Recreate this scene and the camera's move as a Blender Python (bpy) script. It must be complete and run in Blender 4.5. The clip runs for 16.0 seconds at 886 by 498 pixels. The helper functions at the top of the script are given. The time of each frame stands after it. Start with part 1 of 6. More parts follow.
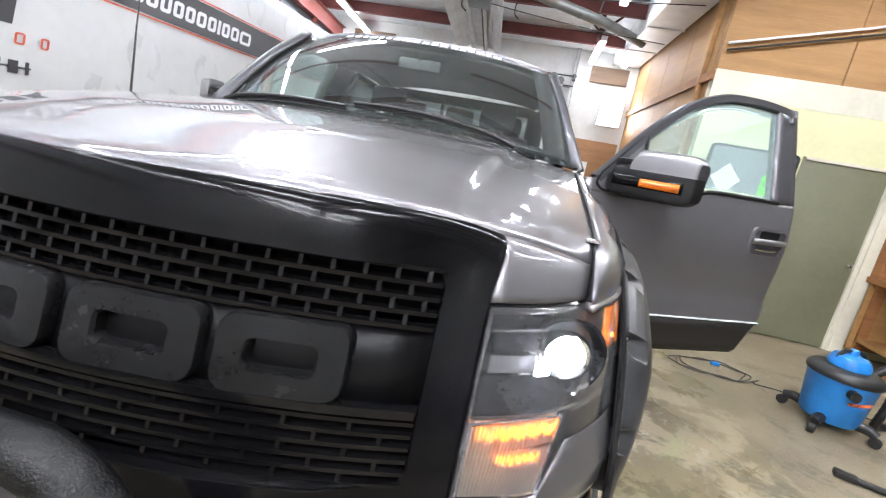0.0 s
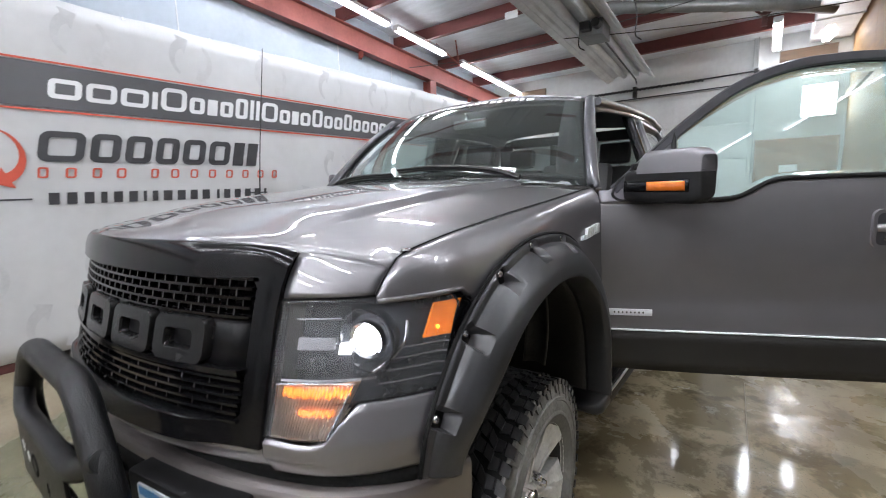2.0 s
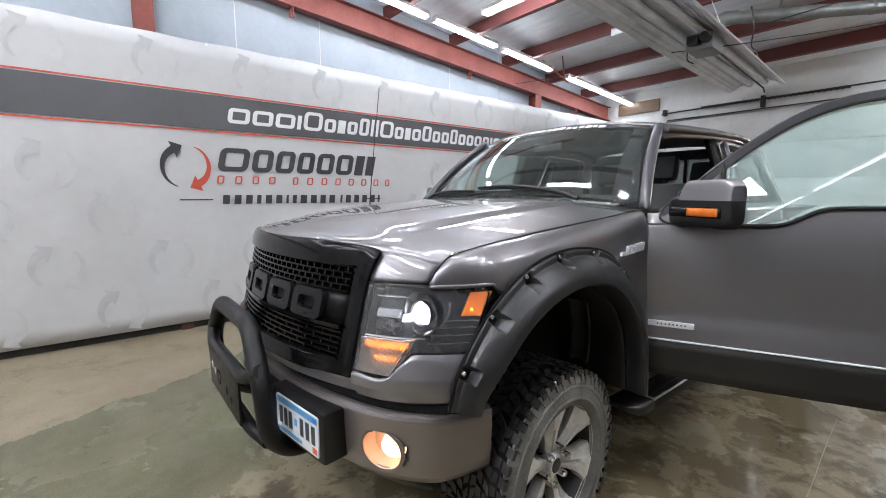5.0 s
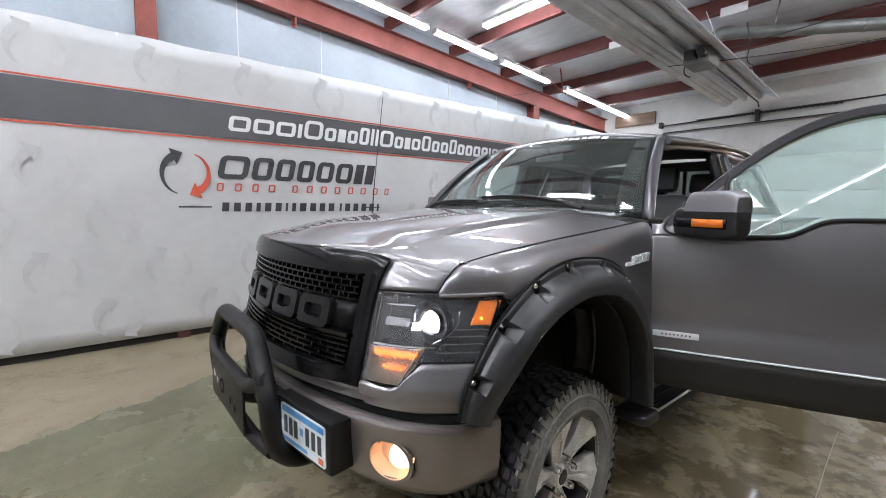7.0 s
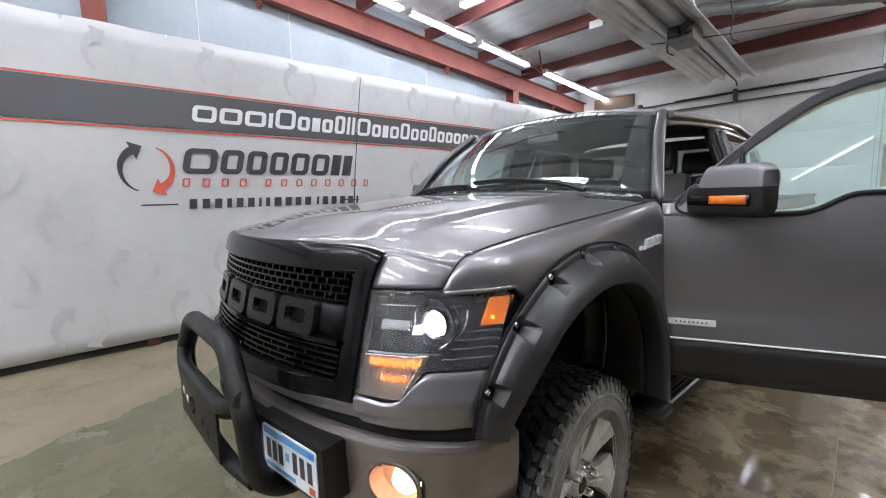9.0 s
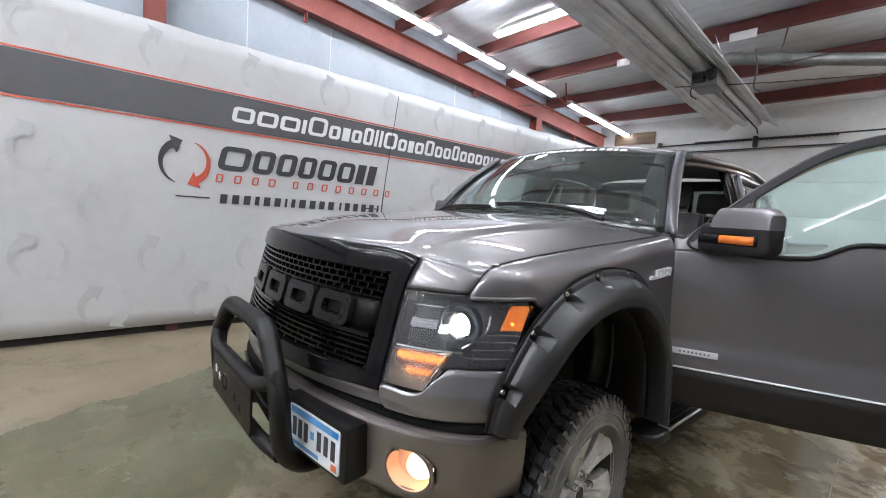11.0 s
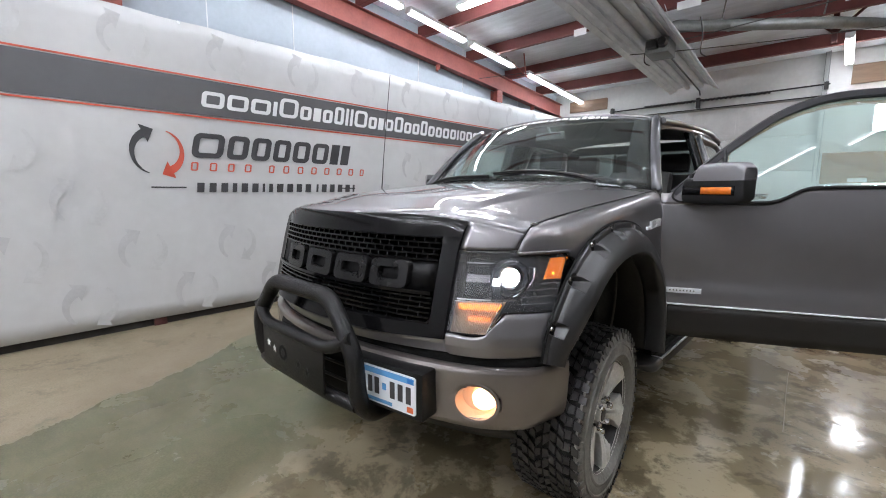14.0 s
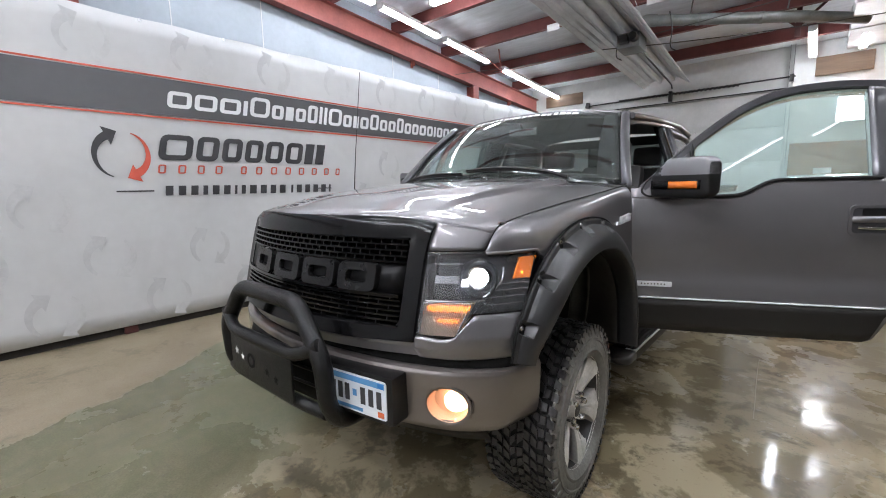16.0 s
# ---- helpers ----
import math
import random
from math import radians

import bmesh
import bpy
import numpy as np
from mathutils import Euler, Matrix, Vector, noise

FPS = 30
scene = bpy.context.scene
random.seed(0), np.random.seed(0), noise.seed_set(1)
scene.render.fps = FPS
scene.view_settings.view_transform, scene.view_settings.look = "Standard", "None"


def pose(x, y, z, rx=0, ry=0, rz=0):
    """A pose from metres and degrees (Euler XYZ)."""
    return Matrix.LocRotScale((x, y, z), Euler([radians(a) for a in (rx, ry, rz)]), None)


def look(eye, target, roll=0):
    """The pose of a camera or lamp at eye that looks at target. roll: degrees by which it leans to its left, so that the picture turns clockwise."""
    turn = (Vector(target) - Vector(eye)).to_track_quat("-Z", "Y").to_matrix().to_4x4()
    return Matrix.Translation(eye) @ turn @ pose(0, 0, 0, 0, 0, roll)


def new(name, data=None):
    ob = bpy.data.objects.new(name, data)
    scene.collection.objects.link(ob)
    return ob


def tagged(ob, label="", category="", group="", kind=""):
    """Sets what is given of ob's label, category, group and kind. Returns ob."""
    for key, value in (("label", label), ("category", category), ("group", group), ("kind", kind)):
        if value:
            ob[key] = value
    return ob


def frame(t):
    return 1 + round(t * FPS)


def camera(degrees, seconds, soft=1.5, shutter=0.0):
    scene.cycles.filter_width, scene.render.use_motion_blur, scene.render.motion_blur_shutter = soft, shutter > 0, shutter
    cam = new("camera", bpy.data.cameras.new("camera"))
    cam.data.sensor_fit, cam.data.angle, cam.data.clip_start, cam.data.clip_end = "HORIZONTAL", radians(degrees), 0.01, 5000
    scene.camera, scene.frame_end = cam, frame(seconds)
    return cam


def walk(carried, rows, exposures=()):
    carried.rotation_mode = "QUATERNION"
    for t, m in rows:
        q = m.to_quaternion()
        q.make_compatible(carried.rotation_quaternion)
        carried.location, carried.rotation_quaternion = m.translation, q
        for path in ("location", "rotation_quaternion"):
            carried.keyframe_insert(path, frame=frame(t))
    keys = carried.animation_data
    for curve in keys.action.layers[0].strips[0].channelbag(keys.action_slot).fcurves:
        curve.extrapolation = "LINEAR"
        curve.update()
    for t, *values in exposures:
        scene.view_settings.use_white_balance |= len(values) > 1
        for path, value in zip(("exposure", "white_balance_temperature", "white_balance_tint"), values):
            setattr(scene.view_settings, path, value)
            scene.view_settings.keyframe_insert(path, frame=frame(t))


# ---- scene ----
cam = camera(91.7, 16.0, 1.0, 0.4)
PATH = [
    (0, (0.06, -0.475, 1.464), (-0.224, 1.452, 1.009), 10.3),
    (0.5, (0.216, -0.528, 1.468), (-0.09, 1.411, 1.087), 6.2),
    (1, (0.5, -0.608, 1.487), (-0.086, 1.288, 1.238), 4.6),
    (1.5, (0.762, -0.548, 1.503), (-0.173, 1.201, 1.241), -1.4),
    (2, (0.933, -0.377, 1.487), (-0.26, 1.203, 1.2), -1.7),
    (2.5, (1.171, -0.419, 1.514), (-0.121, 1.072, 1.185), -1.7),
    (3, (1.34, -0.499, 1.515), (-0.117, 0.832, 1.19), -2.3),
    (3.5, (1.357, -0.529, 1.52), (-0.115, 0.788, 1.204), -1.7),
    (4, (1.343, -0.545, 1.52), (-0.165, 0.736, 1.225), -1.0),
    (4.5, (1.356, -0.543, 1.528), (-0.18, 0.71, 1.259), 0.5),
    (4.7, (1.364, -0.546, 1.54), (-0.184, 0.693, 1.282), -0.0),
    (7, (1.332, -0.591, 1.536), (-0.207, 0.67, 1.329), 0.5),
    (7.5, (1.266, -0.56, 1.521), (-0.261, 0.706, 1.265), 0.2),
    (8, (1.195, -0.513, 1.506), (-0.275, 0.82, 1.251), -1.1),
    (8.5, (1.165, -0.501, 1.516), (-0.296, 0.842, 1.265), -1.9),
    (9, (1.128, -0.512, 1.51), (-0.345, 0.818, 1.262), -1.4),
    (9.2, (1.123, -0.517, 1.518), (-0.384, 0.778, 1.288), -1.5),
    (11.3, (1.227, -0.67, 1.495), (-0.277, 0.639, 1.329), 4.1),
    (11.5, (1.276, -0.661, 1.511), (-0.163, 0.71, 1.29), 0.1),
    (12, (1.332, -0.712, 1.533), (-0.013, 0.718, 1.152), -3.9),
    (12.5, (1.274, -0.864, 1.525), (-0.098, 0.554, 1.2), -2.0),
    (13, (1.182, -0.955, 1.496), (-0.223, 0.439, 1.211), -6.0),
    (13.5, (1.124, -1.04, 1.469), (-0.244, 0.395, 1.209), -1.2),
    (14, (1.107, -1.049, 1.464), (-0.248, 0.397, 1.192), 0.2),
    (14.5, (1.156, -1.044, 1.491), (-0.176, 0.423, 1.222), -0.3),
    (15, (1.187, -1.029, 1.498), (-0.134, 0.448, 1.226), -0.1),
    (15.5, (1.173, -1.008, 1.491), (-0.133, 0.48, 1.215), -0.3),
    (16, (1.134, -0.991, 1.479), (-0.161, 0.505, 1.19), -1.0),
]
walk(cam, [(t, look(eye, target, roll)) for t, eye, target, roll in PATH], [(0, 1.10, 6690, 14), (0.5, 0.82, 6690, 14), (1.0, 0.68, 6690, 14), (2.0, 0.45, 6690, 14), (3.0, 0.38, 6690, 14), (16.0, 0.34, 6690, 14)])

# ---- light ----
world = bpy.data.worlds.new("world")
scene.world = world
world.use_nodes = True
world.node_tree.nodes["Background"].inputs[0].default_value = (0.75, 0.85, 1.0, 1)
world.node_tree.nodes["Background"].inputs[1].default_value = 0.02
TUBE_POWER = 46.0


# ---- material helpers ----
def material(name, color, rough=0.5, metal=0.0, vary=0.12, scale=6.0, bump=0.0, bump_scale=60.0, dark=None, coat=0.0, spec=0.5, rvary=0.1, stretch=(1, 1, 1)):
    """A surface with colour, gloss and relief that vary at two scales."""
    m = bpy.data.materials.new(name)
    m.use_nodes = True
    nt = m.node_tree
    b = nt.nodes["Principled BSDF"]
    b.inputs["Metallic"].default_value = metal
    b.inputs["Specular IOR Level"].default_value = spec
    b.inputs["Coat Weight"].default_value = coat
    b.inputs["Coat Roughness"].default_value = 0.04
    tc = nt.nodes.new("ShaderNodeTexCoord")
    mp = nt.nodes.new("ShaderNodeMapping")
    mp.inputs["Scale"].default_value = stretch
    nt.links.new(tc.outputs["Object"], mp.inputs["Vector"])
    n1 = nt.nodes.new("ShaderNodeTexNoise")
    n1.inputs["Scale"].default_value = scale
    n1.inputs["Detail"].default_value = 6
    n2 = nt.nodes.new("ShaderNodeTexNoise")
    n2.inputs["Scale"].default_value = scale * 9
    n2.inputs["Detail"].default_value = 3
    for n in (n1, n2):
        nt.links.new(mp.outputs[0], n.inputs["Vector"])
    add = nt.nodes.new("ShaderNodeMath")
    add.operation = "MULTIPLY_ADD"
    nt.links.new(n2.outputs["Fac"], add.inputs[0])
    add.inputs[1].default_value = 0.4
    nt.links.new(n1.outputs["Fac"], add.inputs[2])
    ramp = nt.nodes.new("ShaderNodeMapRange")
    ramp.inputs["From Min"].default_value = 0.45
    ramp.inputs["From Max"].default_value = 0.95
    nt.links.new(add.outputs[0], ramp.inputs["Value"])
    mix = nt.nodes.new("ShaderNodeMix")
    mix.data_type = "RGBA"
    low = dark or tuple(c * (1 - 2 * vary) for c in color)
    high = tuple(min(1, c * (1 + vary)) for c in color)
    mix.inputs["A"].default_value = (*low, 1)
    mix.inputs["B"].default_value = (*high, 1)
    nt.links.new(ramp.outputs[0], mix.inputs["Factor"])
    nt.links.new(mix.outputs["Result"], b.inputs["Base Color"])
    rr = nt.nodes.new("ShaderNodeMapRange")
    rr.inputs["To Min"].default_value = max(0.02, rough - rvary)
    rr.inputs["To Max"].default_value = min(1, rough + rvary)
    nt.links.new(n1.outputs["Fac"], rr.inputs["Value"])
    nt.links.new(rr.outputs[0], b.inputs["Roughness"])
    if bump:
        n3 = nt.nodes.new("ShaderNodeTexNoise")
        n3.inputs["Scale"].default_value = bump_scale
        n3.inputs["Detail"].default_value = 4
        nt.links.new(mp.outputs[0], n3.inputs["Vector"])
        bp = nt.nodes.new("ShaderNodeBump")
        bp.inputs["Strength"].default_value = bump
        bp.inputs["Distance"].default_value = 0.01
        nt.links.new(n3.outputs["Fac"], bp.inputs["Height"])
        nt.links.new(bp.outputs[0], b.inputs["Normal"])
    return m


def glowing(name, color, strength):
    m = bpy.data.materials.new(name)
    m.use_nodes = True
    b = m.node_tree.nodes["Principled BSDF"]
    b.inputs["Base Color"].default_value = (*color, 1)
    b.inputs["Emission Color"].default_value = (*color, 1)
    b.inputs["Emission Strength"].default_value = strength
    return m


def glassy(name, color=(1, 1, 1), rough=0.0, ior=1.45, veil=0.0):
    m = bpy.data.materials.new(name)
    m.use_nodes = True
    b = m.node_tree.nodes["Principled BSDF"]
    b.inputs["Base Color"].default_value = (*color, 1)
    b.inputs["Transmission Weight"].default_value = 1 - veil
    b.inputs["Roughness"].default_value = rough
    b.inputs["IOR"].default_value = ior
    return m


def car_paint(name, color):
    m = material(name, color, 0.42, 0.74, 0.03, 1.5, coat=1.0, rvary=0.03)
    nt = m.node_tree
    b = nt.nodes["Principled BSDF"]
    b.inputs["Coat IOR"].default_value = 1.52
    b.inputs["Coat Roughness"].default_value = 0.008
    v = nt.nodes.new("ShaderNodeTexVoronoi")
    v.inputs["Scale"].default_value = 900
    bp = nt.nodes.new("ShaderNodeBump")
    bp.inputs["Strength"].default_value = 0.05
    bp.inputs["Distance"].default_value = 0.001
    tc = nt.nodes.new("ShaderNodeTexCoord")
    nt.links.new(tc.outputs["Object"], v.inputs["Vector"])
    nt.links.new(v.outputs["Distance"], bp.inputs["Height"])
    nt.links.new(bp.outputs[0], b.inputs["Normal"])
    return m


def concrete_floor():
    """Sealed slab: tan where dry, olive and glossy where wet, with dark dirt."""
    m = bpy.data.materials.new("concrete")
    m.use_nodes = True
    nt = m.node_tree
    b = nt.nodes["Principled BSDF"]
    N = nt.nodes.new
    L = nt.links.new
    geo = N("ShaderNodeNewGeometry")
    sep = N("ShaderNodeSeparateXYZ")
    L(geo.outputs["Position"], sep.inputs[0])

    def noise_of(scale, detail=6, rough=0.55, distortion=0.0):
        n = N("ShaderNodeTexNoise")
        n.inputs["Scale"].default_value = scale
        n.inputs["Detail"].default_value = detail
        n.inputs["Roughness"].default_value = rough
        n.inputs["Distortion"].default_value = distortion
        L(geo.outputs["Position"], n.inputs["Vector"])
        return n.outputs["Fac"]

    def m2(op, a, c, d=None):
        n = N("ShaderNodeMath")
        n.operation = op
        for i, v in enumerate((a, c) if d is None else (a, c, d)):
            if isinstance(v, (int, float)):
                n.inputs[i].default_value = v
            else:
                L(v, n.inputs[i])
        return n.outputs[0]

    def smooth(v, lo, hi):
        n = N("ShaderNodeMapRange")
        n.interpolation_type = "SMOOTHSTEP"
        n.inputs["From Min"].default_value = lo
        n.inputs["From Max"].default_value = hi
        L(v, n.inputs["Value"])
        return n.outputs[0]

    def mixc(f, a, c):
        n = N("ShaderNodeMix")
        n.data_type = "RGBA"
        for key, v in (("Factor", f), ("A", a), ("B", c)):
            if isinstance(v, tuple):
                n.inputs[key].default_value = (*v, 1)
            else:
                L(v, n.inputs[key])
        return n.outputs["Result"]

    big, mid, fine = noise_of(0.7, 7, 0.55, 0.2), noise_of(1.2, 10, 0.60, 0.3), noise_of(24, 6)
    speck = noise_of(90, 3)
    x, y = sep.outputs["X"], sep.outputs["Y"]
    # the slab stays dry along the banner wall and beyond the open door
    line = m2("MULTIPLY_ADD", y, 0.42, x)
    edge = m2("MULTIPLY_ADD", m2("SUBTRACT", mid, 0.5), 0.7, m2("MULTIPLY_ADD", m2("SUBTRACT", big, 0.5), 0.5, line))
    wet_in = smooth(edge, -2.86, -2.80)
    right = m2("MULTIPLY_ADD", m2("SUBTRACT", mid, 0.5), 1.6, x)
    wet_out = m2("SUBTRACT", 1.0, smooth(right, 1.3, 1.9))
    wet = m2("MULTIPLY", wet_in, wet_out)
    pool = smooth(m2("MULTIPLY_ADD", fine, 0.06, mid), 0.56, 0.52)
    damp = m2("MULTIPLY", wet, pool)
    dry_col = mixc(smooth(mid, 0.3, 0.7), (0.200, 0.161, 0.104), (0.280, 0.230, 0.155))
    near = smooth(m2("MULTIPLY_ADD", m2("SUBTRACT", big, 0.5), 0.8, x), -1.45, -1.0)
    pool = m2("MAXIMUM", pool, m2("SUBTRACT", 1.0, near))
    wet_col = mixc(pool, (0.225, 0.198, 0.125), (0.115, 0.108, 0.058))
    green = m2("MULTIPLY", smooth(big, 0.40, 0.58), m2("SUBTRACT", 1.0, smooth(x, -0.6, 0.9)))
    wet_col = mixc(m2("MULTIPLY", green, 0.5), wet_col, (0.112, 0.126, 0.064))
    col = mixc(wet, dry_col, wet_col)
    wear = smooth(noise_of(5.5, 8, 0.7, 0.8), 0.42, 0.62)
    col = mixc(m2("MULTIPLY", wear, 0.10), col, (0.42, 0.37, 0.27))
    dirt = smooth(m2("MULTIPLY_ADD", fine, 0.35, m2("MULTIPLY", noise_of(2.6, 5, 0.55, 0.6), 0.9)), 0.68, 0.80)
    col = mixc(m2("MULTIPLY", dirt, 0.40), col, (0.075, 0.064, 0.045))
    blot = smooth(noise_of(1.6, 5, 0.6, 1.0), 0.60, 0.72)
    col = mixc(m2("MULTIPLY", blot, 0.3), col, (0.20, 0.155, 0.09))
    grain = mixc(smooth(speck, 0.35, 0.65), (0.80, 0.80, 0.80), (1.04, 1.04, 1.04))
    spots = smooth(noise_of(38, 2, 0.5), 0.66, 0.74)
    mul = N("ShaderNodeMix")
    mul.data_type, mul.blend_type = "RGBA", "MULTIPLY"
    mul.inputs["Factor"].default_value = 1
    L(col, mul.inputs["A"])
    L(grain, mul.inputs["B"])
    # puddles beside the running board
    dx = m2("MULTIPLY", m2("SUBTRACT", x, 1.0), 1.5)
    dy = m2("MULTIPLY", m2("SUBTRACT", y, 2.25), 0.75)
    d = m2("ADD", m2("MULTIPLY", dx, dx), m2("MULTIPLY", dy, dy))
    pud = m2("SUBTRACT", 1.0, smooth(m2("MULTIPLY_ADD", m2("SUBTRACT", mid, 0.5), 1.6, d), 0.25, 0.75))
    # brown and tan islands between dark wet stains on the driver's side
    side = smooth(m2("MULTIPLY_ADD", m2("SUBTRACT", big, 0.5), 1.2, x), -1.25, -0.75)
    island = smooth(m2("MULTIPLY_ADD", fine, 0.10, noise_of(2.3, 9, 0.62, 0.4)), 0.51, 0.58)
    stain = smooth(m2("MULTIPLY_ADD", fine, 0.12, noise_of(3.0, 9, 0.66, 0.4)), 0.58, 0.67)
    patch = mixc(island, (0.175, 0.143, 0.086), (0.315, 0.265, 0.175))
    patch = mixc(m2("MULTIPLY", stain, 0.7), patch, (0.075, 0.060, 0.036))
    lay = N("ShaderNodeMix")
    lay.data_type = "RGBA"
    L(m2("MULTIPLY", side, m2("SUBTRACT", 1.0, smooth(m2("MULTIPLY_ADD", m2("SUBTRACT", big, 0.5), 1.5, x), 1.45, 2.0))), lay.inputs["Factor"])
    L(mul.outputs["Result"], lay.inputs["A"])
    L(patch, lay.inputs["B"])
    # unseen slab ahead, coloured dark so the open door mirrors a dark floor
    ahead = m2("MULTIPLY_ADD", m2("SUBTRACT", big, 0.5), 1.2, y)
    dark_mask = m2("MULTIPLY", m2("SUBTRACT", 1.0, smooth(ahead, 0.5, 1.3)), smooth(m2("MULTIPLY_ADD", m2("SUBTRACT", mid, 0.5), 0.8, x), 1.5, 2.1))
    darkened_floor = mixc(m2("MULTIPLY", dark_mask, 0.85), lay.outputs["Result"], (0.060, 0.052, 0.036))
    L(mixc(m2("MULTIPLY", spots, 0.5), darkened_floor, (0.07, 0.058, 0.038)), b.inputs["Base Color"])
    gloss = m2("MAXIMUM", m2("MULTIPLY_ADD", damp, 0.45, m2("MULTIPLY", wet, 0.35)), m2("MULTIPLY", m2("MULTIPLY", pud, 1.0), smooth(noise_of(9.0, 9, 0.75, 0.3), 0.34, 0.48)))
    rough = m2("MULTIPLY_ADD", gloss, -0.47, 0.52)
    L(m2("MULTIPLY_ADD", m2("SUBTRACT", fine, 0.5), 0.14, rough), b.inputs["Roughness"])
    bp = N("ShaderNodeBump")
    bp.inputs["Strength"].default_value = 0.34
    bp.inputs["Distance"].default_value = 0.004
    calm = m2("MULTIPLY_ADD", pud, -0.8, 1.0)
    L(m2("MULTIPLY", calm, m2("MULTIPLY_ADD", mid, 0.7, m2("MULTIPLY_ADD", speck, 0.25, m2("MULTIPLY", fine, 0.6)))), bp.inputs["Height"])
    L(bp.outputs[0], b.inputs["Normal"])
    return m


def plywood(name, base, dark):
    m = material(name, base, 0.6, 0, 0.1, 2.2, bump=0.1, bump_scale=30, dark=dark, stretch=(0.5, 1, 6))
    return m


FLOOR = concrete_floor()
PAINT = car_paint("gunmetal_paint", (0.210, 0.204, 0.215))
BUMPER_PAINT = car_paint("bumper_paint", (0.200, 0.178, 0.169))
CLADDING = material("cladding_paint", (0.015, 0.0135, 0.012), 0.5, 0.1, 0.05, 3, coat=0.08, rvary=0.04, spec=0.35)
REFLECTOR = material("lamp_reflector", (0.42, 0.42, 0.44), 0.22, 0.9, 0.1, 14)
TURN_CUP = material("turn_reflector", (0.42, 0.30, 0.20), 0.30, 0.7, 0.10, 20)
FLARE = material("flare_plastic", (0.025, 0.0255, 0.027), 0.36, 0, 0.15, 8, bump=0.04, bump_scale=400, spec=0.5)
GLOSS_BLACK = material("gloss_black", (0.004, 0.004, 0.0045), 0.11, 0, 0.1, 5, spec=0.22, rvary=0.03)
GRILLE_BLACK = material("grille_black", (0.0045, 0.0045, 0.005), 0.13, 0, 0.2, 12, rvary=0.04, spec=0.24)
SURROUND_BLACK = material("surround_black", (0.0035, 0.0035, 0.004), 0.15, 0, 0.15, 6, spec=0.18, rvary=0.05)
BACKING_BLACK = material("backing_black", (0.005, 0.005, 0.0055), 0.34, 0, 0.2, 14, spec=0.14, rvary=0.05)
EMBLEM_BLACK = material("emblem_black", (0.009, 0.009, 0.0095), 0.26, 0, 0.2, 14, spec=0.22, rvary=0.05)
TRIM_BLACK = material("trim_black", (0.008, 0.008, 0.0085), 0.42, 0, 0.2, 20, bump=0.05, bump_scale=300, spec=0.3)
POWDER = material("powder_coat", (0.006, 0.006, 0.0065), 0.34, 0, 0.2, 30, bump=0.3, bump_scale=260, spec=0.28)
RUBBER = material("tyre_rubber", (0.016, 0.0155, 0.015), 0.42, 0, 0.4, 14, bump=0.2, bump_scale=120, dark=(0.008, 0.008, 0.008))
SIDEWALL = material("dusty_sidewall", (0.160, 0.156, 0.142), 0.75, 0, 0.3, 7, bump=0.5, bump_scale=45, dark=(0.095, 0.092, 0.083))
ALLOY = material("machined_alloy", (0.78, 0.77, 0.74), 0.36, 0.22, 0.10, 9, dark=(0.46, 0.45, 0.42))
ALLOY_DARK = material("alloy_pocket", (0.05, 0.05, 0.05), 0.45, 0.5, 0.2, 12)
CHROME = material("chrome", (0.78, 0.78, 0.78), 0.1, 1.0, 0.05, 10, rvary=0.04)
# near black for seams and seals, and for shade painted into cavities
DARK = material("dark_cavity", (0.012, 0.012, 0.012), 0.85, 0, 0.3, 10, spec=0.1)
LINER_BLACK = material("black_liner", (0.016, 0.015, 0.014), 0.7, 0, 0.4, 8, bump=0.2, bump_scale=60)
LINER = material("wheel_liner", (0.085, 0.080, 0.072), 0.6, 0, 0.4, 8, bump=0.2, bump_scale=60, dark=(0.03, 0.028, 0.026))
SEAT = material("black_leather", (0.022, 0.021, 0.021), 0.5, 0, 0.2, 10, bump=0.1, bump_scale=120)
DASH = material("dash_plastic", (0.03, 0.03, 0.03), 0.6, 0, 0.2, 20, bump=0.08, bump_scale=200)
HEADLINER = material("headliner", (0.11, 0.105, 0.10), 0.9, 0, 0.1, 20)
GLASS = glassy("window_glass", (0.72, 0.88, 0.85), veil=0.12)
SHIELD_GLASS = glassy("windshield_glass", (0.84, 0.92, 0.90), veil=0.008)
LENS = glassy("lamp_lens", (0.97, 0.98, 1.0), veil=0.015)
FLUTE = glassy("fluted_lens", (1.0, 0.88, 0.76), 0.5)
TINTED = glassy("tinted_glass", (0.20, 0.23, 0.225))
LAMP_HOUSING = material("lamp_housing", (0.016, 0.017, 0.020), 0.20, 0, 0.2, 10)
AMBER = material("amber_reflector", (0.62, 0.145, 0.012), 0.2, 0, 0.1, 30, coat=0.5)
AMBER_LIT = glowing("amber_lit", (1.0, 0.26, 0.02), 2.4)
# peach tint puts the bulb's warm glow into the cup's colour
FOG_CUP = material("fog_cup", (0.62, 0.42, 0.29), 0.35, 0.1, 0.08, 10)
HEADLAMP_LIT = glowing("headlamp_lit", (0.90, 0.95, 1.0), 30.0)
FLOOD_LIT = glowing("flood_lit", (0.92, 0.96, 1.0), 14.0)
FOG_LIT = glowing("fog_lit", (1.0, 0.72, 0.46), 3.6)
TUBE_LIT = glowing("tube_lit", (0.87, 0.93, 1.0), TUBE_POWER * 1.5)
# boosted strength for the added fill lamps
TUBE_FILL = glowing("tube_fill", (0.87, 0.93, 1.0), TUBE_POWER * 2.25)
# strength turned down to balance the light near the walls
TUBE_DIM = glowing("tube_dimmed", (0.85, 0.925, 1.0), TUBE_POWER * 0.46)
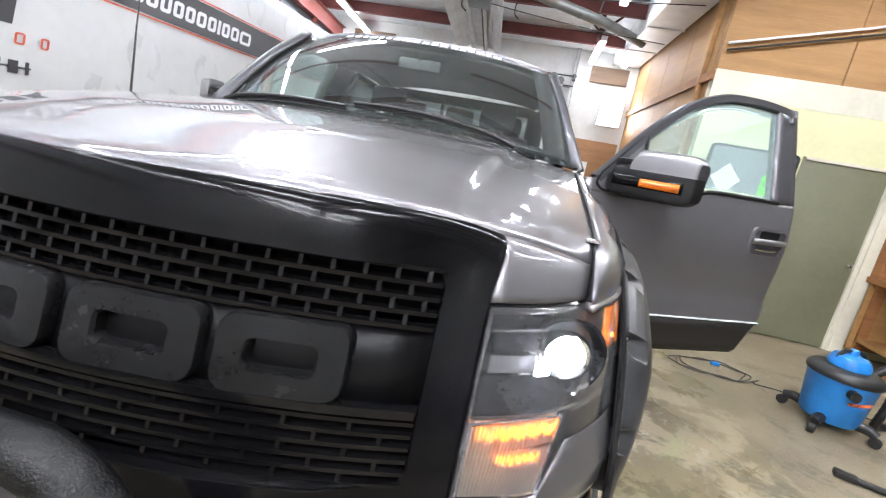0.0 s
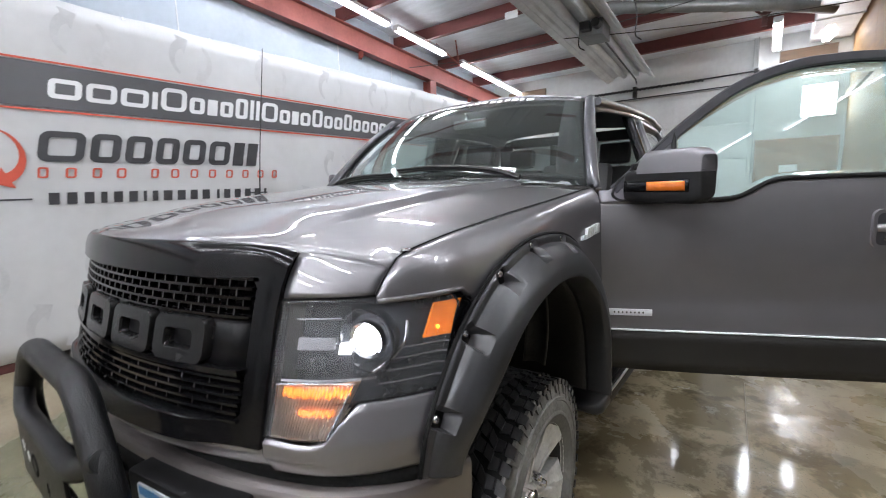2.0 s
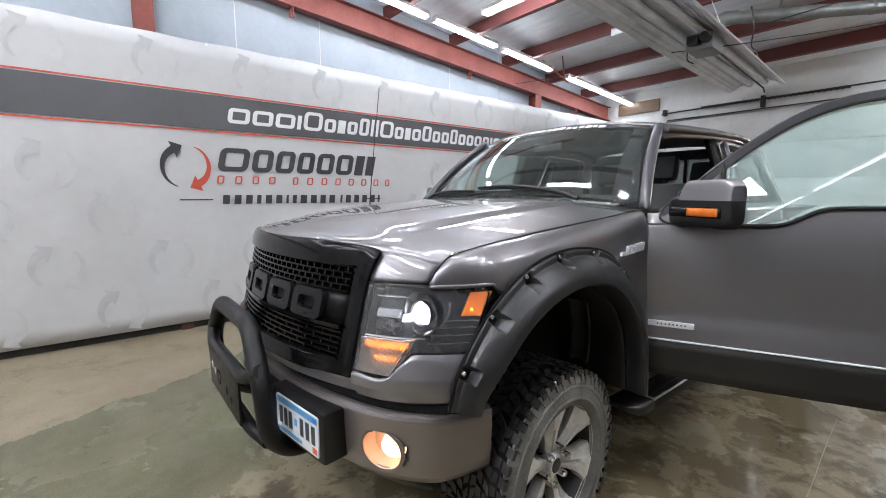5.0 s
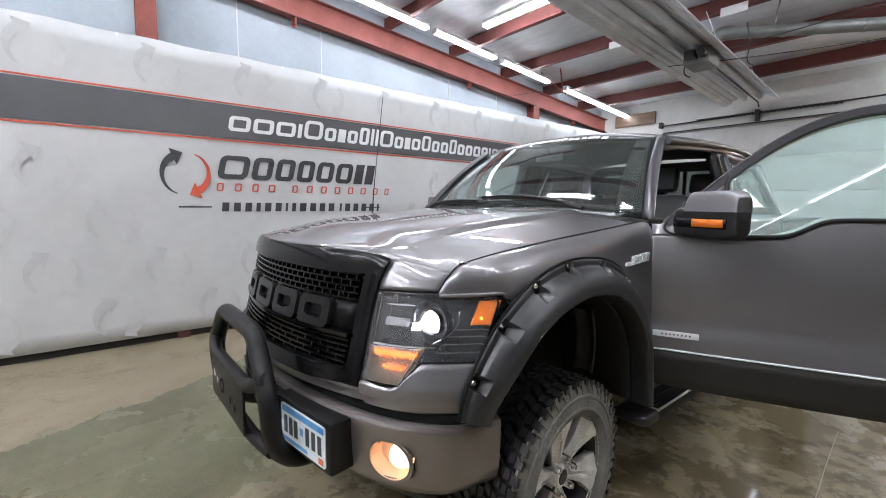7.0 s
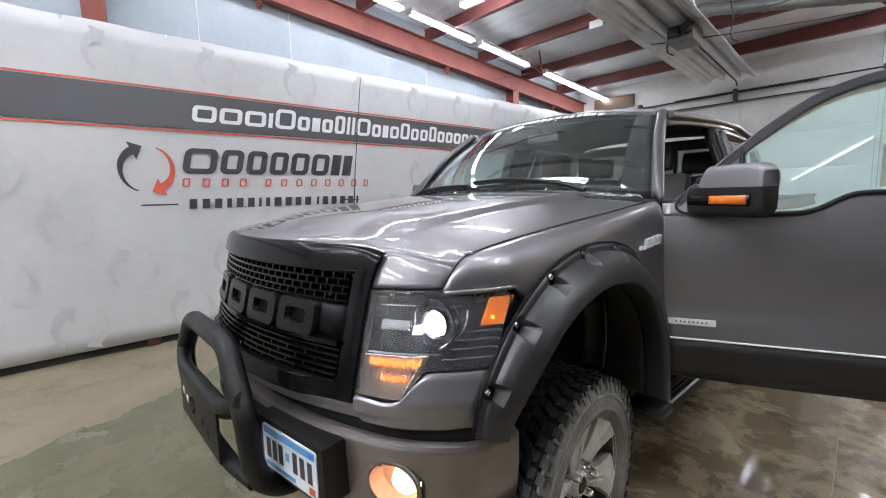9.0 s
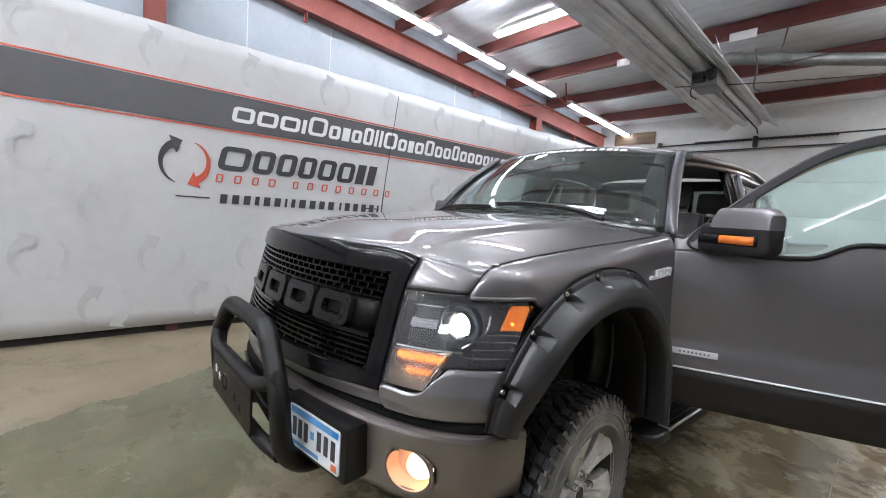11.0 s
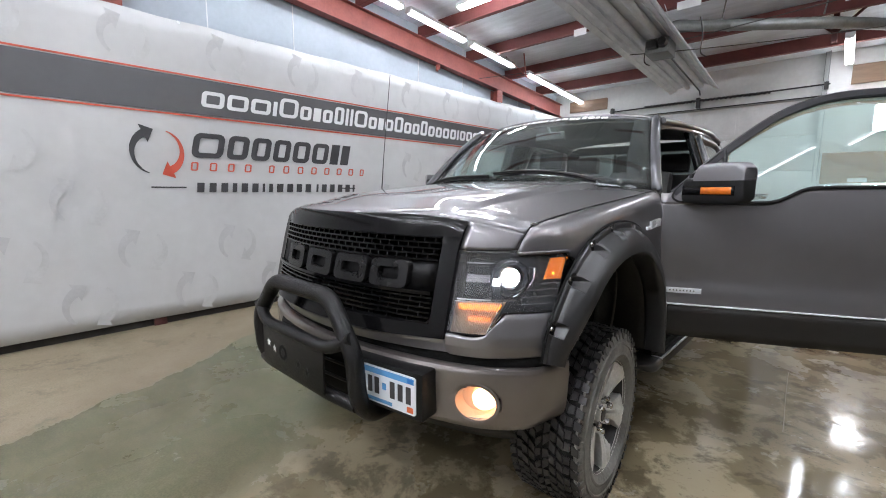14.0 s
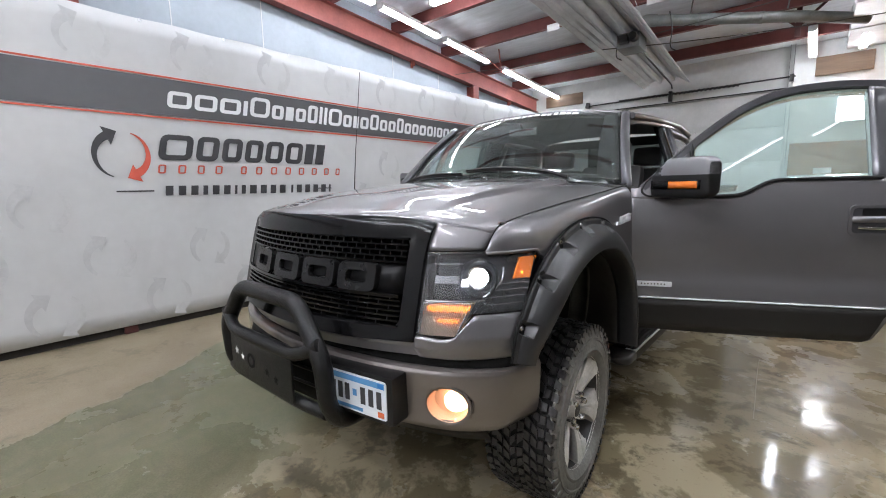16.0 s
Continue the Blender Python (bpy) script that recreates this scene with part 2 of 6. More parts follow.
WALL_PANEL = material("insulated_wall", (0.42, 0.475, 0.53), 0.5, 0, 0.06, 2.0, bump=0.05, bump_scale=8)
BANNER = material("white_vinyl", (0.575, 0.58, 0.585), 0.42, 0, 0.05, 0.9, bump=0.22, bump_scale=2.2)
STRIPE = material("charcoal_vinyl", (0.085, 0.085, 0.092), 0.42, 0, 0.06, 2, rvary=0.05)
RED_VINYL = material("red_vinyl", (0.62, 0.10, 0.06), 0.42, 0, 0.06, 4)
INK = material("dark_ink", (0.045, 0.045, 0.05), 0.45, 0, 0.08, 6)
PALE_INK = material("pale_gray_ink", (0.515, 0.52, 0.53), 0.42, 0, 0.07, 5)
FAINT_INK = material("faint_gray_ink", (0.55, 0.555, 0.56), 0.42, 0, 0.07, 5)
WHITE_INK = material("white_ink", (0.80, 0.80, 0.81), 0.42, 0, 0.04, 5)
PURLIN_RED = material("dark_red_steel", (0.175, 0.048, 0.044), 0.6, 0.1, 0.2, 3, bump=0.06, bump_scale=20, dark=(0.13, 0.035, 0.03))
# the red steel again, with shade put into its colour
RED_SHADED = material("shaded_red_steel", (0.10, 0.03, 0.028), 0.6, 0.1, 0.2, 5)
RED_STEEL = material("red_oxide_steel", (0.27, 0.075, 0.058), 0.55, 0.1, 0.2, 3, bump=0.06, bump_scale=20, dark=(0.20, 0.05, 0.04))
ROOF = material("white_insulation", (0.84, 0.88, 0.92), 0.5, 0, 0.08, 2.5, bump=0.1, bump_scale=6, stretch=(1, 4, 1))
# body paint with shade put into its colour, for frames and pillars
PAINT_SHADED = material("shaded_paint", (0.075, 0.075, 0.082), 0.34, 0.4, 0.06, 4, coat=0.3, rvary=0.04)
DULL_STEEL = material("dull_steel", (0.24, 0.25, 0.245), 0.48, 0.5, 0.15, 5)
WATER = material("water_bead", (0.16, 0.14, 0.10), 0.03, 0, 0.05, 10, rvary=0.01)
BROWN_BOARD = plywood("weathered_board", (0.185, 0.115, 0.070), (0.11, 0.068, 0.042))
ORANGE_BOARD = plywood("orange_board", (0.36, 0.185, 0.085), (0.25, 0.125, 0.055))
GALV = material("galvanized", (0.86, 0.88, 0.90), 0.42, 0.15, 0.06, 4, dark=(0.70, 0.72, 0.74))
WHITE_PAINT = material("white_enamel", (0.72, 0.73, 0.73), 0.4, 0, 0.06, 3, bump=0.03, bump_scale=10)
BACK_WALL = material("painted_panel", (0.66, 0.67, 0.66), 0.55, 0, 0.08, 1.4, bump=0.05, bump_scale=10)
YELLOW = material("pale_yellow_paint", (0.70, 0.68, 0.41), 0.6, 0, 0.06, 1.6, bump=0.04, bump_scale=40)
CREAM = material("cream_board", (0.66, 0.63, 0.51), 0.6, 0, 0.08, 2.0)
PLY = plywood("plywood", (0.37, 0.200, 0.072), (0.275, 0.140, 0.047))
OAK = plywood("stained_board", (0.34, 0.15, 0.05), (0.18, 0.07, 0.025))
OLIVE = material("olive_door_paint", (0.165, 0.165, 0.105), 0.5, 0, 0.08, 2.0)
GRAY_FELT = material("gray_board", (0.22, 0.23, 0.25), 0.7, 0, 0.06, 5)
PAPER = material("white_paper", (0.82, 0.82, 0.82), 0.7, 0, 0.03, 5)
LIME = material("lime_card", (0.10, 0.75, 0.03), 0.6, 0, 0.05, 5)
BLUE_PLASTIC = material("blue_plastic", (0.015, 0.22, 0.62), 0.35, 0, 0.1, 6)
BLACK_PLASTIC = material("black_plastic", (0.018, 0.018, 0.019), 0.4, 0, 0.2, 12)
ORANGE_INK = material("orange_ink", (0.75, 0.16, 0.06), 0.5, 0, 0.05, 5)
RED_PLASTIC = material("red_plastic", (0.6, 0.03, 0.02), 0.4, 0, 0.1, 8)
CABLE = material("cable_rubber", (0.05, 0.046, 0.042), 0.6, 0, 0.2, 20)
PLATE_WHITE = material("plate_white", (0.72, 0.76, 0.80), 0.35, 0, 0.04, 10)
PLATE_BLUE = material("plate_blue", (0.10, 0.32, 0.62), 0.35, 0, 0.1, 20)
JOINT = material("joint_filler", (0.40, 0.345, 0.25), 0.6, 0, 0.1, 20)
FRONT_WALL = material("front_wall_paint", (0.68, 0.68, 0.68), 0.55, 0, 0.08, 1.4, bump=0.05, bump_scale=10)
# dark tone for surfaces out of view that the truck's paint mirrors
UNSEEN_DARK = material("reflection_dark", (0.085, 0.078, 0.07), 0.7, 0, 0.15, 2)
KICK = material("gray_base", (0.20, 0.20, 0.19), 0.7, 0, 0.1, 4)
GAP = material("wall_foot_shade", (0.03, 0.027, 0.024), 0.8, 0, 0.3, 6)


# ---- mesh helpers ----
def part(name, bm, mat, parent=None, label="", smooth=True, solid=0.0, offset=-1.0, angle=38):
    """Links a bmesh as one mesh object, under a thing or part if one is given."""
    bmesh.ops.remove_doubles(bm, verts=bm.verts, dist=1e-5)
    bmesh.ops.recalc_face_normals(bm, faces=bm.faces)
    me = bpy.data.meshes.new(name)
    bm.to_mesh(me)
    bm.free()
    me.materials.append(mat)
    if smooth:
        me.polygons.foreach_set("use_smooth", [True] * len(me.polygons))
        me.set_sharp_from_angle(angle=radians(angle))
    ob = new(name, me)
    if solid:
        mod = ob.modifiers.new("thickness", "SOLIDIFY")
        mod.thickness, mod.offset = solid, offset
    if parent:
        ob.parent = parent
    if label:
        ob["label"] = label
    return ob


def thing(name, at, label, category, group="", turn=0.0):
    ob = new(name)
    ob.empty_display_size = 0.1
    ob.matrix_basis = pose(*at, 0, 0, turn)
    return tagged(ob, label, category, group)


def setting(name, bm, mat, label, category="", **kw):
    return tagged(part(name, bm, mat, **kw), label, category, kind="structure")


def box(bm, lo, hi, bevel=0.0, m=None):
    """A box between two corners, its edges rounded by bevel."""
    made = bmesh.ops.create_cube(bm, size=1)["verts"]
    c = [(a + b) / 2 for a, b in zip(lo, hi)]
    s = [max(1e-4, abs(b - a)) for a, b in zip(lo, hi)]
    for v in made:
        v.co = Vector([c[i] + v.co[i] * s[i] for i in range(3)])
    if bevel:
        edges = list({e for v in made for e in v.link_edges})
        r = bmesh.ops.bevel(bm, geom=edges, offset=min(bevel, min(s) * 0.45), segments=2, affect="EDGES", profile=0.6)
        made = list({v for f in r["faces"] for v in f.verts} | {v for v in made if v.is_valid})
        made = list({w for v in made for f in v.link_faces for w in f.verts})
    if m is not None:
        for v in made:
            v.co = m @ v.co
    return made


def boxed(lo, hi, bevel=0.0, m=None):
    bm = bmesh.new()
    box(bm, lo, hi, bevel, m)
    return bm


def smooth_path(pts, n=8):
    """Catmull-Rom points through pts."""
    pts = [Vector(p) for p in pts]
    q = [2 * pts[0] - pts[1], *pts, 2 * pts[-1] - pts[-2]]
    out = []
    for a, b, c, d in zip(q, q[1:], q[2:], q[3:]):
        for k in range(n):
            t = k / n
            out.append(0.5 * (2 * b + (c - a) * t + (2 * a - 5 * b + 4 * c - d) * t * t + (3 * b - a - 3 * c + d) * t ** 3))
    return out + [pts[-1]]


def rounded_path(pts, r, n=6):
    """A polyline whose corners are rounded by about r."""
    pts = [Vector(p) for p in pts]
    out = [pts[0]]
    for a, b, c in zip(pts, pts[1:], pts[2:]):
        d1, d2 = (a - b), (c - b)
        k = min(r, d1.length * 0.45, d2.length * 0.45)
        p, q = b + d1.normalized() * k, b + d2.normalized() * k
        for i in range(n + 1):
            t = i / n
            out.append((1 - t) ** 2 * p + 2 * t * (1 - t) * b + t * t * q)
    return out + [pts[-1]]


def tube(bm, pts, r, seg=12, closed=False):
    """A round tube along the points; r may be a list."""
    pts = [Vector(p) for p in pts]
    n = len(pts)
    rs = r if isinstance(r, (list, tuple)) else [r] * n
    rings = []
    ref = None
    for i, p in enumerate(pts):
        a = pts[i - 1] if i or closed else p
        b = pts[(i + 1) % n] if i < n - 1 or closed else p
        d = (b - a).normalized()
        if ref is None:
            ref = d.orthogonal().normalized()
        ref = (ref - d * ref.dot(d)).normalized()
        side = d.cross(ref)
        rings.append([bm.verts.new(p + rs[i] * (math.cos(k * 2 * math.pi / seg) * ref + math.sin(k * 2 * math.pi / seg) * side)) for k in range(seg)])
    pairs = list(zip(rings, rings[1:])) + ([(rings[-1], rings[0])] if closed else [])
    for a, b in pairs:
        for k in range(seg):
            bm.faces.new((a[k], a[(k + 1) % seg], b[(k + 1) % seg], b[k]))
    if not closed:
        bm.faces.new(rings[0][::-1])
        bm.faces.new(rings[-1])
    return bm


def tubed(pts, r, seg=12, closed=False):
    return tube(bmesh.new(), pts, r, seg, closed)


def grid(bm, f, nu, nv):
    """A patch of f(u, v), both from 0 to 1."""
    vs = [[bm.verts.new(f(i / nu, j / nv)) for j in range(nv + 1)] for i in range(nu + 1)]
    for i in range(nu):
        for j in range(nv):
            try:
                bm.faces.new((vs[i][j], vs[i + 1][j], vs[i + 1][j + 1], vs[i][j + 1]))
            except ValueError:
                pass
    return vs


def gridded(f, nu, nv):
    bm = bmesh.new()
    grid(bm, f, nu, nv)
    return bm


def revolve(bm, profile, m, n=48):
    """Turns (radius, height) pairs round the z axis of m."""
    rings = [[bm.verts.new(m @ Vector((r * math.cos(2 * math.pi * k / n), r * math.sin(2 * math.pi * k / n), h))) for k in range(n)] for r, h in profile]
    for a, b in zip(rings, rings[1:]):
        for k in range(n):
            bm.faces.new((a[k], a[(k + 1) % n], b[(k + 1) % n], b[k]))
    return rings


def lathe(profile, m, n=48, caps=True):
    bm = bmesh.new()
    rings = revolve(bm, profile, m, n)
    if caps:
        for ring in (rings[0], rings[-1]):
            bm.faces.new(ring)
    return bm


def prism(bm, poly, lo, hi, m=None):
    """A polygon in the xy plane, drawn out from z = lo to hi, then set by m."""
    m = m or Matrix()
    a = [bm.verts.new(m @ Vector((x, y, lo))) for x, y in poly]
    b = [bm.verts.new(m @ Vector((x, y, hi))) for x, y in poly]
    bm.faces.new(a[::-1])
    bm.faces.new(b)
    for k in range(len(poly)):
        j = (k + 1) % len(poly)
        bm.faces.new((a[k], a[j], b[j], b[k]))
    return bm


def ring_prism(bm, outer, inner, lo, hi, m=None):
    """A flat frame between two outlines of as many points."""
    m = m or Matrix()
    loops = [[bm.verts.new(m @ Vector((x, y, z))) for x, y in loop] for loop, z in ((outer, lo), (outer, hi), (inner, hi), (inner, lo))]
    n = len(outer)
    for a, b in zip(loops, loops[1:] + loops[:1]):
        for k in range(n):
            j = (k + 1) % n
            bm.faces.new((a[k], a[j], b[j], b[k]))
    return bm


def rounded_rect(x0, y0, x1, y1, r, n=5):
    out = []
    for cx, cy, a0 in ((x1 - r, y1 - r, 0), (x0 + r, y1 - r, 90), (x0 + r, y0 + r, 180), (x1 - r, y0 + r, 270)):
        for k in range(n + 1):
            a = radians(a0 + 90 * k / n)
            out.append((cx + r * math.cos(a), cy + r * math.sin(a)))
    return out


def spline(xs, ys):
    """A smooth function through the given pairs."""
    def f(x):
        if x <= xs[0]:
            return ys[0]
        if x >= xs[-1]:
            return ys[-1]
        i = max(k for k in range(len(xs) - 1) if xs[k] <= x)
        h = xs[i + 1] - xs[i]
        t = (x - xs[i]) / h
        def slope(k):
            if k in (0, len(xs) - 1):
                a, b = (0, 1) if k == 0 else (k - 1, k)
                return (ys[b] - ys[a]) / (xs[b] - xs[a])
            return (ys[k + 1] - ys[k - 1]) / (xs[k + 1] - xs[k - 1])
        m0, m1 = slope(i) * h, slope(i + 1) * h
        return (2 * t ** 3 - 3 * t * t + 1) * ys[i] + (t ** 3 - 2 * t * t + t) * m0 + (3 * t * t - 2 * t ** 3) * ys[i + 1] + (t ** 3 - t * t) * m1
    return f


def step(lo, hi, x):
    t = min(1, max(0, (x - lo) / (hi - lo)))
    return t * t * (3 - 2 * t)


# ---- the shop ----
WALL_X, BACK_Y, FRONT_Y, RIGHT_X = -4.40, 8.9, -6.0, 6.0
SLOPE = -0.085


def roof_z(y):
    return 4.30 + SLOPE * y


setting("floor", boxed((WALL_X - 0.3, FRONT_Y - 0.3, -0.2), (RIGHT_X + 0.3, BACK_Y + 0.3, 0)), FLOOR, "stained concrete slab, wet in patches", "floor", smooth=False)
setting("wall_left", boxed((WALL_X - 0.2, FRONT_Y - 0.2, 0.0), (WALL_X, BACK_Y + 0.2, 5.2)), WALL_PANEL, "white insulated metal wall above the banner", "wall", smooth=False)
setting("wall_front", boxed((WALL_X, FRONT_Y - 0.2, 0), (RIGHT_X, FRONT_Y, 5.2)), FRONT_WALL, "plain pale gray shop wall", "wall", smooth=False)
# unseen dark band and right wall, added to darken reflections in the door
setting("reflection_band", boxed((WALL_X, FRONT_Y, 0), (RIGHT_X, FRONT_Y + 0.03, 0.80)), UNSEEN_DARK, "unseen dark band added low on the front wall for reflections", "wall base", smooth=False)
setting("wall_right", boxed((RIGHT_X, FRONT_Y - 0.2, 0), (RIGHT_X + 0.2, BACK_Y + 0.2, 5.2)), UNSEEN_DARK, "unseen plain wall, dark for the truck's reflections", "wall", smooth=False)

# back wall with a doorway for the sectional door
DOOR_L, DOOR_R, DOOR_H = -2.95, 0.62, 3.05
bm = bmesh.new()
box(bm, (WALL_X, BACK_Y, 0), (DOOR_L, BACK_Y + 0.2, 5.2))
box(bm, (DOOR_L, BACK_Y, DOOR_H), (DOOR_R, BACK_Y + 0.2, 5.2))
box(bm, (DOOR_R, BACK_Y, 0), (RIGHT_X, BACK_Y + 0.2, 5.2))
setting("wall_back", bm, BACK_WALL, "white panelled back wall over the overhead door", "wall", smooth=False)

bm = gridded(lambda u, v: Vector((WALL_X - 0.2 + u * (RIGHT_X - WALL_X + 0.4), FRONT_Y - 0.2 + v * (BACK_Y - FRONT_Y + 0.4), 4.52 + SLOPE * (FRONT_Y - 0.2 + v * (BACK_Y - FRONT_Y + 0.4)))), 4, 24)
setting("ceiling", bm, ROOF, "white insulation between roof purlins", "ceiling", smooth=False, solid=0.08, offset=1)


def purlin(y):
    """A Z-section under the roof, across the shop."""
    z = roof_z(y)
    bm = bmesh.new()
    box(bm, (WALL_X, y - 0.006, z), (RIGHT_X, y + 0.006, z + 0.20), 0.002)
    box(bm, (WALL_X, y - 0.075, z), (RIGHT_X, y - 0.006, z + 0.008), 0.002)
    box(bm, (WALL_X, y + 0.006, z + 0.192), (RIGHT_X, y + 0.075, z + 0.20), 0.002)
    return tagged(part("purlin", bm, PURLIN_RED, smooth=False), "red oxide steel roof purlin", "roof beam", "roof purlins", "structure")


for k in range(11):
    purlin(-4.55 + 1.25 * k)

# the rafter along the banner wall, with its posts
bm = bmesh.new()
for a, b, lo, hi in ((-4.30, -4.288, 0.0, 0.30), (-4.37, -4.22, 0.0, 0.012), (-4.37, -4.22, 0.288, 0.30)):
    vs = box(bm, (a, FRONT_Y, lo), (b, BACK_Y, hi))
    for v in vs:
        v.co.z += roof_z(v.co.y) - 0.305
rafter = setting("rafter", bm, RED_STEEL, "red oxide steel rafter along the wall", "roof beam", smooth=False)
for y in (-0.02, 6.3):
    bm = bmesh.new()
    box(bm, (-4.39, y - 0.09, 0.11), (-4.378, y + 0.09, roof_z(y) - 0.31), 0.002)
    box(bm, (-4.232, y - 0.09, 0.11), (-4.22, y + 0.09, roof_z(y) - 0.31), 0.002)
    box(bm, (-4.378, y - 0.006, 0.11), (-4.232, y + 0.006, roof_z(y) - 0.31), 0.002)
    tagged(part("column", bm, RED_STEEL, smooth=False), "red oxide steel column behind the banner", "column", "wall columns", "structure")
for y in (1.55, 4.55, 7.6):
    bm = bmesh.new()
    box(bm, (-4.30, y - 0.03, roof_z(y) - 0.42), (-4.29, y + 0.03, roof_z(y) - 0.02), 0.002)
    box(bm, (-4.29, y - 0.004, roof_z(y) - 0.40), (-4.22, y + 0.004, roof_z(y) - 0.3), 0.002)
    tagged(part("rafter_bracket", bm, RED_STEEL, smooth=False), "small red steel bracket under the rafter", "bracket", "rafter brackets", "structure")
# wall panel seams
for y in (-1.6, 0.9, 1.95, 4.2, 5.35, 7.2):
    setting("panel_seam", boxed((WALL_X, y - 0.006, 3.2), (WALL_X + 0.006, y + 0.006, 4.1)), WHITE_PAINT, "thin vertical joint of the wall panels", "wall trim", smooth=False)

# ---- banner ----
BX = -4.205
banner = thing("banner", (BX, 0, 0), "white vinyl wall banner with charcoal stripe and red arrows", "banner")


def sheet(u, v):
    y, z = -5.6 + u * 14.3, 0.085 + v * 3.130
    return Vector((0.008 * math.sin(y * 2.1) * math.sin(z * 1.7 + y) * (1 - 0.5 * v) - 0.004, y, z + (v > 0.99) * 0.006 * math.cos(y * 7.6)))


part("vinyl_sheet", gridded(sheet, 120, 20), BANNER, banner, solid=0.004, offset=-1)
FLAT = Matrix(((0, 0, 1, 0), (1, 0, 0, 0), (0, 1, 0, 0), (0, 0, 0, 1)))


def ink(name, poly, mat, lift=0.012, inner=None):
    bm = bmesh.new()
    if inner:
        ring_prism(bm, poly, inner, lift - 0.001, lift, FLAT)
    else:
        prism(bm, poly, lift - 0.001, lift, FLAT)
    return part(name, bm, mat, banner, smooth=False)


def strip(name, y0, y1, z0, z1, mat, lift=0.012, slant=0.0):
    k = (z1 - z0) * slant
    return ink(name, [(y0, z0), (y1, z0), (y1 + k, z1), (y0 + k, z1)], mat, lift)


strip("stripe", -5.6, 8.7, 2.275, 2.655, STRIPE)
strip("red_line", -5.6, 8.7, 2.665, 2.682, RED_VINYL)
strip("red_line", -5.6, 8.7, 2.245, 2.262, RED_VINYL)


def blocks(name, y, z, widths, h, gap, mat, lift, slant, stroke, tall=()):
    """A row of plain slanted blocks, hollow where they are wide."""
    for i, w in enumerate(widths):
        if w < 0:
            y -= w
            continue
        hh = h if i in tall else h * 0.74

        def at(a, b):
            return (y + a + b * slant, z + b)
        e = stroke
        if w > 2.4 * e and e != 0.022:
            r = min(w, hh) * 0.26
            ink(name, [at(*q) for q in rounded_rect(0, 0, w, hh, r, 4)], mat, lift, [at(*q) for q in rounded_rect(e, e * 0.8, w - e, hh - e * 0.8, max(0.004, r - e * 0.7), 4)])
        else:
            ink(name, [at(0, 0), at(w, 0), at(w, hh), at(0, hh)], mat, lift)
        y += w + gap
    return y


# the address along the stripe, as plain blocks
W = [0.24, 0.24, 0.24, 0.05, 0.25, 0.16, 0.11, 0.15, 0.15, 0.045, 0.045, 0.22, 0.15, 0.1, 0.16, 0.17, 0.15, 0.15, 0.15, 0.15, 0.15, 0.16, 0.15, 0.05, 0.15, 0.16, 0.24]
blocks("block_letter", 0.70, 2.365, W, 0.235, 0.031, WHITE_INK, 0.0145, 0.16, 0.050, tall=(4, 8, 9, 10, 11, 15, 18))
# the name, its subtitle and the number line, as plain blocks
blocks("block_letter", 0.56, 1.81, [0.33, 0.24, 0.23, 0.22, 0.235, 0.24, 0.13, 0.13], 0.27, 0.040, INK, 0.0135, 0.22, 0.068, tall=(0, 1, 2, 3, 4, 5, 6, 7))
blocks("block_letter", 0.55, 1.665, [0.075, 0.08, 0.075, 0.08, -0.10, 0.07, 0.08, 0.08, 0.08, 0.08, 0.08, 0.08, 0.07], 0.095, 0.117, RED_VINYL, 0.0135, 0.15, 0.018, tall=tuple(range(13)))
blocks("block_letter", 0.60, 1.43, [0.075, 0.075, 0.075, 0.05, 0.075, 0.075, 0.03, 0.05, 0.085, 0.08, 0.075, 0.08, -0.03, 0.03, 0.075, 0.075, 0.075, 0.075, 0.03], 0.105, 0.052, INK, 0.0135, 0.1, 0.022, tall=tuple(range(19)))
strip("rule_line", 0.17, 0.50, 1.475, 1.490, INK)
strip("rule_line", 2.42, 2.72, 1.475, 1.490, INK)


def arc_arrow(cy, cz, r, a0, a1, w0, w1, head, mat, lift=0.012, name="curved_arrow"):
    """A bent arrow whose shaft widens towards its head."""
    n = 18
    out, inn = [], []
    for k in range(n + 1):
        t = k / n
        a = radians(a0 + (a1 - a0) * t)
        w = w0 + (w1 - w0) * t
        out.append((cy + (r + w) * math.cos(a), cz + 1.15 * (r + w) * math.sin(a)))
        inn.append((cy + (r - w) * math.cos(a), cz + 1.15 * (r - w) * math.sin(a)))
    a = radians(a1)
    s = 1 if a1 > a0 else -1
    tip = (cy + r * math.cos(a) - s * head * 1.2 * math.sin(a), cz + 1.15 * (r * math.sin(a) + s * head * 1.2 * math.cos(a)))
    po = (cy + (r + head) * math.cos(a), cz + 1.15 * (r + head) * math.sin(a))
    pi = (cy + (r - head) * math.cos(a), cz + 1.15 * (r - head) * math.sin(a))
    bm = bmesh.new()
    for k in range(n):
        prism(bm, [inn[k], inn[k + 1], out[k + 1], out[k]], lift - 0.001, lift, FLAT)
    prism(bm, [pi, po, tip], lift - 0.001, lift, FLAT)
    return part(name, bm, mat, banner, smooth=False)


arc_arrow(0.215, 1.835, 0.185, 255, 115, 0.004, 0.036, 0.085, INK)
arc_arrow(0.295, 1.86, 0.185, 75, -65, 0.004, 0.036, 0.085, RED_VINYL)
rnd = random.Random(4)
